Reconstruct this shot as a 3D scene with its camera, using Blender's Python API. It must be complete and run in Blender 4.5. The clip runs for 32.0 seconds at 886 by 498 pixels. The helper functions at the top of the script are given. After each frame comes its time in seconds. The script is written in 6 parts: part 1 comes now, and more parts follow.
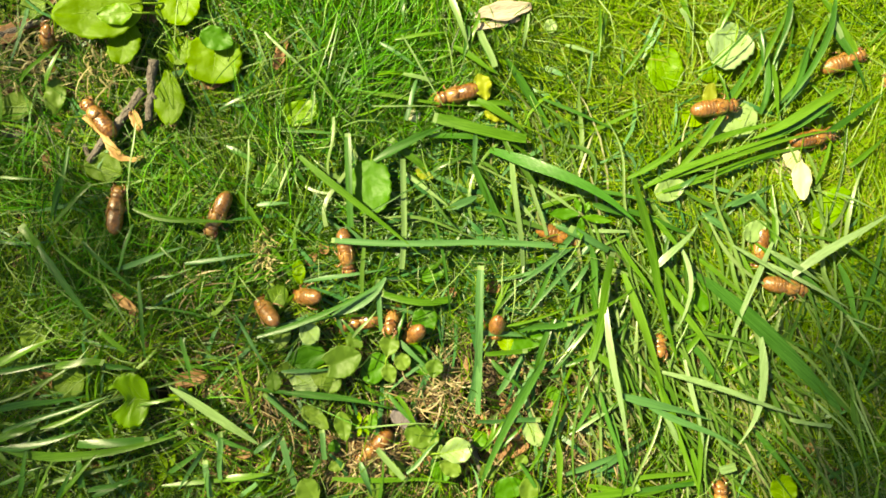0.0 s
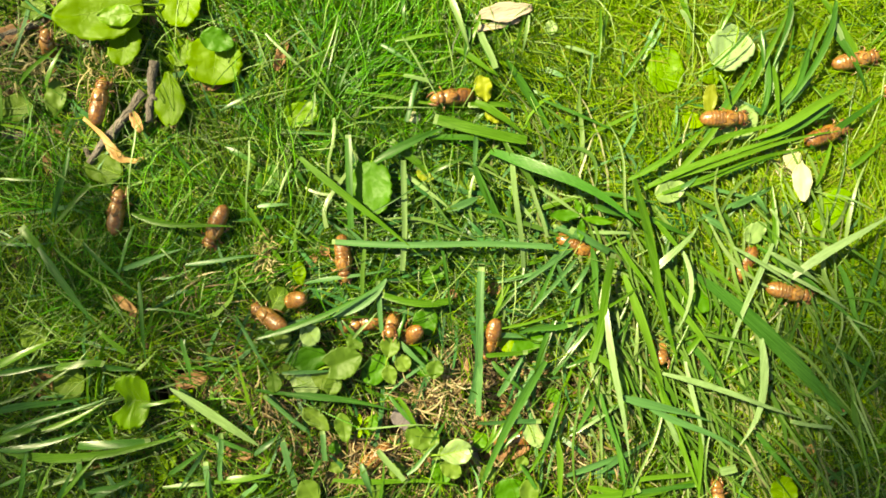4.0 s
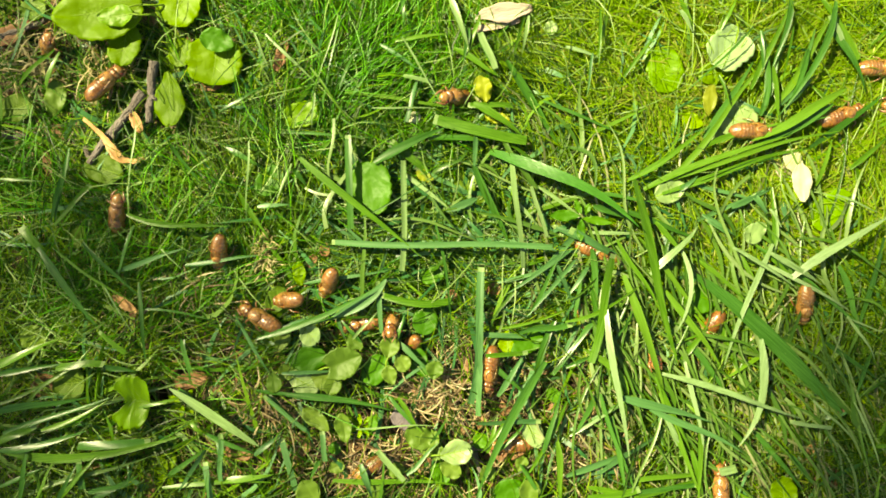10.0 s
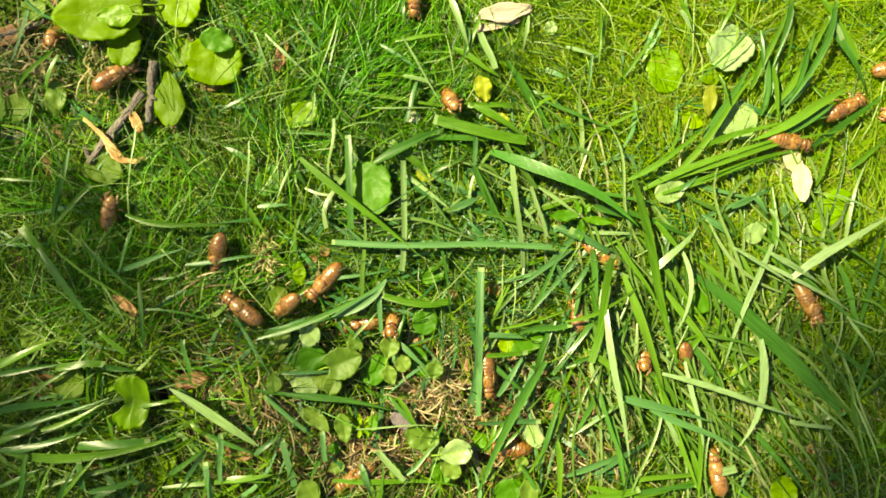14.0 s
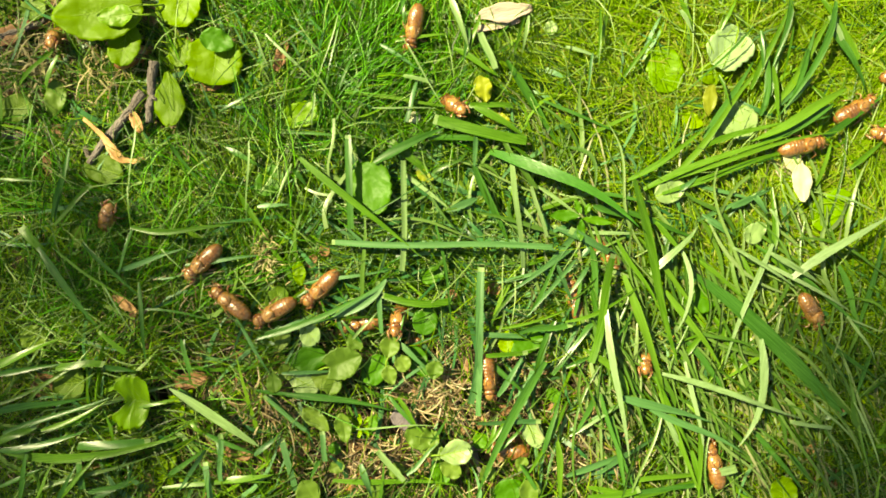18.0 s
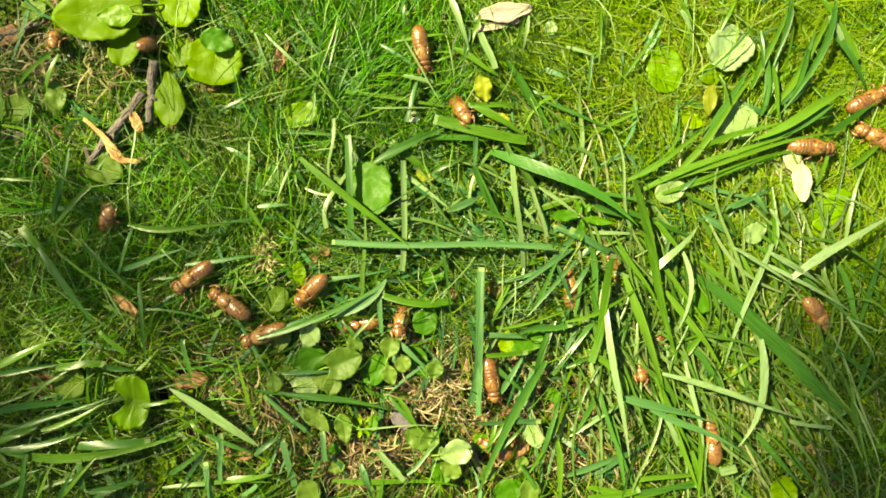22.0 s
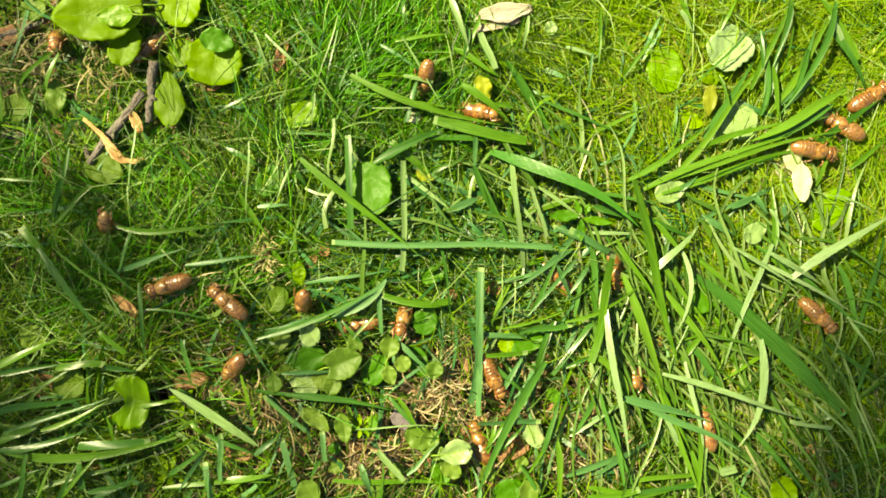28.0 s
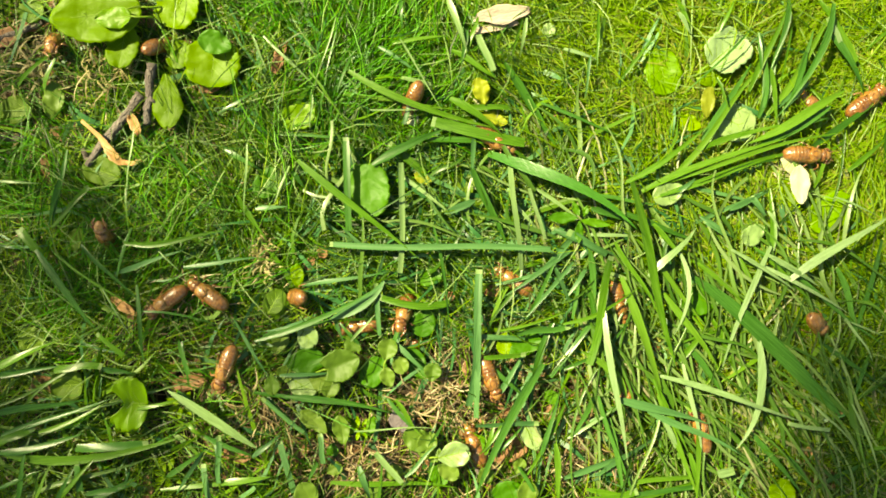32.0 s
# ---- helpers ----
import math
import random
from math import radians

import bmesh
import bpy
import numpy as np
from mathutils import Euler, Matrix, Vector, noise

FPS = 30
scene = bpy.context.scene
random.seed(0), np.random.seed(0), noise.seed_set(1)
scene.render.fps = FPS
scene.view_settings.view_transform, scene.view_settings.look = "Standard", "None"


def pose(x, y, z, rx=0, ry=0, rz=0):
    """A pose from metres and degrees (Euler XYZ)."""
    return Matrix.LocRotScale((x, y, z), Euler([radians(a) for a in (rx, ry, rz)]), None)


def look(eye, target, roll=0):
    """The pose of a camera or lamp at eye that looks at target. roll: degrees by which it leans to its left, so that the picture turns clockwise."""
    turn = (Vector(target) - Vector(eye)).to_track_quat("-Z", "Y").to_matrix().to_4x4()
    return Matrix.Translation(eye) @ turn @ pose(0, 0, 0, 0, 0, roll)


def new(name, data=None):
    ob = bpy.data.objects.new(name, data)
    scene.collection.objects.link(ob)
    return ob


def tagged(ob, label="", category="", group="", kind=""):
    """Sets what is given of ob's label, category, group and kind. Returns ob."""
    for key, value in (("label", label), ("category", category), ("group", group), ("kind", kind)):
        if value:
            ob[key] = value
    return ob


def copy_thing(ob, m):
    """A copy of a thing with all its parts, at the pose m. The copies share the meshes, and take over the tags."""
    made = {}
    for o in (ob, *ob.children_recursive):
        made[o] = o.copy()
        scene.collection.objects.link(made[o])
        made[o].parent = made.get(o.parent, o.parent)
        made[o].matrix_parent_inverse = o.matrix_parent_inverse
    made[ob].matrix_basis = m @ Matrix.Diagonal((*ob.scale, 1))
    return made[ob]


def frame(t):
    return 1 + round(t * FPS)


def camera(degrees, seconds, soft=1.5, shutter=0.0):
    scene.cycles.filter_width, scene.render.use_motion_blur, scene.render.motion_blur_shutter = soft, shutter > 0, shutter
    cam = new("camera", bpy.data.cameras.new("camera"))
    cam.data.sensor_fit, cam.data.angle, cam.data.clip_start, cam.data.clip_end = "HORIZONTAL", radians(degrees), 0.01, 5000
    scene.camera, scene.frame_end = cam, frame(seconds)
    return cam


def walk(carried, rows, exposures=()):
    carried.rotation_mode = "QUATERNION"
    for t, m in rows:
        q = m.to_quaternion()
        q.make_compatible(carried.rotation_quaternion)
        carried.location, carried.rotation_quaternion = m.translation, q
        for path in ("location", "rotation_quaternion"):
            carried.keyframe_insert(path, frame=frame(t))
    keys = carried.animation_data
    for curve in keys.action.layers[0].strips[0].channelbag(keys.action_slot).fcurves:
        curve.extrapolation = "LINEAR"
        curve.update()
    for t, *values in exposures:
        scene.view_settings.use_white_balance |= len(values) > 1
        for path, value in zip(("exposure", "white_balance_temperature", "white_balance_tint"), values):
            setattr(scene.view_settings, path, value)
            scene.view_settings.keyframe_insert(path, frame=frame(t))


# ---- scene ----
# A patch of lawn seen from straight above; cicada nymphs crawl over it.
# Plan: metres, ground at z = 0, x to the east, y to the north, origin under the lens.
MM = 0.001
cam = camera(60, 32.0, soft=1.72)
LENS_HEIGHT = 0.4346


def eye(dx, dy):
    return pose(dx * MM, dy * MM, LENS_HEIGHT)


walk(cam, [(0, eye(0.16, -0.96)), (1, eye(0.00, -0.70)), (3, eye(-0.10, -0.19)), (5.5, eye(-0.10, -0.16)), (8, eye(0.00, 0.00)), (16, eye(0.00, 0.00)), (22, eye(-0.06, 0.00)), (23, eye(-0.51, -0.48)), (24, eye(-0.51, -0.45)), (24.6, eye(-0.06, 0.00)), (29, eye(0.06, 0.10)), (30, eye(0.32, 0.38)), (31, eye(0.74, 0.77)), (32, eye(1.09, 1.15))],
     exposures=[(0, 1.55, 10450, -6.6), (32, 1.55, 10450, -6.6)])

# ---- light ----
SUN_WAY = Vector((-0.62, 0.34, 0.80)).normalized()
world = bpy.data.worlds.new("sky")
scene.world = world
world.use_nodes = True
wn = world.node_tree.nodes
sky = wn.new("ShaderNodeTexSky")
sky.sky_type, sky.sun_disc = "NISHITA", False
sky.sun_elevation = math.asin(SUN_WAY.z)
sky.sun_rotation = math.atan2(SUN_WAY.x, SUN_WAY.y)
world.node_tree.links.new(sky.outputs[0], wn["Background"].inputs[0])
wn["Background"].inputs[1].default_value = 0.06
sun = new("sun", bpy.data.lights.new("sun", "SUN"))
sun.data.energy, sun.data.angle, sun.data.color = 5.0, radians(0.53), (1.0, 0.95, 0.84)
sun.matrix_world = look(SUN_WAY * 20, (0, 0, 0))


# ---- materials ----
def material(name):
    m = bpy.data.materials.new(name)
    m.use_nodes = True
    nt = m.node_tree
    return m, nt, nt.nodes["Principled BSDF"]


def ramp_node(nt, factor, colours):
    r = nt.nodes.new("ShaderNodeValToRGB")
    e = r.color_ramp.elements
    while len(e) < len(colours):
        e.new(0.5)
    for k, c in enumerate(colours):
        e[k].position, e[k].color = k / (len(colours) - 1), (*c, 1)
    nt.links.new(factor, r.inputs[0])
    return r.outputs[0]


def noise_node(nt, scale, detail=3, stretch=None, coord="Object"):
    n = nt.nodes.new("ShaderNodeTexNoise")
    n.inputs["Scale"].default_value, n.inputs["Detail"].default_value = scale, detail
    tc = nt.nodes.new("ShaderNodeTexCoord")
    src = tc.outputs[coord]
    if stretch:
        mp = nt.nodes.new("ShaderNodeMapping")
        mp.inputs["Scale"].default_value = stretch
        nt.links.new(src, mp.inputs[0])
        src = mp.outputs[0]
    nt.links.new(src, n.inputs["Vector"])
    return n.outputs[0]


def mix(nt, factor, a, b, mode="MIX"):
    n = nt.nodes.new("ShaderNodeMix")
    n.data_type, n.blend_type = "RGBA", mode
    for sock, v in ((n.inputs[0], factor), (n.inputs[6], a), (n.inputs[7], b)):
        if isinstance(v, (int, float)):
            sock.default_value = v
        elif isinstance(v, tuple):
            sock.default_value = (*v, 1)
        else:
            nt.links.new(v, sock)
    return n.outputs[2]


def bump(nt, bsdf, height, strength, distance):
    b = nt.nodes.new("ShaderNodeBump")
    b.inputs["Strength"].default_value, b.inputs["Distance"].default_value = strength, distance
    nt.links.new(height, b.inputs["Height"])
    nt.links.new(b.outputs[0], bsdf.inputs["Normal"])


def plant(name, colours, rough=0.42, through_light=0.35, per="island", blotch=0.35, grain=None, dead=None, gloss=0.45, relief=(900, 0.35, 0.0004)):
    """A leaf surface: colour varies from blade to blade and along it, and light shines through it."""
    m, nt, b = material(name)
    if per == "island":
        rnd = nt.nodes.new("ShaderNodeNewGeometry").outputs["Random Per Island"]
    else:
        rnd = nt.nodes.new("ShaderNodeObjectInfo").outputs["Random"]
    col = ramp_node(nt, rnd, colours)
    spots = noise_node(nt, 260, 4)
    col = mix(nt, spots, col, mix(nt, blotch, col, colours[0]))
    broad = noise_node(nt, 45, 2)
    col = mix(nt, ramp_node(nt, broad, [(0, 0, 0), (0, 0, 0), (0.55, 0.55, 0.55)]), col, mix(nt, 0.5, col, colours[-1]))
    if grain:
        lines = ramp_node(nt, noise_node(nt, 1500, 2, grain), [(0, 0, 0), (0, 0, 0), (0.8, 0.8, 0.8), (1, 1, 1)])
        col = mix(nt, mix(nt, 0.75, (0, 0, 0), lines), col, mix(nt, 0.55, col, tuple(min(1, c * 1.7 + 0.03) for c in colours[-1])))
    if dead:
        edge = ramp_node(nt, noise_node(nt, 120, 5), [(0, 0, 0), (0, 0, 0), (0, 0, 0), (1, 1, 1)])
        col = mix(nt, edge, col, dead)
    nt.links.new(col, b.inputs["Base Color"])
    b.inputs["Roughness"].default_value = rough
    b.inputs["Specular IOR Level"].default_value = gloss
    bump(nt, b, noise_node(nt, relief[0], 4, grain), relief[1], relief[2])
    tr = nt.nodes.new("ShaderNodeBsdfTranslucent")
    nt.links.new(mix(nt, 1.0, col, (1.0, 1.0, 0.45), "MULTIPLY"), tr.inputs[0])
    ms = nt.nodes.new("ShaderNodeMixShader")
    ms.inputs[0].default_value = through_light
    nt.links.new(b.outputs[0], ms.inputs[1])
    nt.links.new(tr.outputs[0], ms.inputs[2])
    nt.links.new(ms.outputs[0], nt.nodes["Material Output"].inputs[0])
    return m


def matter(name, colours, rough=0.8, scale=120, stretch=None, relief=0.4, depth=0.001, coat=0.0, specular=0.4):
    """Earth, wood, straw, shell: mottled at two scales, with relief."""
    m, nt, b = material(name)
    col = ramp_node(nt, noise_node(nt, scale, 5, stretch), colours)
    rnd = nt.nodes.new("ShaderNodeNewGeometry").outputs["Random Per Island"]
    col = mix(nt, mix(nt, 0.35, (0, 0, 0), ramp_node(nt, rnd, [(0, 0, 0), (1, 1, 1)])), col, colours[-1])
    fine = noise_node(nt, scale * 6, 4, stretch)
    col = mix(nt, mix(nt, 0.5, (0, 0, 0), fine), col, colours[0])
    nt.links.new(col, b.inputs["Base Color"])
    b.inputs["Roughness"].default_value = rough
    b.inputs["Coat Weight"].default_value = coat
    b.inputs["Coat Roughness"].default_value = 0.18
    b.inputs["Specular IOR Level"].default_value = specular
    bump(nt, b, noise_node(nt, scale * 4, 5, stretch), relief, depth)
    return m


def turf_ground():
    """Bare soil under the near grass; further off the lawn covers it."""
    m, nt, b = material("lawn_ground")
    soil = ramp_node(nt, noise_node(nt, 70, 6), [(0.022, 0.015, 0.009), (0.05, 0.033, 0.018), (0.09, 0.06, 0.03)])
    turf = ramp_node(nt, noise_node(nt, 9, 8), [(0.015, 0.035, 0.004), (0.035, 0.075, 0.007), (0.06, 0.115, 0.012)])
    turf = mix(nt, ramp_node(nt, noise_node(nt, 0.4, 4), [(0, 0, 0), (0.6, 0.6, 0.6)]), turf, (0.06, 0.09, 0.014))
    reach = nt.nodes.new("ShaderNodeVectorMath")
    reach.operation = "LENGTH"
    nt.links.new(nt.nodes.new("ShaderNodeTexCoord").outputs["Object"], reach.inputs[0])
    far = nt.nodes.new("ShaderNodeMapRange")
    far.inputs["From Min"].default_value, far.inputs["From Max"].default_value = 0.5, 1.1
    nt.links.new(reach.outputs["Value"], far.inputs["Value"])
    nt.links.new(mix(nt, far.outputs[0], soil, turf), b.inputs["Base Color"])
    b.inputs["Roughness"].default_value = 0.95
    bump(nt, b, noise_node(nt, 120, 6), 0.9, 0.006)
    return m


GROUND = turf_ground()
# North-east brightness and western dimness are partly put into these two grass colours.
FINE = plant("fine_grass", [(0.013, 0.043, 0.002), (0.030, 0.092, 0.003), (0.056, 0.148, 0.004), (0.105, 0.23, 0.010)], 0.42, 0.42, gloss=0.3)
SUNNY = plant("sunlit_yellow_green_grass", [(0.114, 0.24, 0.008), (0.177, 0.34, 0.012), (0.243, 0.42, 0.022), (0.345, 0.485, 0.05)], 0.45, 0.54, gloss=0.3)
BROAD = plant("broad_grass", [(0.035, 0.11, 0.008), (0.06, 0.17, 0.010), (0.10, 0.24, 0.011), (0.15, 0.30, 0.02)], 0.42, 0.33, gloss=0.3)
PALE_STRAW = plant("pale_straw", [(0.22, 0.175, 0.075), (0.36, 0.31, 0.14), (0.52, 0.46, 0.25)], 0.5, 0.2, gloss=0.3)
STRAW = plant("straw", [(0.06, 0.034, 0.016), (0.15, 0.10, 0.045), (0.31, 0.23, 0.11), (0.52, 0.43, 0.25)], 0.5, 0.12, gloss=0.4)
LINES = (0.03, 1, 1)
BLADE = dict(
    mid=plant("mid_green_blade", [(0.026, 0.115, 0.008), (0.045, 0.168, 0.018), (0.075, 0.222, 0.032)], 0.31, 0.46, "object", grain=LINES, gloss=0.5),
    blue=plant("blue_green_blade", [(0.028, 0.10, 0.022), (0.045, 0.145, 0.034), (0.07, 0.19, 0.05)], 0.4, 0.25, "object", grain=LINES, gloss=0.5),
    light=plant("light_green_blade", [(0.052, 0.17, 0.006), (0.083, 0.228, 0.010), (0.135, 0.29, 0.026)], 0.31, 0.5, "object", grain=LINES, gloss=0.5),
    dark=plant("dark_green_blade", [(0.016, 0.07, 0.005), (0.026, 0.105, 0.007), (0.04, 0.15, 0.008)], 0.32, 0.3, "object", grain=LINES, gloss=0.42),
    pale=plant("pale_green_blade", [(0.10, 0.19, 0.05), (0.14, 0.245, 0.075), (0.19, 0.30, 0.11)], 0.36, 0.25, "object", grain=LINES, gloss=0.45),
    glossy=plant("glossy_green_blade", [(0.025, 0.125, 0.008), (0.041, 0.185, 0.014), (0.068, 0.24, 0.024)], 0.26, 0.46, "object", grain=LINES, gloss=0.75),
    # Paleness of the shiny blades is sun glare put into the colour.
    shiny=plant("glare_toned_blade", [(0.10, 0.19, 0.055), (0.15, 0.255, 0.09), (0.21, 0.32, 0.14)], 0.28, 0.3, "object", grain=LINES, gloss=0.6),
)
LEAF = dict(
    bright=plant("bright_leaf", [(0.13, 0.26, 0.003), (0.195, 0.355, 0.005), (0.28, 0.45, 0.012)], 0.48, 0.42, "object", 0.8, gloss=0.26, relief=(230, 0.4, 0.0014)),
    green=plant("green_leaf", [(0.04, 0.16, 0.004), (0.07, 0.23, 0.006), (0.11, 0.29, 0.010)], 0.5, 0.38, "object", 0.8, gloss=0.35, relief=(230, 0.4, 0.0014)),
    dull=plant("dull_leaf", [(0.07, 0.15, 0.008), (0.12, 0.22, 0.014), (0.17, 0.28, 0.025)], 0.55, 0.33, "object", 0.8, gloss=0.3, relief=(230, 0.4, 0.0014)),
    pale=plant("pale_leaf", [(0.19, 0.31, 0.10), (0.25, 0.38, 0.14), (0.32, 0.45, 0.19)], 0.38, 0.3, "object", 0.7, gloss=0.4, relief=(230, 0.4, 0.0014)),
    lime=plant("lime_leaf", [(0.10, 0.25, 0.003), (0.155, 0.33, 0.005), (0.22, 0.42, 0.012)], 0.42, 0.42, "object", 0.8, gloss=0.4, relief=(230, 0.4, 0.0014)),
    # Whitish sheen is put into the silver, and partly the pale, leaf colour.
    silver=plant("sheen_toned_leaf", [(0.25, 0.39, 0.16), (0.30, 0.45, 0.20), (0.36, 0.51, 0.26)], 0.38, 0.3, "object", 0.6, gloss=0.45, relief=(230, 0.4, 0.0014)),
    clover=plant("clover_leaf", [(0.085, 0.175, 0.018), (0.135, 0.235, 0.028), (0.195, 0.30, 0.05)], 0.5, 0.35, "object", 0.7, gloss=0.35, relief=(230, 0.4, 0.0014)),
    yellow=plant("yellow_leaf", [(0.24, 0.29, 0.02), (0.32, 0.37, 0.03), (0.41, 0.45, 0.06)], 0.5, 0.4, "object", 0.5, dead=(0.28, 0.15, 0.03), gloss=0.3, relief=(230, 0.4, 0.0014)),
    olive=plant("olive_yellow_leaf", [(0.20, 0.25, 0.02), (0.27, 0.31, 0.03), (0.34, 0.37, 0.05)], 0.45, 0.4, "object", 0.5, gloss=0.4, relief=(230, 0.4, 0.0014)),
    cream=plant("cream_petal", [(0.5, 0.5, 0.28), (0.6, 0.6, 0.38), (0.68, 0.68, 0.48)], 0.5, 0.3, "object", 0.3, gloss=0.3, relief=(230, 0.4, 0.0014)),
)
CLIPPED = plant("clipped_grass", [(0.014, 0.078, 0.018), (0.032, 0.145, 0.036), (0.06, 0.215, 0.058), (0.14, 0.31, 0.12)], 0.42, 0.28, gloss=0.45)
TUFT = plant("tuft_grass", [(0.024, 0.15, 0.005), (0.056, 0.27, 0.008), (0.095, 0.38, 0.012), (0.16, 0.47, 0.02)], 0.42, 0.48, gloss=0.35)
STEM = plant("pale_stem", [(0.10, 0.195, 0.035), (0.165, 0.29, 0.065), (0.27, 0.385, 0.13)], 0.5, 0.25, gloss=0.35)
YELLOWED = plant("yellowed_grass", [(0.18, 0.22, 0.025), (0.28, 0.32, 0.05), (0.42, 0.44, 0.11)], 0.5, 0.45, gloss=0.3)
FADED = plant("faded_clippings", [(0.05, 0.10, 0.025), (0.13, 0.20, 0.07), (0.20, 0.28, 0.12), (0.31, 0.38, 0.20)], 0.45, 0.25, gloss=0.4)
COARSE = plant("coarse_grass", [(0.07, 0.098, 0.024), (0.13, 0.165, 0.050), (0.215, 0.24, 0.095), (0.38, 0.375, 0.21)], 0.42, 0.3, gloss=0.6)
STREWN = plant("strewn_blade", [(0.04, 0.12, 0.012), (0.075, 0.185, 0.022), (0.115, 0.24, 0.036), (0.18, 0.30, 0.08), (0.25, 0.36, 0.14)], 0.32, 0.4, gloss=0.5)
CUT = plant("cut_end", [(0.10, 0.20, 0.05), (0.14, 0.25, 0.07), (0.20, 0.30, 0.10)], 0.5, 0.25, "object", grain=LINES, gloss=0.4)
RIB = plant("leaf_rib", [(0.17, 0.31, 0.02), (0.24, 0.38, 0.045)], 0.5, 0.3, "object")


def shell(name, colours, patch, rough):
    """Thin amber nymph skin: mottled, with darker creases and paler worn patches."""
    m, nt, b = material(name)
    col = ramp_node(nt, noise_node(nt, 260, 5, (0.7, 1.1, 1)), colours)
    worn = ramp_node(nt, noise_node(nt, 800, 4, (0.5, 1, 1)), [(0, 0, 0), (0, 0, 0), (0.1, 0.1, 0.1), (0.5, 0.5, 0.5), (0.8, 0.8, 0.8)])
    col = mix(nt, worn, col, patch)
    dark = ramp_node(nt, noise_node(nt, 600, 5, (1.2, 0.6, 1)), [(1, 1, 1), (0.95, 0.95, 0.95), (0.5, 0.5, 0.5), (0.1, 0.1, 0.1), (0, 0, 0)])
    col = mix(nt, dark, col, colours[0])
    rnd = nt.nodes.new("ShaderNodeObjectInfo").outputs["Random"]
    col = mix(nt, mix(nt, 0.16, (0, 0, 0), ramp_node(nt, rnd, [(0, 0, 0), (1, 1, 1)])), col, patch)
    nt.links.new(col, b.inputs["Base Color"])
    b.inputs["Roughness"].default_value = rough
    b.inputs["Coat Weight"].default_value, b.inputs["Coat Roughness"].default_value = 0.85, 0.2
    b.inputs["Subsurface Weight"].default_value = 0.12
    b.inputs["Subsurface Radius"].default_value, b.inputs["Subsurface Scale"].default_value = (1.0, 0.35, 0.08), 0.002
    bump(nt, b, noise_node(nt, 620, 5), 0.5, 0.0011)
    return m


SHELL = shell("amber_shell", [(0.06, 0.018, 0.004), (0.235, 0.082, 0.013), (0.39, 0.165, 0.032)], (0.52, 0.30, 0.10), 0.3)
SHELL_PALE = shell("pale_amber_shell", [(0.08, 0.026, 0.005), (0.31, 0.125, 0.018), (0.49, 0.26, 0.048)], (0.64, 0.42, 0.15), 0.3)
SHELL_LEG = shell("leg_shell", [(0.08, 0.027, 0.008), (0.23, 0.095, 0.025), (0.37, 0.18, 0.055)], (0.45, 0.27, 0.10), 0.4)
SHELL_DARK = matter("dark_shell", [(0.05, 0.018, 0.008), (0.12, 0.04, 0.015), (0.2, 0.075, 0.025)], 0.35, 300, relief=0.2, depth=0.0004, coat=0.3)
EYE = matter("dark_eye", [(0.05, 0.008, 0.006), (0.10, 0.016, 0.01), (0.16, 0.03, 0.015)], 0.2, 300, relief=0.1, depth=0.0002, coat=0.5)
BARK = matter("twig_bark", [(0.045, 0.035, 0.028), (0.16, 0.13, 0.11), (0.38, 0.335, 0.29)], 0.85, 230, (0.35, 1, 1), 1.0, 0.004)
CHIP = matter("bark_chip", [(0.13, 0.095, 0.07), (0.40, 0.32, 0.24), (0.60, 0.51, 0.42)], 0.8, 130, (0.25, 1, 1), 0.8, 0.002)
DEAD = matter("dead_leaf", [(0.09, 0.042, 0.018), (0.20, 0.095, 0.038), (0.34, 0.18, 0.08)], 0.65, 150, relief=0.6, depth=0.001)
ORANGE = matter("orange_dead_leaf", [(0.26, 0.12, 0.04), (0.43, 0.24, 0.09), (0.55, 0.36, 0.18)], 0.55, 150, relief=0.5, depth=0.001)
GREY = matter("grey_dead_leaf", [(0.06, 0.05, 0.05), (0.12, 0.10, 0.105), (0.2, 0.17, 0.18)], 0.7, 150, relief=0.6, depth=0.001)


# ---- mesh helpers ----
def mesh_of(name, verts, faces, mat, smooth=True):
    me = bpy.data.meshes.new(name)
    me.from_pydata([tuple(v) for v in verts], [], faces)
    me.materials.append(mat)
    if smooth:
        me.polygons.foreach_set("use_smooth", [True] * len(me.polygons))
    me.update()
    return me


def part(name, me, parent, label="", at=None):
    ob = new(name, me)
    ob.parent = parent
    if at is not None:
        ob.matrix_basis = at
    return tagged(ob, label)


def loft(rings, n=14, closed=True):
    """rings: (x, y, z, half-width, half-height). A rounded body along x."""
    verts, faces = [], []
    for x, y, z, w, h in rings:
        for k in range(n):
            a = 2 * math.pi * k / n
            verts.append((x, y + w * math.cos(a), z + h * math.sin(a)))
    for i in range(len(rings) - 1):
        for k in range(n):
            k2 = (k + 1) % n
            faces.append((i * n + k, i * n + k2, (i + 1) * n + k2, (i + 1) * n + k))
    if closed:
        faces.append(tuple(range(n - 1, -1, -1)))
        faces.append(tuple((len(rings) - 1) * n + k for k in range(n)))
    return verts, faces


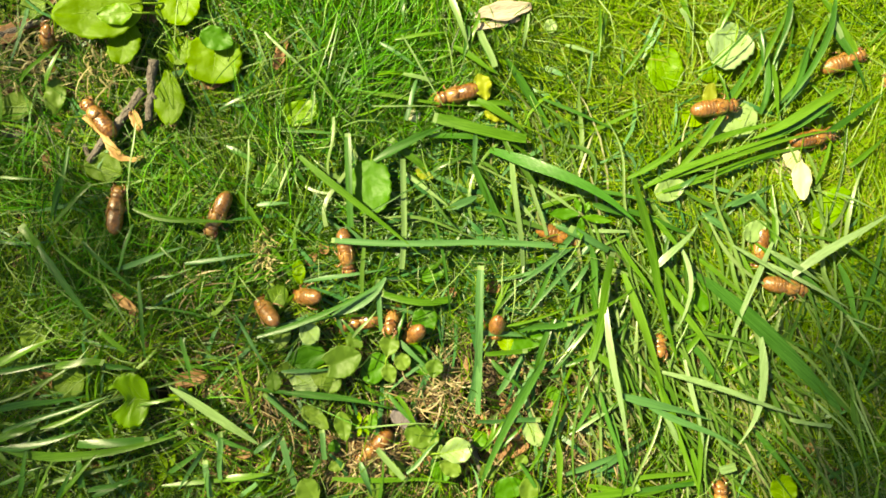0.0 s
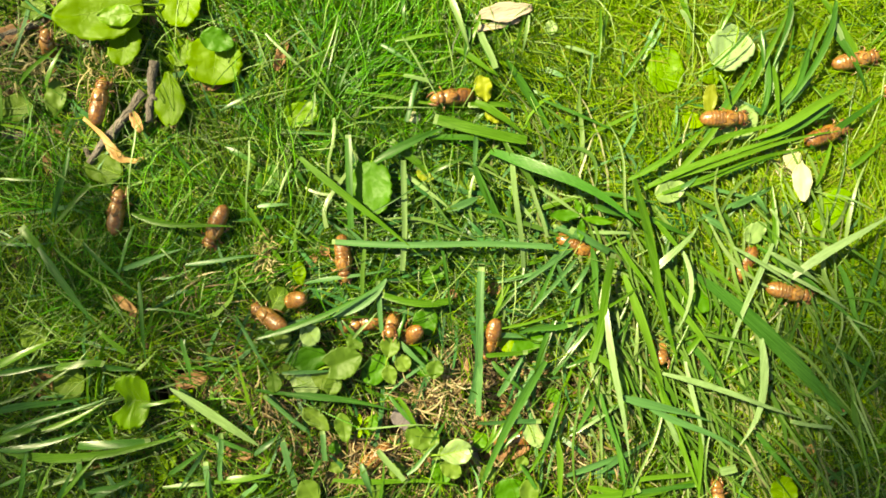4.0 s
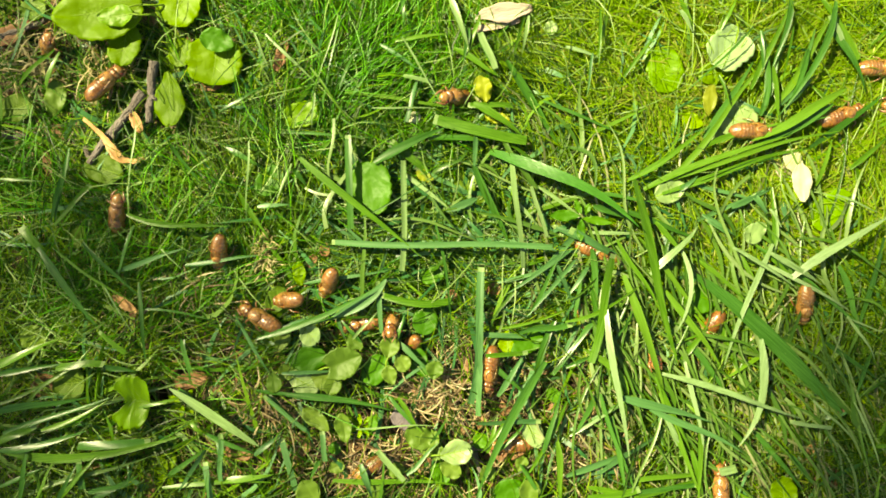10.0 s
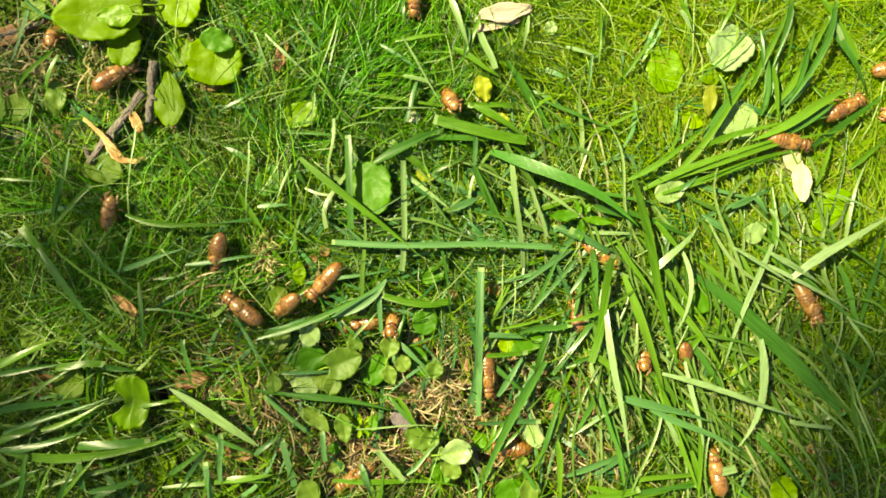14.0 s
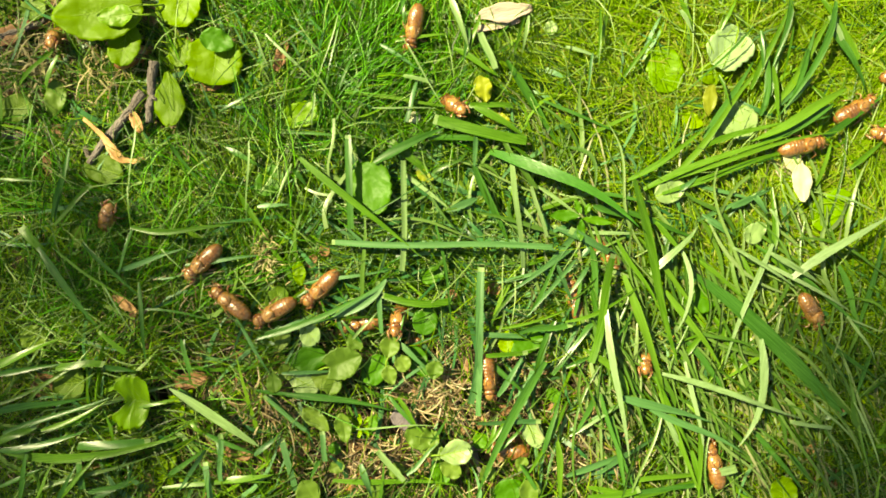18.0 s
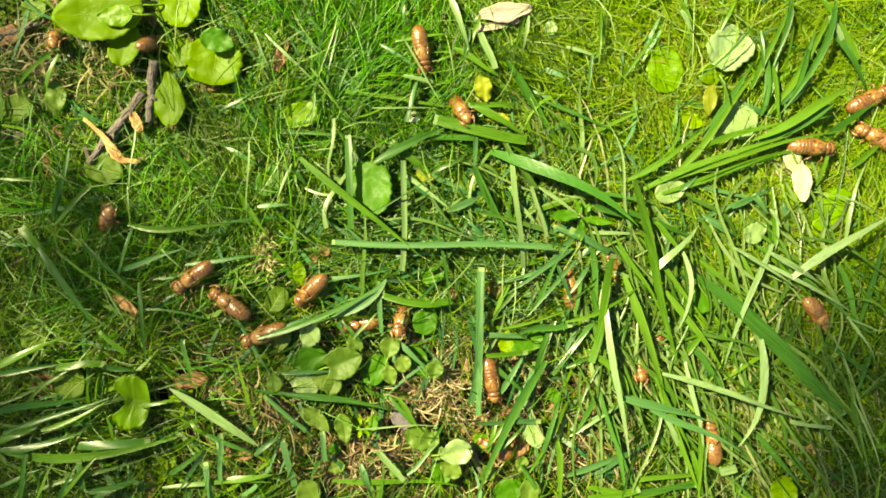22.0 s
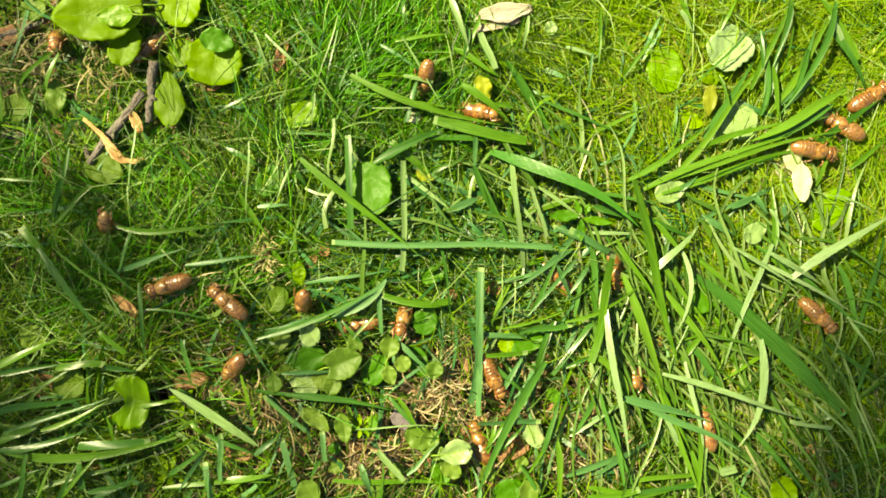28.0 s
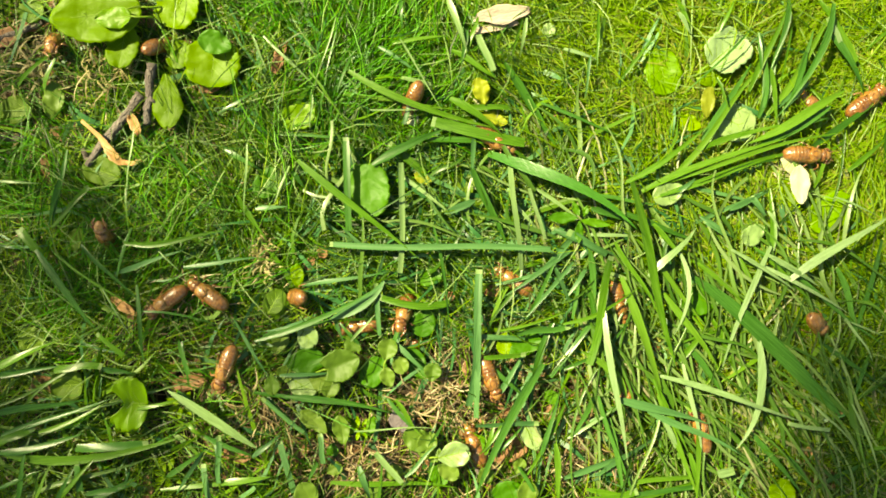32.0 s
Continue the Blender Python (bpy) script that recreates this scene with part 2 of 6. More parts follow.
def tube(points, radii, n=7):
    """A bent, tapered limb through points."""
    pts = [Vector(p) for p in points]
    verts, faces = [], []
    for i, p in enumerate(pts):
        d = (pts[min(i + 1, len(pts) - 1)] - pts[max(i - 1, 0)]).normalized()
        side = d.cross(Vector((0, 0, 1)))
        side = side.normalized() if side.length > 1e-6 else Vector((1, 0, 0))
        up = side.cross(d)
        for k in range(n):
            a = 2 * math.pi * k / n
            verts.append(p + (side * math.cos(a) + up * math.sin(a)) * radii[i])
    for i in range(len(pts) - 1):
        for k in range(n):
            k2 = (k + 1) % n
            faces.append((i * n + k, i * n + k2, (i + 1) * n + k2, (i + 1) * n + k))
    faces.append(tuple(range(n - 1, -1, -1)))
    faces.append(tuple((len(pts) - 1) * n + k for k in range(n)))
    return verts, faces


def sheet(f, nu, nv, thick):
    """A thin leaf: f(s, v) gives its upper side for s from 0 to 1 and v from -1 to 1; closed below."""
    top = [f(i / nu, 2 * j / nv - 1) for i in range(nu + 1) for j in range(nv + 1)]
    m, n = nv + 1, len(top)
    verts = top + [(x, y, z - thick) for x, y, z in top]
    faces = []
    for i in range(nu):
        for j in range(nv):
            a, b, c, d = i * m + j, i * m + j + 1, (i + 1) * m + j + 1, (i + 1) * m + j
            faces += [(a, d, c, b), (n + a, n + b, n + c, n + d)]
    rim = [i * m for i in range(nu)] + [nu * m + j for j in range(nv)] + [i * m + nv for i in range(nu, 0, -1)] + [j for j in range(nv, 0, -1)]
    for k, a in enumerate(rim):
        b = rim[(k + 1) % len(rim)]
        faces.append((a, n + a, n + b, b))
    return verts, faces


# ---- ground ----
# Holes from which the nymphs came, and hollows: x, y, radius, depth in mm.
HOLES = [(-82, -15, 5.5, 14), (-143, -75, 8, 9), (-160, -85, 10, 26), (-60, -42, 5, 8), (-22, -93, 6, 6), (30, -60, 6, 7), (-155, 62, 7, 6)]


def build_ground():
    steps = np.concatenate([-np.geomspace(2500, 0.45, 16), np.linspace(-0.42, 0.42, 281), np.geomspace(0.45, 2500, 16)])
    n = len(steps)
    verts = []
    for y in steps:
        for x in steps:
            near = abs(x) < 0.44 and abs(y) < 0.44
            z = 0.0025 * noise.fractal(Vector((x * 40, y * 40, 0)), 1.0, 2.0, 4) - 0.004 if near else -0.004
            if near:
                z -= sum(d * MM * math.exp(-(((x - hx * MM) ** 2 + (y - hy * MM) ** 2) / (r * MM) ** 2) ** 2) for hx, hy, r, d in HOLES)
            verts.append((x, y, z))
    faces = [(j * n + i, j * n + i + 1, (j + 1) * n + i + 1, (j + 1) * n + i) for j in range(n - 1) for i in range(n - 1)]
    tagged(new("ground", mesh_of("ground", verts, faces, GROUND)), "dark brown crumbly soil under a mown lawn", "ground", kind="structure")


def shade_density(p):
    """Leaf density of the added crown, shaped to shade the west, south-west and far south-east; thin elsewhere."""
    g = p - SUN_WAY * (p.z / SUN_WAY.z)
    edge = 0.18 * (1 - math.exp(-(g.x / 0.42) ** 6 - (g.y / 0.30) ** 6))
    west = max(0.85 * math.exp(-((g.x + 0.305) / 0.07) ** 4 - ((g.y + 0.02) / 0.075) ** 4), 0.5 * math.exp(-((g.x + 0.228) / 0.06) ** 4 - ((g.y - 0.018) / 0.058) ** 4), 0.13 * math.exp(-((g.x + 0.17) / 0.12) ** 4 - ((g.y + 0.02) / 0.10) ** 4))
    south_west = 0.54 * math.exp(-((g.x + 0.245) / 0.11) ** 4 - ((g.y + 0.125) / 0.06) ** 4)
    south_east = math.exp(-((g.x - 0.285) / 0.064) ** 4 - ((g.y + 0.107) / 0.055) ** 4)
    return max(west, south_west, south_east, edge)


def build_shade_tree():
    """An unseen young tree added on the sunward side; the gaps of its crown let the light fall in patches on the lawn.
    """
    gen = random.Random(5)
    foot = Vector((-2.37, 2.1, 0))
    tree = bpy.data.objects.new("tree", None)
    scene.collection.objects.link(tree)
    tree.location = foot
    tagged(tree, "unseen leafy young tree added to shade parts of the lawn", "tree")
    trunk = [Vector((0.0, 0, -0.1)), Vector((0.03, 0.02, 1.2)), Vector((0.1, -0.02, 2.4)), Vector((0.12, 0.03, 3.6)), Vector((0.05, 0.0, 4.9))]
    part("trunk", mesh_of("trunk", *tube(trunk, (0.10, 0.085, 0.07, 0.05, 0.015), 12), BARK), tree)
    for k in range(22):
        a, z = k * 2.4, 2.0 + 0.12 * k
        base = Vector((0.1, 0, z))
        reach = 1.5 - 0.04 * k
        way = Vector((math.cos(a), math.sin(a), 0.35))
        pts = [base, base + way * reach * 0.4, base + way * reach * 0.75 + Vector((0, 0, 0.05)), base + way * reach]
        shade = [foot + p - SUN_WAY * (p.z / SUN_WAY.z) for p in (base.lerp(pts[-1], q / 8) for q in range(9))]
        if any(abs(g.x) < 0.36 and abs(g.y) < 0.26 for g in shade):
            continue
        part("limb", mesh_of("limb", *tube(pts, (0.035, 0.025, 0.015, 0.005), 8), BARK), tree)
    verts, faces = [], []
    for k in range(170000):
        p = Vector((gen.uniform(-1, 1), gen.uniform(-1, 1), gen.uniform(-1, 1)))
        if p.length > 1:
            continue
        p = Vector((p.x * 1.6, p.y * 1.6, 3.6 + p.z * 1.2))
        if gen.random() > shade_density(foot + p):
            continue
        d = Vector((gen.uniform(-1, 1), gen.uniform(-1, 1), gen.uniform(-0.8, 0.3))).normalized()
        side = d.cross(Vector((gen.uniform(-1, 1), gen.uniform(-1, 1), 1))).normalized()
        size = gen.uniform(0.02, 0.035)
        n = len(verts)
        verts += [p, p + d * size * 0.5 + side * size * 0.42, p + d * size * 1.3, p + d * size * 0.5 - side * size * 0.42]
        faces.append((n, n + 1, n + 2, n + 3))
    tagged(part("crown", mesh_of("crown", verts, faces, FINE, False), tree), kind="stuff")


build_ground()
build_shade_tree()
rng = np.random.default_rng(7)

# ---- cicada nymphs ----
TRAIL = []
nymphs = []


def nymph_template():
    """A wingless cicada nymph, head towards +x, feet near z = 0, 28 mm long."""
    body = bpy.data.objects.new("cicada_nymph", None)
    scene.collection.objects.link(body)
    body.empty_display_size = 0.005

    def rounded(name, rows, mat, label="", n=18):
        return part(name, mesh_of(name, *loft([(x * MM, 0, z * MM, w * MM, h * MM) for x, z, w, h in rows], n), mat), body, label)

    rows = []
    for k in range(97):
        s = k / 96
        w = 4.55 * math.sin(math.pi * (0.012 + 0.70 * s) ** 0.70) ** 0.60
        seg = (s * 8.0) % 1.0
        ring = 1.0 + 0.05 * (0.5 - seg) - 0.072 * (math.exp(-((seg - 0.06) / 0.08) ** 2) + math.exp(-((seg - 1.06) / 0.08) ** 2))
        rows.append((-13.8 + 15.4 * s, 4.5 + 0.9 * math.sin(math.pi * s), w * ring, w * 0.92 * ring))
    rounded("abdomen", rows, SHELL, "", 20)
    rounded("tail_tip", ((-14.3, 4.2, 0.3, 0.3), (-13.9, 4.3, 1.1, 0.9), (-13.0, 4.4, 1.7, 1.4)), SHELL_DARK, "dark brown tail tip", 10)
    thorax = rounded("thorax", ((-1.2, 5.6, 1.2, 3.9), (-0.6, 5.7, 2.3, 4.15), (0.4, 5.7, 3.5, 4.2), (1.6, 5.6, 4.1, 4.15), (3.0, 5.5, 4.2, 4.0), (4.4, 5.3, 3.9, 3.7), (5.6, 5.1, 3.4, 3.2), (6.2, 5.0, 2.8, 2.6)), SHELL_PALE, "pale amber humped thorax")
    for side in (-1, 1):
        ridge = tube([(-0.6 * MM, side * 0.3 * MM, 9.85 * MM), (1.0 * MM, side * 1.3 * MM, 9.6 * MM), (2.6 * MM, side * 1.8 * MM, 9.2 * MM), (4.2 * MM, side * 1.2 * MM, 8.8 * MM)], (0.1 * MM, 0.26 * MM, 0.26 * MM, 0.1 * MM), 6)
        part("ridge", mesh_of("ridge", *ridge, SHELL_DARK), thorax, "dark brown ridge on the back")
    rounded("neck_band", ((5.5, 5.1, 2.7, 2.7), (6.0, 5.1, 3.05, 2.95), (6.5, 5.1, 2.6, 2.6)), SHELL_DARK, "dark brown band")
    collar = rounded("collar", ((6.1, 5.0, 2.6, 2.5), (6.6, 5.0, 3.4, 2.95), (7.6, 4.95, 3.75, 3.1), (8.6, 4.8, 3.5, 2.9), (9.2, 4.6, 2.7, 2.3)), SHELL)
    for side in (-1, 1):
        spot = tube([(6.9 * MM, side * 0.9 * MM, 7.95 * MM), (7.9 * MM, side * 1.4 * MM, 7.75 * MM), (8.7 * MM, side * 1.1 * MM, 7.35 * MM)], (0.15 * MM, 0.42 * MM, 0.15 * MM), 6)
        part("spot", mesh_of("spot", *spot, SHELL_DARK), collar, "dark brown mark behind the head")
    head = rounded("head", ((8.8, 4.6, 2.5, 2.2), (9.4, 4.5, 3.0, 2.5), (10.4, 4.3, 2.9, 2.5), (11.4, 4.0, 2.3, 2.2), (12.3, 3.7, 1.5, 1.6), (12.9, 3.5, 0.6, 0.8)), SHELL_PALE, "pale amber blunt head", 16)
    for side in (-1, 1):
        rings = [((8.9 + 1.9 * i / 6) * MM, side * 2.85 * MM, 4.9 * MM, max(0.1, 0.95 * math.sin(math.pi * i / 6)) * MM, max(0.1, 0.95 * math.sin(math.pi * i / 6)) * MM) for i in range(7)]
        part("eye", mesh_of("eye", *loft(rings, 10), EYE), head, "dark reddish eye")
        pad = sheet(lambda s, v: ((3.6 - 6.4 * s) * MM, side * (3.35 + 0.9 * s - 0.5 * s * s + (0.95 * v + 0.25) * math.sin(math.pi * (0.12 + 0.82 * s)) ** 0.7) * MM, (7.7 - 1.5 * v - 0.5 * v * v - 0.9 * s) * MM), 10, 6, 0.5 * MM)
        part("wing_pad", mesh_of("wing_pad", *pad, SHELL_PALE), body, "pale amber wing pad")
        limbs = (
            ("front_leg", (8.0, 2.4, 3.6), [(0, 0, 0), (1.4, 0.9, 0.1), (3.1, 1.2, -0.2), (4.7, 0.5, -0.9), (5.7, -0.3, -2.0), (6.0, -0.6, -2.8)], (0.7, 0.95, 0.85, 0.5, 0.3, 0.1)),
            ("middle_leg", (4.2, 3.2, 3.2), [(0, 0, 0), (1.5, 1.8, 0.6), (1.9, 3.0, 0.2), (0.9, 4.2, -1.4), (0.2, 4.9, -2.7)], (0.5, 0.5, 0.4, 0.26, 0.1)),
            ("hind_leg", (0.8, 3.4, 3.0), [(0, 0, 0), (-1.0, 1.9, 0.5), (-2.6, 2.9, 0.1), (-4.9, 3.6, -1.5), (-6.4, 3.9, -2.7)], (0.5, 0.5, 0.4, 0.26, 0.1)),
        )
        for name, hip, pts, radii in limbs:
            pts = [(x * MM, side * y * MM, z * MM) for x, y, z in pts]
            part(name, mesh_of(name, *tube(pts, [r * MM for r in radii], 8), SHELL_LEG), body, at=pose(hip[0] * MM, side * hip[1] * MM, hip[2] * MM))
    for side in (-1, 1):
        feeler = tube([(11.4 * MM, side * 1.5 * MM, 4.6 * MM), (13.0 * MM, side * 2.4 * MM, 4.9 * MM), (14.6 * MM, side * 3.0 * MM, 4.4 * MM)], (0.24 * MM, 0.18 * MM, 0.07 * MM), 6)
        part("antenna", mesh_of("antenna", *feeler, SHELL_LEG), head)
    return body


nymph_body = nymph_template()
first_nymph = [True]


def nymph(label, rows):
    """One crawling nymph; rows: seconds, x, y, z in mm, heading and pitch in degrees."""
    path = [(t, pose(x * MM, y * MM, z * MM, 0, -p, h)) for t, x, y, z, h, p in rows]
    if first_nymph[0]:
        first_nymph[0] = False
        ob = nymph_body
        ob.matrix_basis = path[0][1]
    else:
        ob = copy_thing(nymph_body, path[0][1])
    tagged(ob, label, "cicada nymph", "cicada nymphs on the lawn")
    nymphs.append((ob, path))
    for (t0, x0, y0, z0, *_), (t1, x1, y1, *_) in zip(rows, rows[1:]):
        for k in range(4 if z0 > 5 else 0):
            TRAIL.append(((x0 + (x1 - x0) * k / 4) * MM, (y0 + (y1 - y0) * k / 4) * MM))


nymph("glossy amber cicada nymph crawling past a grey twig", [(0, -189, 71.5, 9, 131, 0), (2, -188.8, 76.6, 9, 105, 0), (6, -188, 85.6, 9, 60, 0), (9, -186.5, 89.8, 9, 46, 0), (11, -184.4, 92.3, 9, 40, 0), (13, -183, 93.1, 9, 32, 0), (15, -177.9, 98.9, 7, 32, 0), (17, -175, 103.9, 3, 31, 0), (19, -167.8, 109.3, 3, 43, -55), (21, -163, 112.8, 3, 38, -48), (23, -162.4, 113.3, 3, 34, -50), (25, -162.4, 112.7, 3, 44, -57), (28, -161, 113.6, 3, 38, 0), (30, -158.1, 113.5, 3, 42, -46), (32, -158.1, 112.8, 3, 39, -48)])
nymph("plump amber cicada nymph rearing up in fine grass", [(0, -179.1, 21, 9, 85, 0), (2, -179.6, 21, 9, 84, 0), (6, -177.7, 22.1, 9, 68, 37), (9, -178, 22.1, 9, 70, 38), (11, -178.6, 21.9, 9, 73, 38), (13, -181, 22.3, 9, 64, 41), (17, -182.9, 21.2, 9, 58, 51), (19, -182.1, 19, 9, 44, 53), (21, -182.1, 18.5, 9, 43, 53), (23, -182.2, 18.6, 9, 48, 56), (25, -182.9, 18.2, 9, 50, 59), (28, -183.2, 17.2, 9, 54, 63), (30, -183.2, 16.1, 9, 60, 64), (32, -184.8, 12.8, 9, 83, 63)])
nymph("amber cicada nymph pushing out from under a grass blade", [(0, -123.3, 17.9, 9, -115, 0), (2, -124.6, 16, 9, -119, 0), (6, -124.3, 6.3, 9, -110, -30), (9, -122.5, -0.8, 9, -103, -38), (11, -122.2, -0.2, 9, -105, -38), (13, -122.4, -0.3, 9, -106, -36), (17, -129.7, -6.1, 9, -132, 0), (19, -133.8, -8.8, 9, -140, 0), (21, -134.8, -11.6, 9, -137, 0), (23, -140.7, -18.2, 9, -156, 0), (25, -146.7, -18.8, 9, -161, 0), (28, -151.2, -20.1, 9, -162, 0), (30, -150.3, -23.8, 9, -157, 0), (32, -151.1, -27.9, 9, -146, 0)])
nymph("plump glossy amber cicada nymph lying on the lawn", [(0, -95, -36.5, 9, 139, -41), (2, -93.7, -36.8, 9, 142, -41), (6, -97.2, -39.2, 9, 153, 0), (9, -99.7, -38.1, 9, 150, 0), (11, -102, -37.1, 9, 150, 0), (13, -108.1, -34.3, 9, 143, 0), (17, -115, -29.1, 9, 142, 0), (19, -118, -29.6, 9, 143, 0), (21, -118, -29.8, 9, 144, 0), (23, -116.9, -29.8, 9, 146, 0), (25, -116.9, -29.9, 9, 147, 0), (28, -118.3, -29.1, 9, 141, 0), (30, -123.2, -26.5, 9, 146, 0), (32, -128.5, -23.3, 9, 145, 0)])
nymph("amber cicada nymph turning beside a small hole", [(0, -72.4, -27, 9, -178, -47), (2, -75.8, -29.1, 9, -148, -54), (6, -80.1, -25.9, 9, -184, -58), (9, -82.3, -26.6, 9, -183, -40), (11, -83.5, -29, 9, -157, -47), (13, -83.4, -29.5, 9, -145, -50), (17, -90.9, -32.6, 9, -148, 0), (19, -94.8, -38.5, 9, -153, 0), (21, -97.5, -46.9, 9, -151, 0), (23, -100, -47.6, 9, -169, 0), (25, -103.4, -53.1, 9, -161, 0), (28, -113.5, -63.6, 9, -135, -39), (30, -117.8, -60.8, 9, -116, 0), (32, -118.6, -64.7, 9, -111, 0)])
nymph("amber cicada nymph crawling under a long grass blade", [(0, -52.8, -3.6, 9, -81, 0), (2, -53.1, -4.4, 9, -80, 0), (6, -57, -8.8, 9, -95, 0), (9, -60.6, -14.4, 9, -111, -47), (11, -63.2, -18.2, 9, -124, -37), (13, -65, -17.9, 9, -132, 0), (17, -66.1, -21.3, 9, -135, 0), (19, -68.5, -22.1, 9, -137, 0), (21, -70.5, -22.1, 9, -141, 0), (23, -73.3, -22.7, 9, -137, -49), (25, -75.4, -24.3, 9, -104, -60), (28, -75.4, -25.9, 9, -116, -60), (30, -74.7, -25.4, 9, -169, -62), (32, -75.4, -25.1, 9, -177, -65)])
nymph("small amber cicada nymph slipping under a clover leaf", [(0, -13.9, -46.5, 5, -138, -56), (2, -14.6, -45.9, 5, -138, -56), (6, -15.5, -46.8, 5, -139, -59), (9, -15.4, -50.2, 0, -135, -63), (13, -15.6, -52.8, -8, -137, -63), (32, -15.6, -52.8, -8, -137, -63)])
nymph("amber cicada nymph half hidden among brown scraps", [(0, -28.5, -42.7, 5, -99, 56), (6, -28.8, -44.3, 5, -97, 58), (13, -28.6, -44, 5, -99, 59), (17, -26.3, -42.1, 5, -101, 52), (21, -24, -42.1, 5, -102, 49), (25, -22.8, -41.4, 5, -105, 44), (30, -21.8, -38.9, 5, -106, 40), (32, -21.2, -36.7, 5, -105, 38)])
nymph("brown cicada nymph sitting still in a hollow", [(0, -46.9, -42.1, 1, -169, 0), (32, -46.9, -42.1, 1, -169, 0)])
nymph("amber cicada nymph creeping beside an upright blade", [(0, 29.8, -42.5, 7, -95, -53), (2, 26.6, -46, 7, -99, -51), (6, 26.8, -54.2, 7, -105, 0), (9, 26.4, -65.8, 7, -101, 0), (11, 24.9, -67.7, 7, -96, 0), (13, 24.4, -69.9, 7, -89, 0), (17, 25.2, -70.5, 7, -85, 0), (19, 24.7, -71.9, 7, -85, 0), (21, 26.3, -72.3, 7, -80, 0), (23, 26.9, -72.6, 7, -78, 0), (25, 27.4, -72.4, 7, -67, 0), (28, 28, -71, 7, -63, 0), (30, 29, -70.8, 7, -65, 0), (32, 27.6, -70.5, 7, -69, 0)])
nymph("brown cicada nymph by straw at a hole's edge", [(0, -38.9, -112, 2, -139, 0), (2, -39.2, -114.8, 2, -143, 0), (6, -41.9, -120.2, 2, -143, 0), (9, -43.7, -121.5, 2, -144, 0), (11, -44.9, -126.2, 2, -148, 0), (13, -48, -126.5, 3, -148, 0), (17, -49.6, -130.6, 0, -150, 0), (20, -50.4, -132.7, -7, -150, 0), (32, -50.5, -133, -8, -150, 0)])
nymph("amber cicada nymph climbing among coarse blades", [(0, 152.7, -141.4, 8, 90, 0), (2, 150.6, -142.3, 8, 88, 0), (6, 151.1, -135.9, 8, 94, 0), (9, 153, -131.9, 8, 91, 0), (11, 152, -129.1, 8, 94, 0), (13, 150.9, -124.2, 8, 102, 0), (17, 149.5, -119.7, 8, 103, 0), (19, 148.6, -117.2, 8, 104, 0), (21, 148.1, -111.7, 8, 94, 0), (23, 147.5, -101.3, 8, 100, 0), (25, 145.4, -100.4, 8, 101, 0), (28, 144.8, -98.3, 8, 102, 0), (30, 144, -98, 8, 103, 0), (32, 142.8, -98.5, 8, 101, 0)])
nymph("amber cicada nymph crawling over pale grass stems", [(0, 188.8, -21.5, 9, -10, 0), (2, 188.8, -21.9, 9, -11, 0), (6, 195.1, -26.6, 9, -18, 0), (9, 198.9, -28.7, 9, -89, -53), (11, 197.8, -29.5, 9, -74, 0), (13, 200, -29.9, 9, -64, 0), (17, 202.1, -33.7, 9, -54, 0), (19, 202.1, -34.2, 9, -51, -37), (21, 203.7, -35.4, 9, -47, 0), (23, 205.4, -35.1, 9, -47, -39), (25, 205.1, -36.4, 9, -44, 0), (28, 206.2, -36.8, 9, -43, 0), (30, 206.4, -36.7, 9, -35, -37), (32, 205.1, -39.3, 9, -35, -40)])
nymph("amber cicada nymph passing under a curved pale blade", [(0, 175.6, -0.8, 5, -97, 0), (2, 171.1, -3.8, 5, -114, 0), (6, 158.2, -21.8, 5, -124, 0), (9, 147.7, -40.5, 5, -132, -44), (11, 147.4, -44.9, 5, -117, 0), (13, 151.8, -50.3, 5, -126, -51), (14, 133.7, -58.8, 4, -73, -41), (15.5, 134.1, -58.4, 0, -72, -40), (17, 135.3, -58, -3, -70, -40), (19, 123.6, -52, -3, -94, 0), (21, 119.3, -51.9, -2, -103, -57), (32, 118, -54.7, -2, -103, -60)])
nymph("small reddish cicada nymph deep among coarse blades", [(0, 119.3, -55, 5, -97, 55), (2, 119.9, -55.4, 5, -97, 56), (6, 119.3, -60.4, 5, -97, 56), (9, 118.9, -59.5, 5, -100, 58), (11, 112.6, -62, 5, -103, 54), (13, 110.4, -61.7, 5, -108, 58), (17, 112, -63.6, 5, -103, 52), (19, 110.1, -63.3, 5, -105, 57), (21, 109.5, -66.4, 5, -103, 54), (25, 107.2, -68, 5, -106, 55), (28, 106, -70.9, 5, -106, 53), (30, 102.8, -73.7, 5, -106, 55), (32, 102.8, -76.9, 5, -106, 55)])
nymph("pale brown cicada nymph creeping under crossed blades", [(0, 64.2, 6.6, 5, -19, 0), (2, 69, 2.5, 5, -25, 0), (6, 81, 0.5, 5, -25, 0), (9, 84.8, -0.8, 5, -19, 0), (11, 87, -2.5, 5, -24, 0), (13, 88.3, -3.8, 5, -30, 0), (17, 90.2, -3.2, 5, -52, 0), (19, 91.4, -5.4, 5, -53, 0), (21, 92.1, -6.6, 5, -63, 0), (23, 93.3, -8.5, 5, -70, 0), (25, 93, -9.8, 5, -79, 0), (28, 94.9, -11.7, 5, -79, 0), (30, 100.3, -19.8, 5, -74, 0), (32, 98.4, -29.4, 5, -78, 0)])
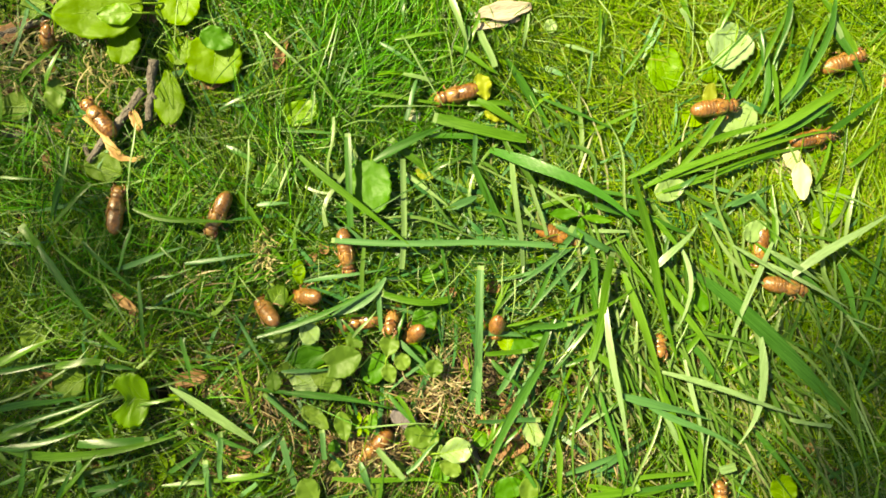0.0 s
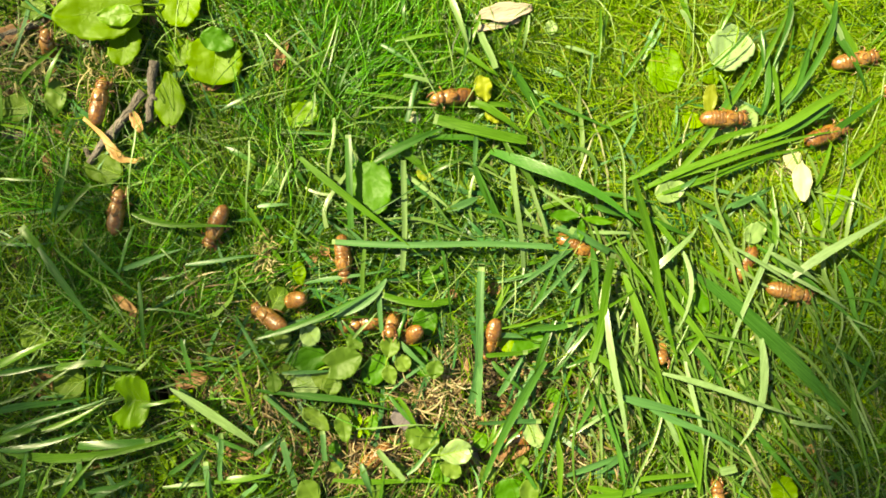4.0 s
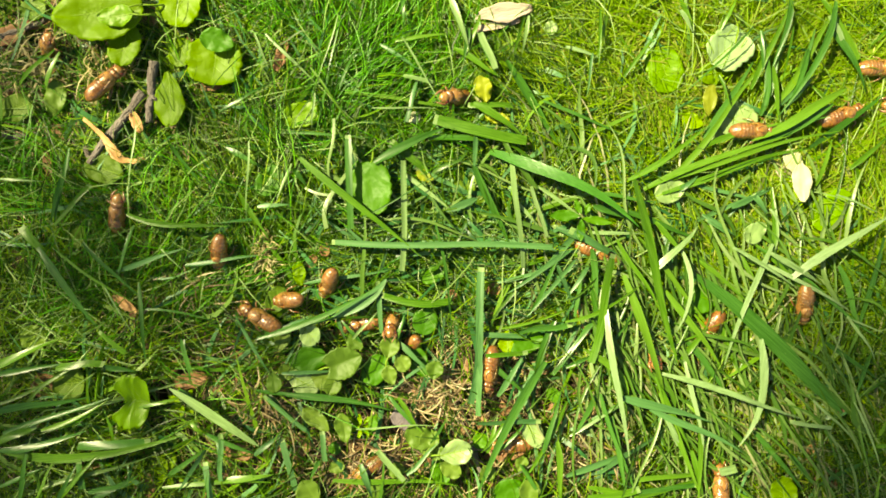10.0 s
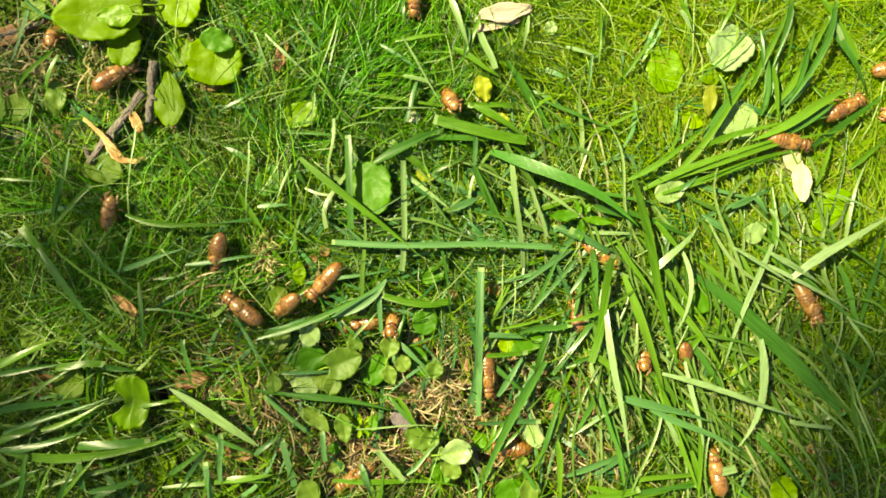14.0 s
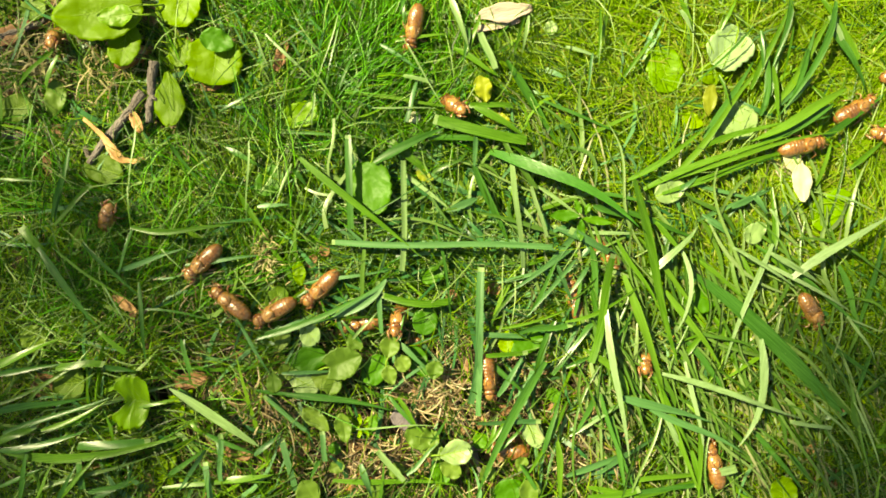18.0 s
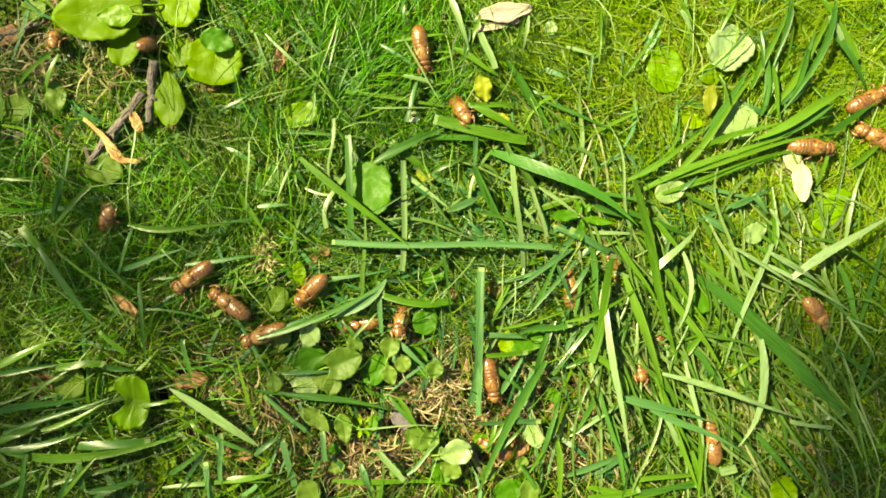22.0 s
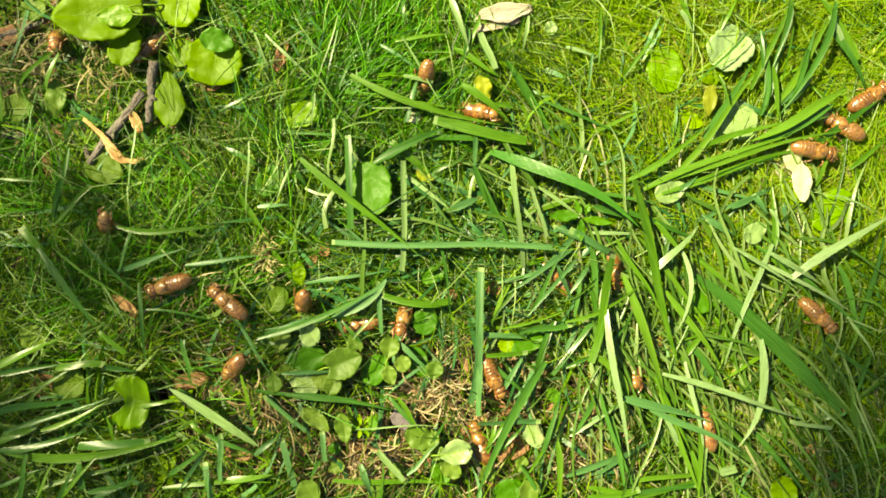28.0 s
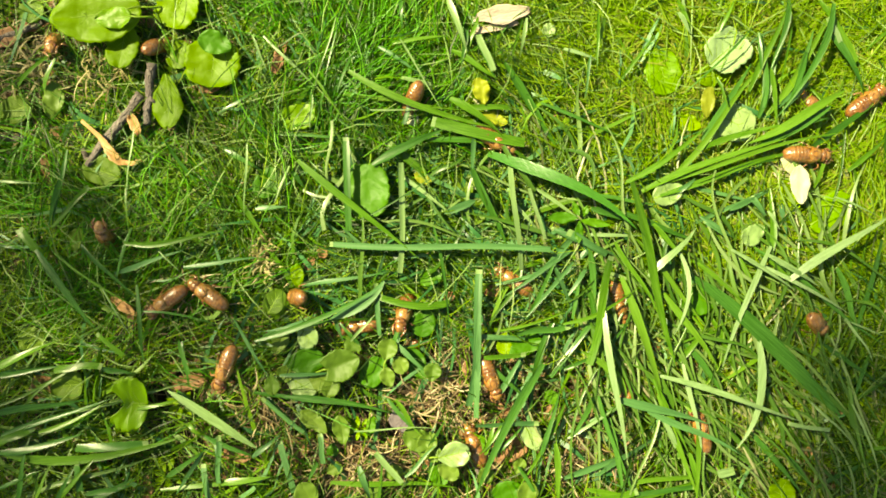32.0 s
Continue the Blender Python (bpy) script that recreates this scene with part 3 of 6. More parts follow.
nymph("amber cicada nymph crawling up between blades", [(0, 86.3, -40.2, -6, 106, 0), (9, 80.4, -37.5, -2, 100, 0), (11, 76.4, -34.6, 4, 101, 0), (13, 74.5, -34.6, 4, 99, 0), (17, 72.6, -27.6, 4, 105, 0), (19, 72.9, -24.7, 4, 99, 0), (21, 71, -21.4, 4, 96, 0), (23, 70.4, -21.7, 4, 100, 0), (25, 68.5, -19.2, 4, 107, 0), (28, 62.9, -15.9, 4, 133, 0), (30, 47.1, -16.5, 4, 151, 0), (32, 39.3, -15.9, 4, 146, 0)])
nymph("amber cicada nymph clinging to a tangle of cut blades", [(0, 7.8, 83.8, 9, -167, 0), (2, 4.9, 83.4, 9, -176, 0), (6, 2.5, 82.4, 9, -163, 52), (9, 3.8, 83.7, 9, -168, 49), (11, 3.8, 81.2, 9, -157, 54), (13, 4.4, 79, 9, -95, 58), (17, 7.8, 79.6, 9, -21, 56), (19, 8.1, 74.3, 9, -62, 48), (21, 10.7, 73.6, 9, -62, 48), (23, 11.3, 74.6, 9, -61, 49), (25, 14.1, 75.2, 9, -29, 53), (28, 22.3, 74.9, 9, -17, 38), (30, 27.6, 73.6, 9, -18, 0), (32, 30.4, 60.5, 9, -30, 0)])
nymph("long amber cicada nymph crawling down the lawn", [(0, -14.7, 185.2, 9, -91, 0), (9, -14.7, 163.3, 9, -91, 0), (13, -15, 144.8, 9, -91, 0), (17, -16.3, 125.4, 9, -108, 0), (19, -14.9, 117.4, 9, -92, 0), (21, -12.1, 112.8, 9, -83, 0), (23, -11.6, 105, 9, -79, 0), (25, -12.4, 100.6, 9, -82, 0), (28, -8.8, 96.1, 9, -104, -50), (30, -12.4, 88.7, 9, -110, 0), (32, -14.7, 84.1, 9, -116, -39)])
nymph("amber cicada nymph leaving over bright grass", [(0, 221.2, 102.4, 8, 21, 0), (2, 225.2, 104, 8, 23, 0), (6, 231.5, 103, 8, -1, 0), (9, 240.3, 99.9, 8, 1, 0), (11, 242.2, 99.4, 8, 1, 0), (13, 247.2, 99.6, 8, 8, 0), (17, 254.1, 96.8, 8, 7, 0), (19, 255.4, 94.6, 8, 3, 0), (21, 263.9, 94.6, 8, 3, 0), (32, 287.4, 96.4, 8, 6, 0)])
nymph("large amber cicada nymph climbing broad blades", [(0, 204.3, 60.3, 8, 12, 0), (2, 208, 60.9, 8, 15, 0), (6, 214.1, 66.1, 8, 24, 0), (9, 217.1, 70.7, 8, 21, 0), (11, 221.8, 76, 8, 18, 0), (13, 221.2, 77.9, 8, 24, 0), (17, 224.8, 76.6, 8, 28, 0), (19, 230.6, 78.5, 8, 26, 0), (21, 233.4, 82.3, 8, 25, 0), (23, 235.4, 82.5, 8, 27, 0), (25, 235.1, 84.2, 8, 32, 0), (28, 235.1, 83.9, 8, 31, 0), (30, 236.2, 83.2, 8, 36, 0), (32, 234.5, 82.9, 8, 36, 0)])
nymph("amber cicada nymph crossing a pale leaf", [(0, 149.4, 76.4, 11, 8, 0), (2, 150.2, 73.4, 11, -14, 0), (6, 160.9, 68.6, 11, 15, 0), (9, 169.7, 64.5, 11, 3, 0), (11, 171.9, 64.5, 11, -3, 0), (13, 183.6, 60.8, 11, -12, 0), (17, 196.5, 56.4, 11, 4, 0), (19, 197.7, 56.7, 11, 17, 0), (21, 202.5, 55.7, 11, 0, 0), (23, 201.2, 55.7, 11, -6, 0), (25, 202.8, 53.5, 11, -15, 0), (28, 203.1, 53.8, 11, -11, 0), (30, 202.1, 53.5, 11, -4, 0), (32, 200.6, 52.6, 11, -3, 0)])
nymph("amber cicada nymph coming in from the lawn's far part", [(0, 256, 91.7, 8, 179, 0), (2, 256, 89.1, 8, 177, 0), (6, 256, 83.2, 8, 174, 0), (9, 254.8, 78.5, 8, 173, 0), (13, 254.5, 75.1, 8, 169, 0), (17, 248.8, 60.9, 8, 157, 0), (19, 246, 60.3, 8, 158, 0), (21, 241.6, 61.3, 8, 155, 0), (23, 235.3, 61.3, 8, 151, 0), (25, 229.6, 63.1, 8, 163, 0), (28, 219.6, 67.5, 8, 151, 0), (30, 214.7, 72.6, 4, 151, 0), (32, 201, 85.4, 2, 144, 0)])
nymph("small amber cicada nymph upright beside a round leaf", [(0, -214.6, 117.8, 8, 47, 66), (6, -215.5, 115.6, 8, 52, 66), (9, -214.2, 115, 8, 48, 66), (11, -213.8, 114.3, 8, -11, 64), (13, -213.3, 113.7, 8, -70, 62), (17, -212.7, 112.5, 8, -70, 62), (21, -212, 112.5, 8, -65, 61), (25, -210.8, 112.1, 8, -59, 61), (30, -211.1, 111.5, 8, -63, 59), (32, -212, 110.9, 8, -66, 60)])
nymph("brown cicada nymph half buried by a bare patch", [(0, 35.9, -104.1, 1, -174, 0), (6, 40.2, -106.6, 1, -174, 0), (9, 39.3, -108.6, 1, -174, 0), (17, 35.4, -112.1, 1, -187, 0), (19, 35.1, -111.8, 1, -192, 0), (21, 30.3, -110.2, 1, -203, 0), (23, 24.6, -110.2, 1, -219, 0), (25, 21.1, -110.2, 1, -245, 0), (28, 20.9, -107.9, 1, -248, 0), (32, 18.7, -108.2, 1, -249, 0)])


# ---- single grass blades ----
def blade_mesh(length, width, bow, arch, rise, tip, twist=0.0, keel=0.24, sway=0.0, roll=0.0, span=(0.0, 1.0), lift=0.0):
    """A folded grass blade along +x from the origin; bow bends it sideways, arch lifts its middle, rise its far end, sway snakes it."""
    n = 16 if span == (0.0, 1.0) else 3
    verts, faces = [], []
    for i in range(n + 1):
        s = span[0] + (span[1] - span[0]) * i / n
        c = Vector((length * s, bow * 4 * s * (1 - s) + sway * math.sin(6.2832 * s), rise * s + arch * 4 * s * (1 - s) + lift))
        d = Vector((length, bow * 4 * (1 - 2 * s) + 6.2832 * sway * math.cos(6.2832 * s), 0)).normalized()
        side = Vector((-d.y, d.x, 0))
        a = twist * (s - 0.5) + roll
        side = (side * math.cos(a) + Vector((0, 0, 1)) * math.sin(a))
        up = side.cross(d) * -1
        if tip == "point":
            w = width / 2 * min(1.0, 0.45 + 2.4 * s) * (1 - s ** 1.8) ** 0.85 + 0.00008
        elif tip == "both":
            w = width / 2 * max(0.03, math.sin(math.pi * s)) ** 0.55
        else:
            w = width / 2 * min(1.0, 0.85 + s) * (1 - 0.12 * s)
        v = keel * w
        t = up * 0.00022
        verts += [c + side * w + up * v, c, c - side * w + up * v, c + side * w + up * v - t, c - t, c - side * w + up * v - t]
    for i in range(n):
        a, d = i * 6, i * 6 + 6
        faces += [(a, d, d + 1, a + 1), (a + 1, d + 1, d + 2, a + 2), (a + 3, a + 4, d + 4, d + 3), (a + 4, a + 5, d + 5, d + 4)]
    return verts, faces


BLADE_WORDS = dict(mid="mid-green", blue="blue-green", light="light yellow-green", dark="dark green", pale="pale green", shiny="glare-paled shiny", glossy="bright glossy green")


def grass_blade(x0, y0, z0, x1, y1, z1, width, bow=0.0, arch=2.0, tone="mid", tip="point"):
    """One broad blade of grass lying over the lawn, from its base to its far end, in mm."""
    length = math.hypot(x1 - x0, y1 - y0)
    if 9 <= z0 < 13:
        z0, z1 = z0 + 2.5, z1 + 2.5
    twist, keel, roll = rng.uniform(-1.1, 1.1), rng.uniform(0.1, 0.45), rng.normal(0, 0.25)
    if tone in ("shiny", "glossy"):
        # the shiny ones lie open to the sun
        side = (-(y1 - y0) / length, (x1 - x0) / length)
        twist, keel, arch = 0.5 * twist, 0.25 * keel, max(arch, length * (0.03 + 0.06 * abs(0.48 * side[0] + 0.877 * side[1])))
        roll = -math.atan(0.378 * (0.48 * side[1] - 0.877 * side[0])) + 0.2 * roll
    form = (length * MM, width * 0.88 * MM, bow * MM, arch * MM, (z1 - z0) * MM, tip, twist, keel, rng.normal(0, 0.009) * length * MM, roll)
    ob = new("grass_blade", mesh_of("grass_blade", *blade_mesh(*form), BLADE[tone]))
    ob.matrix_basis = pose(x0 * MM, y0 * MM, z0 * MM, 0, 0, math.degrees(math.atan2(y1 - y0, x1 - x0)))
    if tip == "cut":
        reach = rng.uniform(1.0, 3.0) / length
        span = (-0.002, reach) if y0 > y1 else (1 - reach, 1.002)
        part("cut_end", mesh_of("cut_end", *blade_mesh(*form, span, 0.00012), CUT), ob, "whitish frayed cut end")
    shape = "mown-off" if tip == "cut" else "pointed"
    return tagged(ob, BLADE_WORDS[tone] + " " + shape + " grass blade lying on the lawn", "grass blade", "broad grass blades on the lawn")


grass_blade(-60.0, 3.7, 19, 59.2, 0.9, 20, 3.9, 0.0, 0.5, "blue", "cut")
grass_blade(-77.6, 49.2, 20, -11.9, -4.3, 19, 4.9, 0.0, 2, "light", "point")
grass_blade(-51.3, 61.4, 20, -49.9, 11.0, 19, 4.5, 0.0, 1, "mid", "cut")
grass_blade(-21.8, 48.0, 17, -22.5, -12.0, 16, 3.8, 1.0, 1, "pale", "cut")
grass_blade(25.8, 53.7, 13, 103.4, 11.6, 30, 8.1, 4.5, 4, "glossy", "point")
grass_blade(44.2, 48.9, 9, 80.2, 30.1, 9, 4.2, 0.0, 2, "mid", "point")
grass_blade(16.7, 46.0, 15, 36.9, 0.9, 10, 5.3, 0.0, 2, "dark", "point")
grass_blade(37.6, 48.1, 16, 43.9, -10.5, 15, 3.5, 0.0, 2, "pale", "cut")
grass_blade(33.2, 16.6, 9, 88.4, 31.7, 9, 3.1, 0.0, 2, "light", "point")
grass_blade(20.9, -10.1, 18, 14.9, -84.9, 14, 5.0, 1.9, 1, "blue", "cut")
grass_blade(20.5, -46.4, 12, 19.3, -91.7, 11, 3.9, 0.0, 2, "blue", "cut")
grass_blade(19.2, -46.9, 13, 46.1, -48.2, 12, 3.4, 0.0, 1, "blue", "cut")
grass_blade(5.0, -28.2, 14, -34.4, -24.5, 14, 4.7, 3.2, 3, "light", "cut")
grass_blade(-100.7, -48.7, 19, -37.9, -21.7, 19, 4.1, -2.6, 2, "mid", "point")
grass_blade(-60.4, -37.0, 12, -31.1, -16.5, 12, 6.7, -3.2, 2, "blue", "both")
grass_blade(-76.1, -19.0, 11, -29.3, -11.5, 11, 2.8, 0.0, 2, "blue", "point")
grass_blade(5.9, 109.9, 12, 31.1, 94.3, 12, 4.2, 0.0, 2, "light", "point")
grass_blade(34.7, 103.1, 14, 64.6, 56.1, 9, 6.1, 0.0, 2, "dark", "point")
grass_blade(-35.0, 112.9, 10, -12.2, 97.9, 10, 2.8, 0.0, 2, "blue", "point")
grass_blade(-8.1, 60.7, 12, 25.5, 60.7, 12, 4.2, 0.0, 1, "dark", "cut")
grass_blade(-4.9, 70.9, 16, 45.5, 59.0, 17, 7.0, -1.0, 2, "light", "cut")
grass_blade(13.7, 79.2, 13, 38.5, 78.5, 13, 3.6, 0.0, 2, "light", "cut")
grass_blade(-28.6, 59.3, 13, -8.1, 41.3, 13, 5.0, 0.0, 1, "light", "cut")
grass_blade(17.9, 64.4, 16, 16.8, 40.0, 13, 3.3, 0.0, 2, "blue", "point")
grass_blade(-89.0, 64.2, 9, -37.6, 61.4, 9, 1.9, 0.0, 2, "mid", "point")
grass_blade(-23.1, 42.8, 10, 7.5, 19.1, 10, 2.8, 0.0, 2, "pale", "point")
grass_blade(103.2, 37.6, 20, 128.5, -64.3, 17, 6.9, -1, 2, "light", "point")
grass_blade(98.2, -14.4, 18, 122.4, -90.4, 17, 5.6, 1.5, 2, "light", "point")
grass_blade(94.5, 4.9, 18, 117.5, -34.0, 19, 3.1, 0.5, 1, "light", "point")
grass_blade(121.2, -22.8, 17, 151.4, -64.4, 16, 4.5, 0.5, 2, "light", "point")
grass_blade(137.8, -5.3, 15, 172.4, -33.1, 15, 2.8, 0.0, 2, "light", "point")
grass_blade(73.9, 10.2, 13, 56.6, -10.9, 12, 4.2, 0.0, 2, "blue", "cut")
grass_blade(71.1, 0.3, 11, 34.9, -24.6, 11, 3.6, 0.0, 2, "blue", "point")
grass_blade(89.8, -29.4, 14, 60.2, -69.2, 13, 3.3, 0.0, 1, "mid", "cut")
grass_blade(61.5, -39.4, 13, 48.7, -93.3, 11, 4.7, -3.2, 1, "dark", "point")
grass_blade(56.1, -61.6, 14, 18.0, -137.9, 12, 6.4, -3.2, 3, "mid", "point")
grass_blade(19.0, -95.8, 14, 53.6, -94.6, 14, 3.4, 0.4, 1, "blue", "cut")
grass_blade(76.1, -54.3, 18, 100.6, -79.5, 18, 4.9, 4.5, 1, "light", "both")
grass_blade(118.5, -67.5, 20, 194.2, -91.9, 20, 3.8, 1.5, 2, "shiny", "point")
grass_blade(179.6, 2.8, 17, 153.6, -66.3, 14, 3.6, -2.6, 1, "shiny", "point")
grass_blade(180.4, -1.5, 15, 181.1, 36.1, 12, 4.4, -1.0, 1, "light", "point")
grass_blade(157.7, 0.9, 18, 192.7, -21.7, 18, 2.5, 0.0, 2, "shiny", "point")
grass_blade(177.5, -2.2, 19, 205.3, -19.6, 19, 3.6, 0.0, 2, "shiny", "point")
grass_blade(128.6, 0.9, 18, 126.4, -45.7, 18, 3.1, 6.4, 1, "shiny", "point")
grass_blade(188.4, -15.6, 20, 242.6, 18.7, 20, 5.8, 1.9, 1, "shiny", "point")
grass_blade(171.6, 2.2, 14, 203.8, -28.2, 14, 2.8, 0.0, 2, "light", "point")
grass_blade(173.4, 0.3, 15, 241.3, -50.6, 15, 3.1, 0.0, 2, "mid", "point")
grass_blade(139.1, 15.2, 13, 174.5, 32.0, 13, 3.1, 0.0, 2, "blue", "point")
grass_blade(167.5, 58.6, 18, 217.5, 86.5, 21, 5.8, -1.3, 1, "light", "both")
grass_blade(141.2, 55.4, 14, 188.5, 69.2, 19, 3.9, 1.6, 1, "light", "point")
grass_blade(183.3, 60.6, 17, 211.5, 78.7, 19, 5.0, 0.0, 1, "mid", "both")
grass_blade(156.3, 48.2, 15, 209.9, 72.2, 19, 3.6, 1.3, 1, "mid", "point")
grass_blade(108.0, 31.4, 13, 188.5, 61.5, 19, 4.7, 2.6, 2, "light", "point")
grass_blade(101.4, 37.7, 12, 145.3, 68.0, 13, 4.2, -1.9, 2, "light", "point")
grass_blade(125.4, 38.0, 15, 216.6, 64.1, 18, 3.3, 2.6, 2, "light", "point")
grass_blade(135.7, 34.5, 12, 185.5, 50.1, 12, 3.4, 1.9, 2, "dark", "point")
grass_blade(120.1, 30.2, 12, 204.1, 55.1, 12, 4.2, 2.6, 2, "light", "point")
grass_blade(143.1, 60.8, 13, 171.2, 103.6, 12, 4.7, 0.0, 2, "mid", "point")
grass_blade(123.5, 37.7, 11, 182.8, 107.6, 11, 3.9, 0.0, 2, "light", "point")
grass_blade(176.8, 78.1, 12, 175.9, 118.8, 11, 4.5, -1.3, 1, "mid", "point")
grass_blade(174.2, 73.3, 13, 188.0, 120.1, 12, 4.5, 0.0, 2, "mid", "point")
grass_blade(181.9, 76.4, 13, 204.3, 98.1, 13, 2.5, 0.0, 2, "blue", "point")
grass_blade(201.0, 55.7, 12, 242.1, 85.0, 12, 4.8, 0.0, 2, "dark", "point")
grass_blade(168.4, 87.4, 12, 191.1, 137.2, 12, 3.9, 0.0, 2, "light", "point")
grass_blade(178.4, 74.6, 14, 218.5, 135.7, 12, 4.7, -1.3, 1, "light", "point")
grass_blade(191.4, 86.3, 10, 205.1, 122.3, 10, 3.7, 0.0, 2, "mid", "point")
grass_blade(227.5, 103.6, 12, 212.2, 134.7, 12, 5.6, 1.3, 1, "light", "point")
grass_blade(169.9, 55.7, 12, 216.6, 78.1, 12, 3.9, 0.0, 2, "dark", "point")
grass_blade(95.5, 21.5, 11, 143.8, 5.0, 11, 3.9, 0.0, 2, "dark", "point")
grass_blade(82.3, 30.3, 11, 117.3, 25.9, 11, 3.1, 0.0, 2, "mid", "point")
grass_blade(61.9, 11.5, 14, 98.5, -3.4, 14, 4.2, 0.0, 2, "blue", "point")
grass_blade(79.9, 9.0, 11, 109.5, 8.4, 11, 2.5, 0.0, 2, "shiny", "point")
grass_blade(115.6, 14.8, 17, 131.6, -4.7, 17, 3.6, 0.0, 2, "light", "point")
grass_blade(141.9, 19.0, 12, 159.6, 7.5, 12, 2.8, 0.0, 2, "blue", "point")
grass_blade(128.8, 31.4, 12, 139.4, 40.1, 12, 3.1, 0.0, 2, "blue", "point")
grass_blade(86.5, 12.8, 9, 95.9, -2.8, 9, 3.4, 0.0, 2, "mid", "point")
grass_blade(106.9, 6.5, 15, 144.0, -39.8, 15, 3.9, 0.0, 2, "light", "point")
grass_blade(112.9, -13.8, 18, 139.0, 12.6, 17, 4.9, 0, 3, "shiny", "point")
grass_blade(139.4, 34.7, 10, 178.5, 25.3, 10, 2.5, 0.0, 2, "blue", "point")
grass_blade(217.1, -9.0, 11, 229.6, -49.6, 11, 4.2, 0.0, 2, "mid", "point")
grass_blade(242.6, 6.6, 10, 223.9, -56.0, 10, 4.5, 0.0, 2, "mid", "point")
grass_blade(161.7, 0.3, 9, 174.3, -24.8, 9, 3.4, 0.0, 2, "light", "point")
grass_blade(51.9, 34.7, 10, 78.5, 15.9, 10, 2.5, 0.0, 2, "pale", "point")
grass_blade(37.9, 30.1, 9, 55.2, 8.1, 9, 2.5, 0.0, 2, "pale", "point")
grass_blade(-13.8, 44.2, 9, 14.4, 30.1, 9, 3.4, 0.0, 2, "blue", "point")
grass_blade(1.9, 20.6, 11, 19.0, 27.8, 11, 4.8, 0.0, 1, "blue", "both")
grass_blade(-45.0, 31.6, 10, -26.3, 44.1, 10, 2.5, 0.0, 2, "mid", "point")
grass_blade(-70.2, 50.5, 9, -57.7, 64.6, 9, 2.8, 0.0, 2, "light", "point")
grass_blade(-4.3, 14.2, 16, 4.9, -49.1, 15, 1.9, 1.9, 1, "mid", "point")
grass_blade(-40.3, 0.3, 10, -54.4, 12.8, 10, 2.5, 0.0, 2, "blue", "point")
grass_blade(30.0, -18.4, 10, 67.5, -9.1, 10, 2.5, 0.0, 2, "blue", "point")
grass_blade(47.1, -37.1, 11, 67.4, 3.4, 11, 2.8, 0.0, 2, "mid", "point")
grass_blade(80.2, -24.8, 9, 86.5, 6.6, 9, 2.8, 0.0, 2, "dark", "point")
grass_blade(28.6, -35.8, 8, 42.7, -18.5, 8, 2.3, 0.0, 2, "mid", "point")
grass_blade(14.5, 14.5, 8, 5.0, 34.9, 8, 2.5, 0.0, 2, "mid", "point")
grass_blade(-26.4, -6.0, 8, -7.5, 28.6, 8, 2.3, 0.0, 2, "blue", "point")
grass_blade(-54.0, 85.7, 13, 14.3, 77.3, 13, 2.5, 0.0, 2, "light", "point")
grass_blade(-35.9, -17.7, 14, -33.5, -46.3, 13, 3.3, 0.0, 1, "blue", "cut")
grass_blade(-58.2, -37.2, 10, -53.8, -49.7, 10, 2.5, 0.0, 2, "blue", "point")
grass_blade(-26.2, -52.7, 11, -21.2, -35.9, 11, 3.1, 0.0, 2, "mid", "point")
grass_blade(-45.0, -51.3, 10, -57.5, -37.2, 10, 2.5, 0.0, 2, "mid", "point")
grass_blade(-49.6, -49.6, 11, -36.2, -34.6, 11, 2.0, 0.0, 2, "pale", "point")
grass_blade(62.5, -9.0, 12, 71.0, -30.8, 12, 3.4, 0.0, 2, "blue", "point")
grass_blade(79.7, -9.0, 12, 67.2, -27.7, 12, 2.8, 0.0, 2, "blue", "point")
grass_blade(71.9, -37.0, 12, 76.6, -9.0, 12, 2.5, 0.0, 2, "mid", "point")
grass_blade(81.7, -18.4, 11, 86.1, -52.7, 11, 3.4, 0.0, 2, "dark", "point")
grass_blade(37.7, -91.7, 11, 20.6, -112.0, 11, 2.8, 0.0, 2, "light", "point")
grass_blade(30.0, -112.2, 10, 45.6, -95.1, 10, 2.5, 0.0, 2, "mid", "point")
grass_blade(24.4, -112.2, 10, 30.0, -91.9, 10, 3.1, 0.0, 2, "light", "point")
grass_blade(-229.5, 12.0, 17, -217.1, -1.5, 17, 5.8, 0.0, 1, "light", "cut")
grass_blade(-219.7, 0.9, 18, -187.7, -42.7, 18, 5.2, 0.0, 2, "mid", "point")
bent_blade = grass_blade(-169.7, 19.2, 20, -113.8, 11.3, 19, 3.8, -2.9, 2, "light", "point")
grass_blade(-206.6, 43.3, 12, -214.7, 13.4, 12, 3.4, 0.0, 2, "mid", "point")
grass_blade(-112.0, 30.8, 12, -95.2, 5.3, 12, 3.4, 0.0, 2, "light", "point")
grass_blade(-141.6, -9.0, 11, -100.4, -3.4, 11, 3.1, 0.0, 2, "blue", "point")
grass_blade(-177.8, -12.1, 16.5, -140.6, 0.3, 16.5, 3.4, 0.0, 2, "blue", "point")
grass_blade(-168.5, 12.6, 16.5, -177.8, -18.3, 16.5, 3.1, 0.0, 2, "mid", "point")
grass_blade(-244.0, 38.3, 12, -219.1, 37.0, 12, 1.7, 0.0, 2, "pale", "point")
grass_blade(-195.9, 3.4, 17.5, -163.5, -27.5, 17.5, 2.5, 0.0, 2, "mid", "point")
grass_blade(-185.8, -44.3, 19.5, -171.9, -56.6, 19.5, 3.4, 0.0, 1, "light", "cut")
grass_blade(-82.3, 44.0, 11, -74.6, 34.6, 11, 3.9, 0.0, 2, "mid", "point")
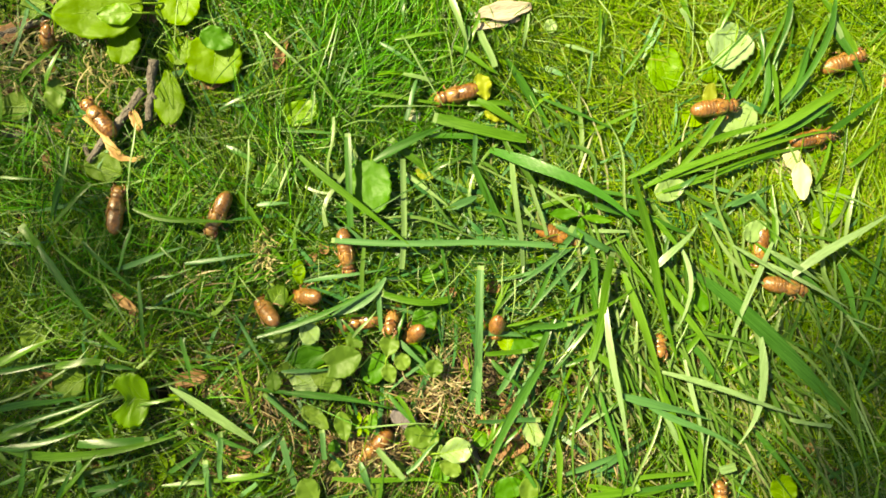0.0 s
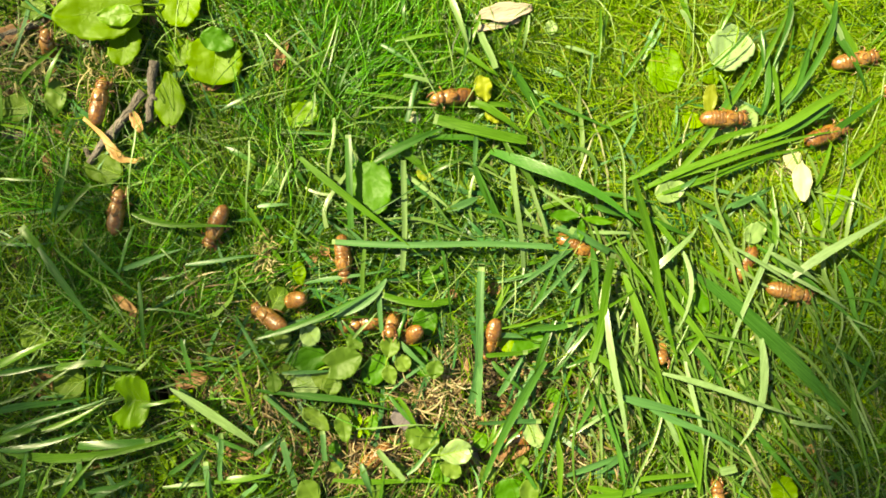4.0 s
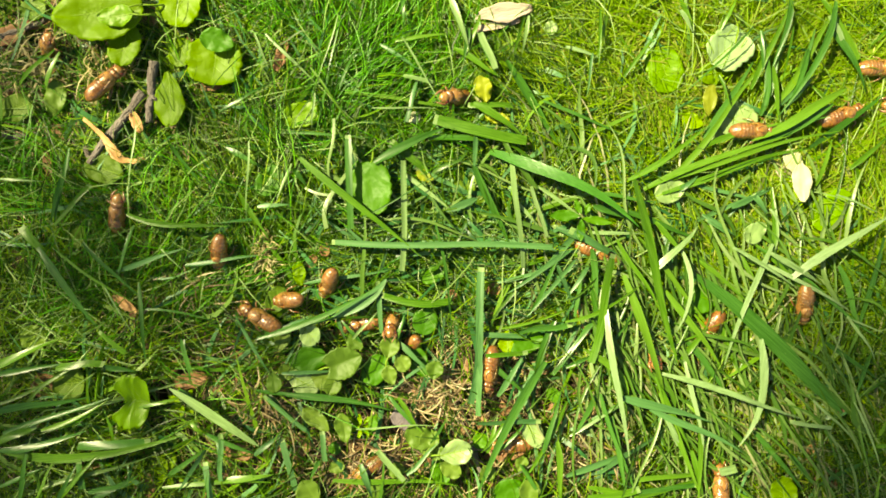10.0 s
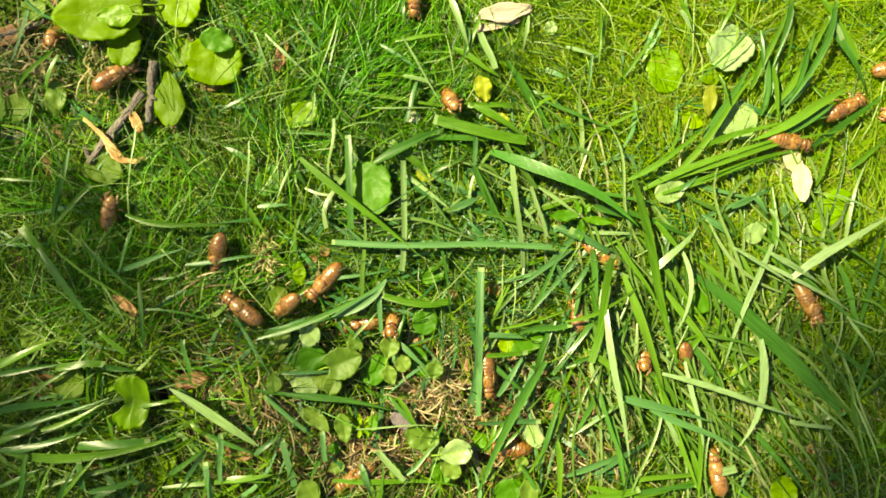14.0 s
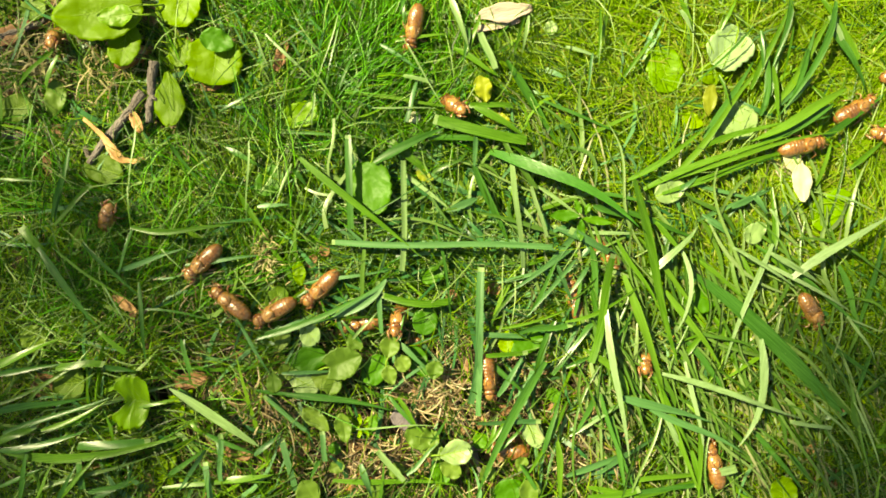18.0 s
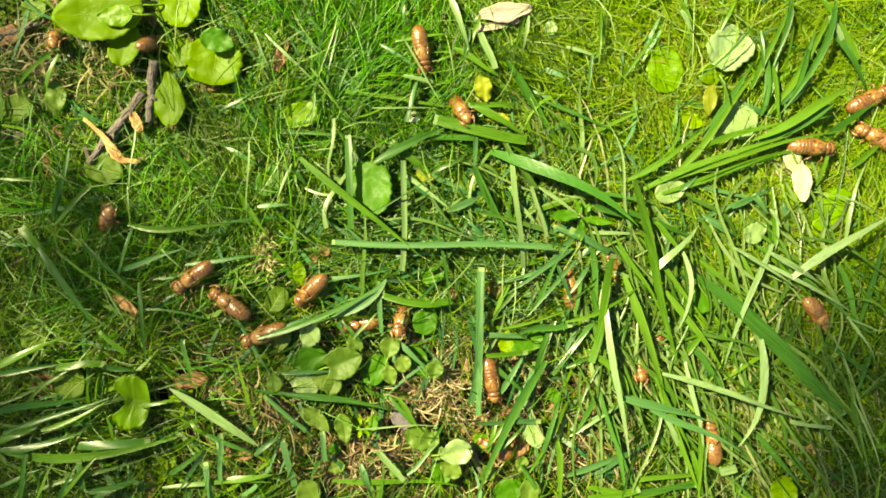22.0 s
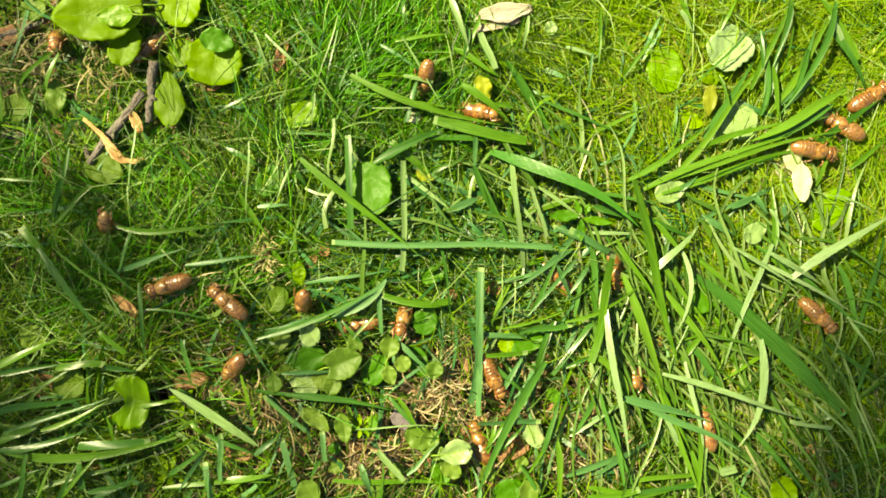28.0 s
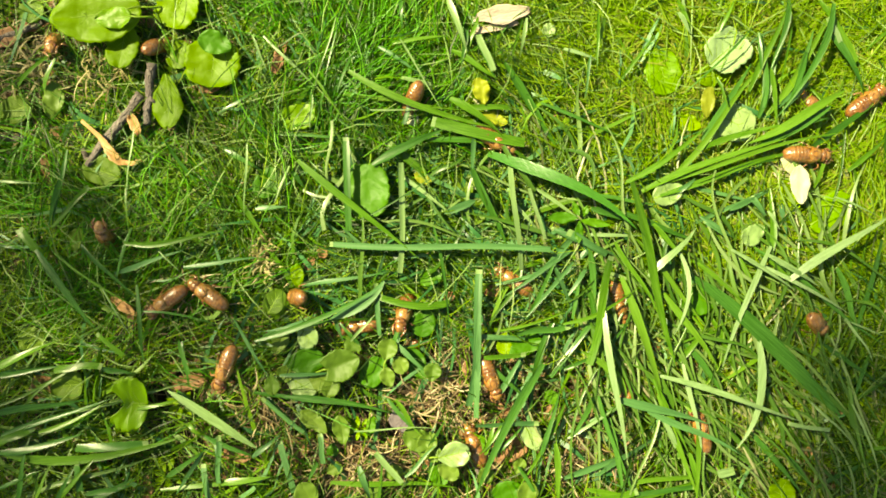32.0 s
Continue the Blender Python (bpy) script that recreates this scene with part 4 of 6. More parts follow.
grass_blade(-120.3, 56.7, 9, -98.4, 44.2, 9, 3.7, 0.0, 2, "mid", "point")
grass_blade(-113.8, -37.2, 10, -95.1, -68.5, 10, 3.1, 0.0, 2, "blue", "point")
grass_blade(-247.8, -65.9, 18, -207.1, -48.4, 18, 5.7, 0.0, 2, "light", "point")
grass_blade(-247.2, -68.0, 19.5, -200.5, -61.8, 19.5, 3.4, 0.0, 2, "dark", "point")
grass_blade(-246.6, -90.2, 18, -192.0, -80.3, 18, 5.0, 1.3, 2, "mid", "point")
grass_blade(-238.0, -110.4, 17, -140.3, -101.1, 15, 6.2, -6.4, 3, "light", "point")
grass_blade(-238.6, -99.9, 18.5, -178.5, -79.8, 18.5, 3.7, 0.0, 2, "mid", "point")
grass_blade(-129.8, -101.4, 11, -101.7, -113.2, 11, 3.6, 0.0, 2, "mid", "point")
grass_blade(-103.3, -113.0, 12, -87.8, -100.2, 12, 3.6, 0.0, 2, "blue", "point")
grass_blade(-95.5, -80.2, 11, -74.9, -100.8, 11, 4.2, 0.0, 2, "blue", "point")
grass_blade(-120.4, -127.0, 11, -93.0, -123.8, 11, 4.8, 0.0, 2, "light", "point")
grass_blade(-138.2, -93.7, 12, -131.3, -101.8, 12, 2.8, 0.0, 2, "light", "point")
grass_blade(-145.1, -77.2, 10, -120.1, -96.0, 10, 3.9, 0.0, 2, "mid", "point")
grass_blade(-88.8, -103.7, 13, -80.9, -132.9, 12, 4.2, 0.0, 1, "blue", "cut")
grass_blade(-123.5, -102.6, 11, -119.8, -123.8, 11, 3.1, 0.0, 2, "blue", "point")
grass_blade(-154.1, -131.3, 11, -94.2, -128.2, 11, 3.1, 1.9, 1, "light", "point")
grass_blade(-60.7, -127.3, 10, 8.8, -130.4, 10, 3.7, 1.3, 1, "light", "point")
grass_blade(-88.6, -68.3, 11, -55.8, -66.4, 11, 2.8, 0.0, 2, "blue", "point")
grass_blade(-141.6, -49.6, 11, -138.5, -74.6, 11, 2.5, 0.0, 2, "mid", "point")
grass_blade(-207.7, -136.0, 18.5, -186.2, -110.7, 18.5, 3.7, 0.0, 2, "light", "point")
grass_blade(-192.8, -132.5, 17.5, -166.5, -126.4, 17.5, 3.7, 0.0, 2, "mid", "point")
grass_blade(-229.4, -135.3, 18.5, -223.1, -101.4, 18.5, 3.4, 0.0, 2, "dark", "point")
grass_blade(-151.3, -124.8, 10, -129.4, -109.1, 10, 3.4, 0.0, 2, "mid", "point")
grass_blade(-26.3, -49.7, 10, -7.5, -66.9, 10, 3.7, 0.0, 2, "blue", "point")
grass_blade(-29.5, -81.2, 9, -13.8, -100.0, 9, 3.1, 0.0, 2, "mid", "point")
grass_blade(-97.9, -46.5, 11, -51.2, -35.6, 11, 3.4, 0.0, 2, "mid", "point")
grass_blade(-45.0, -118.5, 10, -38.8, -137.3, 10, 4.5, 0.0, 2, "blue", "point")
grass_blade(-102.9, -77.9, 10, -70.0, -81.0, 10, 2.8, 0.0, 2, "mid", "point")
grass_blade(-165.4, -86.4, 16.5, -140.6, -80.2, 16.5, 2.5, 0.0, 2, "light", "point")
grass_blade(140.0, -95.9, 16, 139.4, -138.4, 16, 3.6, 0.0, 2, "light", "point")
grass_blade(92.3, -91.7, 11, 101.1, -136.9, 11, 3.9, 0.0, 2, "mid", "point")
grass_blade(68.0, -83.5, 13, 42.9, -129.8, 12, 3.4, 1.3, 1, "light", "point")
grass_blade(69.4, -102.5, 14, 99.7, -83.3, 14, 2.0, 0.0, 2, "shiny", "point")
grass_blade(62.7, -105.7, 11, 64.9, -140.1, 11, 4.5, 0.0, 2, "light", "point")
grass_blade(83.4, -80.0, 12, 72.2, -101.8, 12, 3.6, 0.0, 2, "mid", "point")
grass_blade(54.9, -112.0, 11, 64.9, -77.7, 11, 3.4, 0.0, 2, "mid", "point")
grass_blade(67.5, -124.8, 10, 111.3, -107.6, 10, 4.8, 0.0, 2, "blue", "point")
grass_blade(104.8, -136.3, 11, 144.1, -125.1, 11, 4.2, 0.0, 2, "light", "point")
grass_blade(80.0, -131.0, 10, 117.6, -137.3, 10, 3.9, 0.0, 2, "light", "point")
grass_blade(172.7, -48.8, 18, 160.5, -107.9, 17, 5.2, 6, 2, "shiny", "point")
grass_blade(188.4, -93.6, 18, 211.1, -97.3, 18, 2.5, 0.0, 1, "shiny", "cut")
grass_blade(118.7, -78.8, 15, 141.5, -136.9, 15, 4.2, 0.0, 2, "light", "point")
grass_blade(131.9, -61.4, 16, 142.4, -112.6, 16, 3.1, 0.0, 2, "shiny", "point")
grass_blade(199.2, -79.8, 16, 224.4, -105.1, 16, 1.4, 0.0, 2, "shiny", "point")
grass_blade(224.4, -83.5, 16, 238.6, -119.9, 16, 1.4, 0.0, 2, "shiny", "point")
grass_blade(235.3, -108.0, 12, 245.2, -106.7, 12, 2.5, 0.0, 2, "light", "point")
grass_blade(189.9, -112.5, 9, 205.6, -131.3, 9, 3.4, 0.0, 2, "mid", "point")
grass_blade(192.6, -65.3, 10, 230.1, -93.5, 10, 3.4, 0.0, 2, "dark", "point")
grass_blade(171.1, -100.0, 9, 199.3, -134.4, 9, 3.9, 0.0, 2, "mid", "point")
grass_blade(130.1, -62.2, 10, 148.8, -37.2, 10, 3.9, 0.0, 2, "light", "point")
grass_blade(133.2, -49.7, 10, 158.2, -81.0, 10, 4.5, 0.0, 2, "mid", "point")
grass_blade(149.2, -37.3, 9, 161.7, -65.5, 9, 3.9, 0.0, 2, "light", "point")
grass_blade(82.8, -61.9, 12, 104.6, -37.0, 12, 2.5, 0.0, 2, "mid", "point")
grass_blade(67.2, -65.0, 12, 85.9, -55.7, 12, 2.5, 0.0, 2, "mid", "point")
grass_blade(208.2, -49.7, 10, 242.6, -74.7, 10, 3.1, 0.0, 2, "dark", "point")
grass_blade(236.4, -56.0, 10, 220.7, -90.4, 10, 2.8, 0.0, 2, "mid", "point")
grass_blade(205.6, -131.3, 9, 243.2, -109.4, 9, 3.7, 0.0, 2, "dark", "point")
grass_blade(128.3, -107.6, 16, 115.9, -79.8, 16, 3.6, 0.0, 2, "shiny", "point")
grass_blade(73.8, -99.7, 10, 108.2, -77.9, 10, 3.7, 0.0, 2, "mid", "point")
grass_blade(30.1, -81.2, 9, 45.8, -56.1, 9, 3.9, 0.0, 2, "blue", "point")
grass_blade(27.0, -62.4, 9, 45.8, -81.2, 9, 3.4, 0.0, 2, "mid", "point")
grass_blade(42.6, -118.8, 9, 55.2, -137.6, 9, 3.4, 0.0, 2, "mid", "point")
grass_blade(-7.5, -109.4, 9, 1.9, -93.7, 9, 2.8, 0.0, 2, "mid", "point")
grass_blade(3.4, 139.4, 17, 14.3, 108.1, 17, 4.4, 0.0, 2, "pale", "point")
grass_blade(14.3, 107.9, 11, 20.6, 131.3, 11, 3.4, 0.0, 2, "light", "point")
grass_blade(19.1, 119.1, 10, 30.0, 94.1, 10, 3.4, 0.0, 2, "mid", "point")
grass_blade(-22.5, 139.1, 11, -21.2, 122.6, 11, 2.8, 0.0, 2, "mid", "point")
grass_blade(-26.2, 114.2, 11, 5.0, 118.2, 11, 2.5, 0.0, 2, "light", "point")
grass_blade(-69.5, 65.5, 13, -55.6, 127.6, 13, 1.7, 0.0, 2, "mid", "point")
grass_blade(-57.1, 87.2, 13, -44.7, 118.3, 13, 1.7, 0.0, 2, "mid", "point")
grass_blade(-97.5, 118.3, 13, -66.4, 87.2, 13, 2.0, 0.0, 2, "pale", "point")
grass_blade(45.6, 131.6, 10, 37.8, 103.5, 10, 2.5, 0.0, 2, "light", "point")
grass_blade(67.4, 111.0, 11, 86.1, 104.8, 11, 2.5, 0.0, 2, "shiny", "point")
grass_blade(92.5, 137.9, 10, 83.2, 100.4, 10, 2.5, 0.0, 2, "light", "point")
grass_blade(130.1, 137.9, 10, 137.9, 119.1, 10, 3.1, 0.0, 2, "light", "point")
grass_blade(151.6, 118.8, 11, 161.0, 137.6, 11, 2.8, 0.0, 2, "light", "point")
grass_blade(208.2, 137.9, 10, 223.9, 109.7, 10, 3.4, 0.0, 2, "light", "point")
grass_blade(223.9, 44.1, 10, 245.1, 62.8, 10, 3.4, 0.0, 2, "light", "point")
grass_blade(205.1, 34.7, 10, 214.5, 62.8, 10, 2.8, 0.0, 2, "light", "point")
grass_blade(54.9, 81.4, 11, 98.6, 62.7, 11, 2.2, 0.0, 2, "mid", "point")
grass_blade(80.0, 62.8, 10, 114.4, 78.5, 10, 2.5, 0.0, 2, "light", "point")
grass_blade(98.6, 93.9, 11, 117.3, 118.8, 11, 2.2, 0.0, 2, "light", "point")
grass_blade(-232.1, 90.8, 11, -210.2, 112.6, 11, 2.5, 0.0, 2, "light", "point")
grass_blade(-218.6, 89.4, 10, -209.2, 111.3, 10, 3.4, 0.0, 2, "light", "point")
grass_blade(-122.9, 75.2, 11, -94.8, 90.8, 11, 2.2, 0.0, 2, "mid", "point")
grass_blade(-151.3, 59.7, 10, -132.6, 34.7, 10, 2.3, 0.0, 2, "mid", "point")
grass_blade(91.5, -2.7, 22, 80.2, -61.5, 19, 5.2, 0.5, 1, "light", "cut")
grass_blade(88.0, -32.3, 21, 101.5, -115.0, 17, 4.5, -1.5, 1, "shiny", "point")
grass_blade(48.1, 34.2, 16, 56.9, 6.5, 15, 2.5, 0, 1, "pale", "cut")
grass_blade(82.2, 23.5, 15, 103.2, 16.4, 15, 4.6, 0, 1, "mid", "point")
grass_blade(68.9, 10.5, 17, 90.4, -1.8, 17, 5.2, 0, 1, "blue", "cut")
grass_blade(157.9, 22.6, 15, 179.5, 32.8, 15, 3.5, 0, 1, "blue", "point")
grass_blade(144.0, 16.4, 15, 157.0, 7.7, 15, 2.8, 0, 1, "blue", "cut")
grass_blade(169.3, 29.7, 15, 176.8, 19.2, 15, 3.9, 0, 1, "blue", "cut")
grass_blade(177.8, 21.8, 17, 184.5, 11.7, 17, 1.7, 0, 1, "shiny", "point")
grass_blade(214.6, 29.6, 16, 236.8, 20.0, 16, 1.2, 0, 1, "shiny", "point")
grass_blade(72.1, -5.9, 16, 45.7, -37.4, 15, 2.8, 0, 1, "blue", "point")
grass_blade(81.1, 0.0, 16, 84.7, -28.1, 15, 4.6, 0, 1, "mid", "point")
grass_blade(66.1, -39.5, 19, 107.8, -18.9, 20, 2.4, -3, 1, "light", "point")
grass_blade(41.3, -45.0, 16, 70.3, -41.0, 16, 3.9, 0, 1, "mid", "cut")
grass_blade(32.0, -43.4, 17, 67.0, -33.5, 17, 1.4, -1, 1, "light", "point")
grass_blade(23.4, -58.3, 16, 46.2, -56.4, 16, 3.2, 0, 1, "light", "cut")
grass_blade(133.2, -11.4, 15, 218.7, -90.1, 14, 9.8, 3, 3, "mid", "both")
grass_blade(220.2, -36.6, 17, 235.5, -60.1, 16, 1.6, 0, 1, "shiny", "point")
grass_blade(219.1, -37.4, 18, 239.9, -46.0, 18, 1.0, 0, 1, "shiny", "point")
grass_blade(173.9, -7.1, 16, 221.3, -33.3, 16, 2.5, 0, 1, "shiny", "point")
grass_blade(94.7, -79.8, 21, 145.3, -93.7, 20, 5.9, 1, 1, "blue", "point")
grass_blade(111.7, -86.4, 20, 162.6, -110.4, 18, 4.5, 1, 1, "blue", "point")
grass_blade(115.4, -69.6, 18, 135.0, -111.0, 17, 3.1, 0, 1, "light", "point")
grass_blade(135.3, -109.8, 17, 142.8, -138.7, 15, 3.8, 0, 1, "light", "point")
grass_blade(78.9, -135.9, 16, 107.3, -131.0, 16, 4.6, -1, 1, "light", "cut")
grass_blade(150.7, -121.5, 17, 159.6, -119.3, 17, 5.2, 0, 0.3, "shiny", "cut")
grass_blade(86.0, -79.2, 16, 106.9, -137.2, 14, 3.2, -1, 1, "mid", "point")
grass_blade(86.1, -123.0, 14, 123.9, -96.3, 14, 3.9, 0, 1, "blue", "point")
grass_blade(105.4, -126.4, 15, 140.3, -122.7, 15, 3.2, 0.5, 1, "light", "cut")
grass_blade(106.3, -133.2, 15, 139.7, -128.9, 15, 3.2, 0.5, 1, "mid", "cut")
grass_blade(-203.8, 55.2, 16, -213.1, 12.1, 14, 2.8, 0, 1, "mid", "point")
grass_blade(-191.9, 34.8, 17, -212.3, 12.7, 15, 3.1, 0, 1, "light", "cut")
grass_blade(-166.9, 67.8, 18, -170.6, 31.0, 18, 1.0, 0, 1, "pale", "point")
grass_blade(-171.5, 34.1, 18, -169.4, 9.5, 18, 0.9, 0, 1, "light", "point")
grass_blade(-37.2, 46.7, 17, 1.8, 66.4, 17, 6.3, 1, 1, "mid", "point")
grass_blade(-105.5, 58.6, 18, -107.0, 15.7, 17, 1.2, 0, 1, "pale", "point")
grass_blade(-101.4, 23.1, 16, -83.8, 24.4, 16, 3.2, 0, 1, "blue", "point")
grass_blade(-82.6, 46.5, 16, -90.9, 26.2, 16, 2.1, 0, 1, "pale", "point")
grass_blade(-44.0, 16.8, 20, 0.6, 43.1, 20, 1.0, -1, 1, "dark", "point")
grass_blade(-211.4, 0.6, 18, -161.8, -32.3, 17, 1.7, -2, 1, "light", "point")
grass_blade(-163.8, -32.8, 18, -120.3, -40.2, 18, 1.4, 2, 1, "mid", "point")
grass_blade(-185.3, -18.1, 18, -168.1, -46.3, 18, 0.9, 0, 1, "pale", "point")
grass_blade(-209.5, -64.1, 20, -183.2, -62.5, 20, 4.6, 1, 1, "light", "cut")
grass_blade(-184.3, -63.0, 19, -166.5, -66.4, 19, 4.3, 0, 1, "dark", "point")
grass_blade(-165.0, -18.1, 18, -161.3, -61.7, 18, 3.1, 0, 1, "dark", "point")
grass_blade(-143.0, -49.0, 16, -136.6, -68.7, 16, 2.8, 0, 1, "mid", "point")
grass_blade(-153.1, 0.0, 18, -141.7, -11.0, 18, 1.0, 0, 1, "pale", "point")
grass_blade(-240.0, -104.3, 19, -221.0, -95.5, 19, 5.1, 0, 1, "light", "cut")
grass_blade(-217.4, -98.0, 20, -181.2, -81.7, 19, 3.1, -2, 1, "light", "point")
grass_blade(-240.6, -109.0, 20, -193.0, -98.3, 20, 5.0, -2, 1, "mid", "point")
grass_blade(-198.7, -107.3, 17, -159.3, -105.1, 17, 5.4, 0, 1, "mid", "cut")
grass_blade(-221.0, -136.8, 19, -210.5, -113.8, 18, 2.3, 0, 1, "light", "point")
grass_blade(-209.4, -136.8, 19, -198.8, -117.5, 18, 2.8, 0, 1, "mid", "point")
grass_blade(-197.0, -113.8, 18, -195.7, -130.4, 18, 5.1, 0, 1, "mid", "cut")
grass_blade(-190.5, -135.9, 18, -166.0, -123.3, 18, 4.3, 0, 1, "mid", "point")
grass_blade(-240.6, -128.9, 19, -216.0, -118.7, 19, 3.1, 0, 1, "mid", "point")
grass_blade(-148.5, -75.8, 18, -100.7, -107.8, 15, 5.9, 1, 2, "pale", "both")
grass_blade(-130.1, -110.1, 16, -144.6, -132.9, 16, 3.2, 0, 1, "blue", "point")
grass_blade(-129.8, -116.5, 15, -127.0, -136.9, 15, 3.9, 0, 1, "blue", "cut")
grass_blade(-121.7, -101.0, 15, -121.4, -127.0, 15, 3.2, 0, 1, "blue", "cut")
grass_blade(-97.4, -79.8, 16, -74.6, -98.6, 16, 4.2, 0, 1, "blue", "cut")
grass_blade(-85.8, -79.3, 17, -27.7, -88.0, 17, 4.5, 2, 1, "mid", "point")
grass_blade(-47.2, -97.9, 18, -3.7, -96.3, 18, 1.0, 1, 1, "pale", "point")
grass_blade(-66.0, -99.6, 16, -64.1, -115.9, 16, 3.5, 0, 1, "blue", "cut")
grass_blade(-67.7, -115.6, 15, -72.6, -125.5, 15, 2.8, 0, 1, "mid", "point")
grass_blade(-24.7, -81.1, 16, -11.7, -100.2, 16, 3.2, 0, 1, "light", "point")
grass_blade(-35.8, -110.1, 16, -21.0, -126.4, 16, 3.9, 0, 1, "pale", "cut")
grass_blade(-19.8, -123.6, 15, -2.5, -106.0, 15, 2.8, 0, 1, "blue", "point")
grass_blade(-56.9, 127.3, 19, -69.9, 84.4, 18, 1.4, 0, 1, "light", "point")
grass_blade(-69.9, 85.0, 18, -71.3, 66.1, 17, 1.4, 0, 1, "pale", "point")
grass_blade(-72.1, 98.5, 18, -50.7, 69.2, 17, 1.4, 0, 1, "light", "point")
grass_blade(-22.3, 115.1, 19, 0.3, 76.7, 18, 1.1, 0, 1, "pale", "point")
grass_blade(-21.5, 94.4, 17, -5.5, 90.7, 17, 2.8, 0, 1, "pale", "cut")
grass_blade(-13.3, 92.8, 16, -20.1, 69.5, 15, 3.5, 0, 1, "blue", "cut")
grass_blade(-38.7, 76.9, 17, -3.7, 76.6, 17, 1.0, 0, 1, "pale", "point")
grass_blade(-102.7, 117.2, 17, -94.7, 98.1, 17, 1.4, 0, 1, "pale", "point")
grass_blade(14.2, 120.5, 16, 11.1, 101.4, 16, 3.2, 0, 1, "mid", "point")
grass_blade(20.4, 118.3, 15, 28.7, 98.6, 15, 4.2, 0, 1, "pale", "cut")
grass_blade(46.9, 127.3, 16, 43.2, 106.4, 16, 2.5, 0, 1, "pale", "point")
grass_blade(85.5, 130.1, 17, 84.9, 99.6, 17, 2.1, 0, 1, "light", "point")
grass_blade(81.7, 107.0, 16, 78.3, 82.9, 16, 1.8, 0, 1, "blue", "point")
grass_blade(212.7, 134.1, 19, 182.1, 72.0, 17, 4.5, 5, 2, "mid", "point")
grass_blade(189.1, 136.9, 17, 179.7, 98.3, 16, 3.8, 2, 1, "mid", "point")
grass_blade(179.6, 99.3, 17, 183.4, 69.1, 16, 3.5, 0, 1, "light", "point")
grass_blade(190.5, 120.6, 18, 183.8, 90.2, 18, 1.4, 0, 1, "light", "point")
grass_blade(202.0, 94.4, 17, 184.5, 75.0, 17, 2.8, 0, 1, "blue", "point")
grass_blade(173.6, 119.3, 16, 174.5, 95.3, 16, 2.8, 0, 1, "mid", "point")
grass_blade(199.5, 108.8, 16, 186.5, 73.7, 16, 3.5, 1, 1, "mid", "point")
grass_blade(212.7, 118.1, 16, 230.6, 85.7, 16, 4.6, 2, 1, "mid", "point")
grass_blade(210.4, 127.0, 17, 217.4, 113.5, 17, 3.1, 0, 1, "shiny", "cut")
grass_blade(129.5, 130.4, 16, 136.3, 118.4, 16, 2.8, 0, 1, "shiny", "point")
grass_blade(167.9, 120.3, 20, 131.0, 85.1, 19, 1.4, 1, 1, "mid", "point")
grass_blade(149.4, 94.0, 19, 155.8, 77.7, 19, 1.7, 0, 1, "light", "point")
tipping_blade = grass_blade(18.8, 81.1, 16, 48.2, 60.1, 15, 5.4, 1.2, 2, "light", "point")
lifting_blade = grass_blade(-52.0, 99.9, 4, 30.4, 71.7, 4, 4.6, -4.5, 3, "light", "point")


LOOSE = ([], [])


def loose_blade(x, y, z, size, a, rise, width, bow, arch, tip="point"):
    """One more blade of the loose ones, from its base in mm, laid along the heading a."""
    form = (size * MM, width * 0.88 * MM, bow * MM, arch * MM, rise * MM, tip, rng.uniform(-1.4, 1.4), rng.uniform(0.1, 0.5), rng.normal(0, 0.03) * size * MM, rng.normal(0, 0.4))
    verts, faces = blade_mesh(*form)
    m, n = pose(x * MM, y * MM, z * MM, 0, 0, a), len(LOOSE[0])
    LOOSE[0].extend(m @ v for v in verts)
    LOOSE[1].extend(tuple(k + n for k in f) for f in faces)


def strewn_blades():
    """Cut blades strewn over the middle and the south-east, long uncut ones that fan out to the south in the east, and a swathe in the south-west."""
    for k in range(90):
        if k % 5 < 2:
            x, y, a = rng.uniform(-60, 95), rng.uniform(-50, 62), rng.uniform(0, 360)
        else:
            x, y, a = rng.uniform(90, 235), rng.uniform(-130, 10), rng.choice([105, 120, -45, 60]) + rng.normal(0, 12)
        loose_blade(x, y, rng.uniform(9, 14), rng.uniform(22, 62), a, rng.uniform(-2, 3), rng.uniform(1.4, 3.4), rng.normal(0, 3.5), rng.uniform(0.5, 3.5), "cut" if k % 3 == 0 else "point")
    for k in range(190):
        x, y, a = rng.uniform(75, 225), rng.uniform(-105, 28), rng.normal(-74, 14) if k % 3 else rng.normal(-46, 12)
        loose_blade(x, y, rng.uniform(9, 15), rng.uniform(45, 95), a if k % 4 else 30 - a, rng.uniform(-3, 1), rng.uniform(0.8, 2.3), rng.normal(0, 8), rng.uniform(1, 4))
    for k in range(6):
        loose_blade(rng.uniform(-258, -180), rng.uniform(-142, -55), rng.uniform(10, 15), rng.uniform(35, 80), rng.normal(13, 12) if k % 3 else rng.normal(62, 18), rng.uniform(-3, 1), rng.uniform(1.2, 3.4), rng.normal(-3, 4), rng.uniform(1, 4))
    tagged(new("strewn_blades", mesh_of("strewn_blades", *LOOSE, STREWN)), "mixed green cut and bent grass blades strewn over the lawn", "grass", kind="stuff")


strewn_blades()


# ---- broad leaves ----
COVER = []


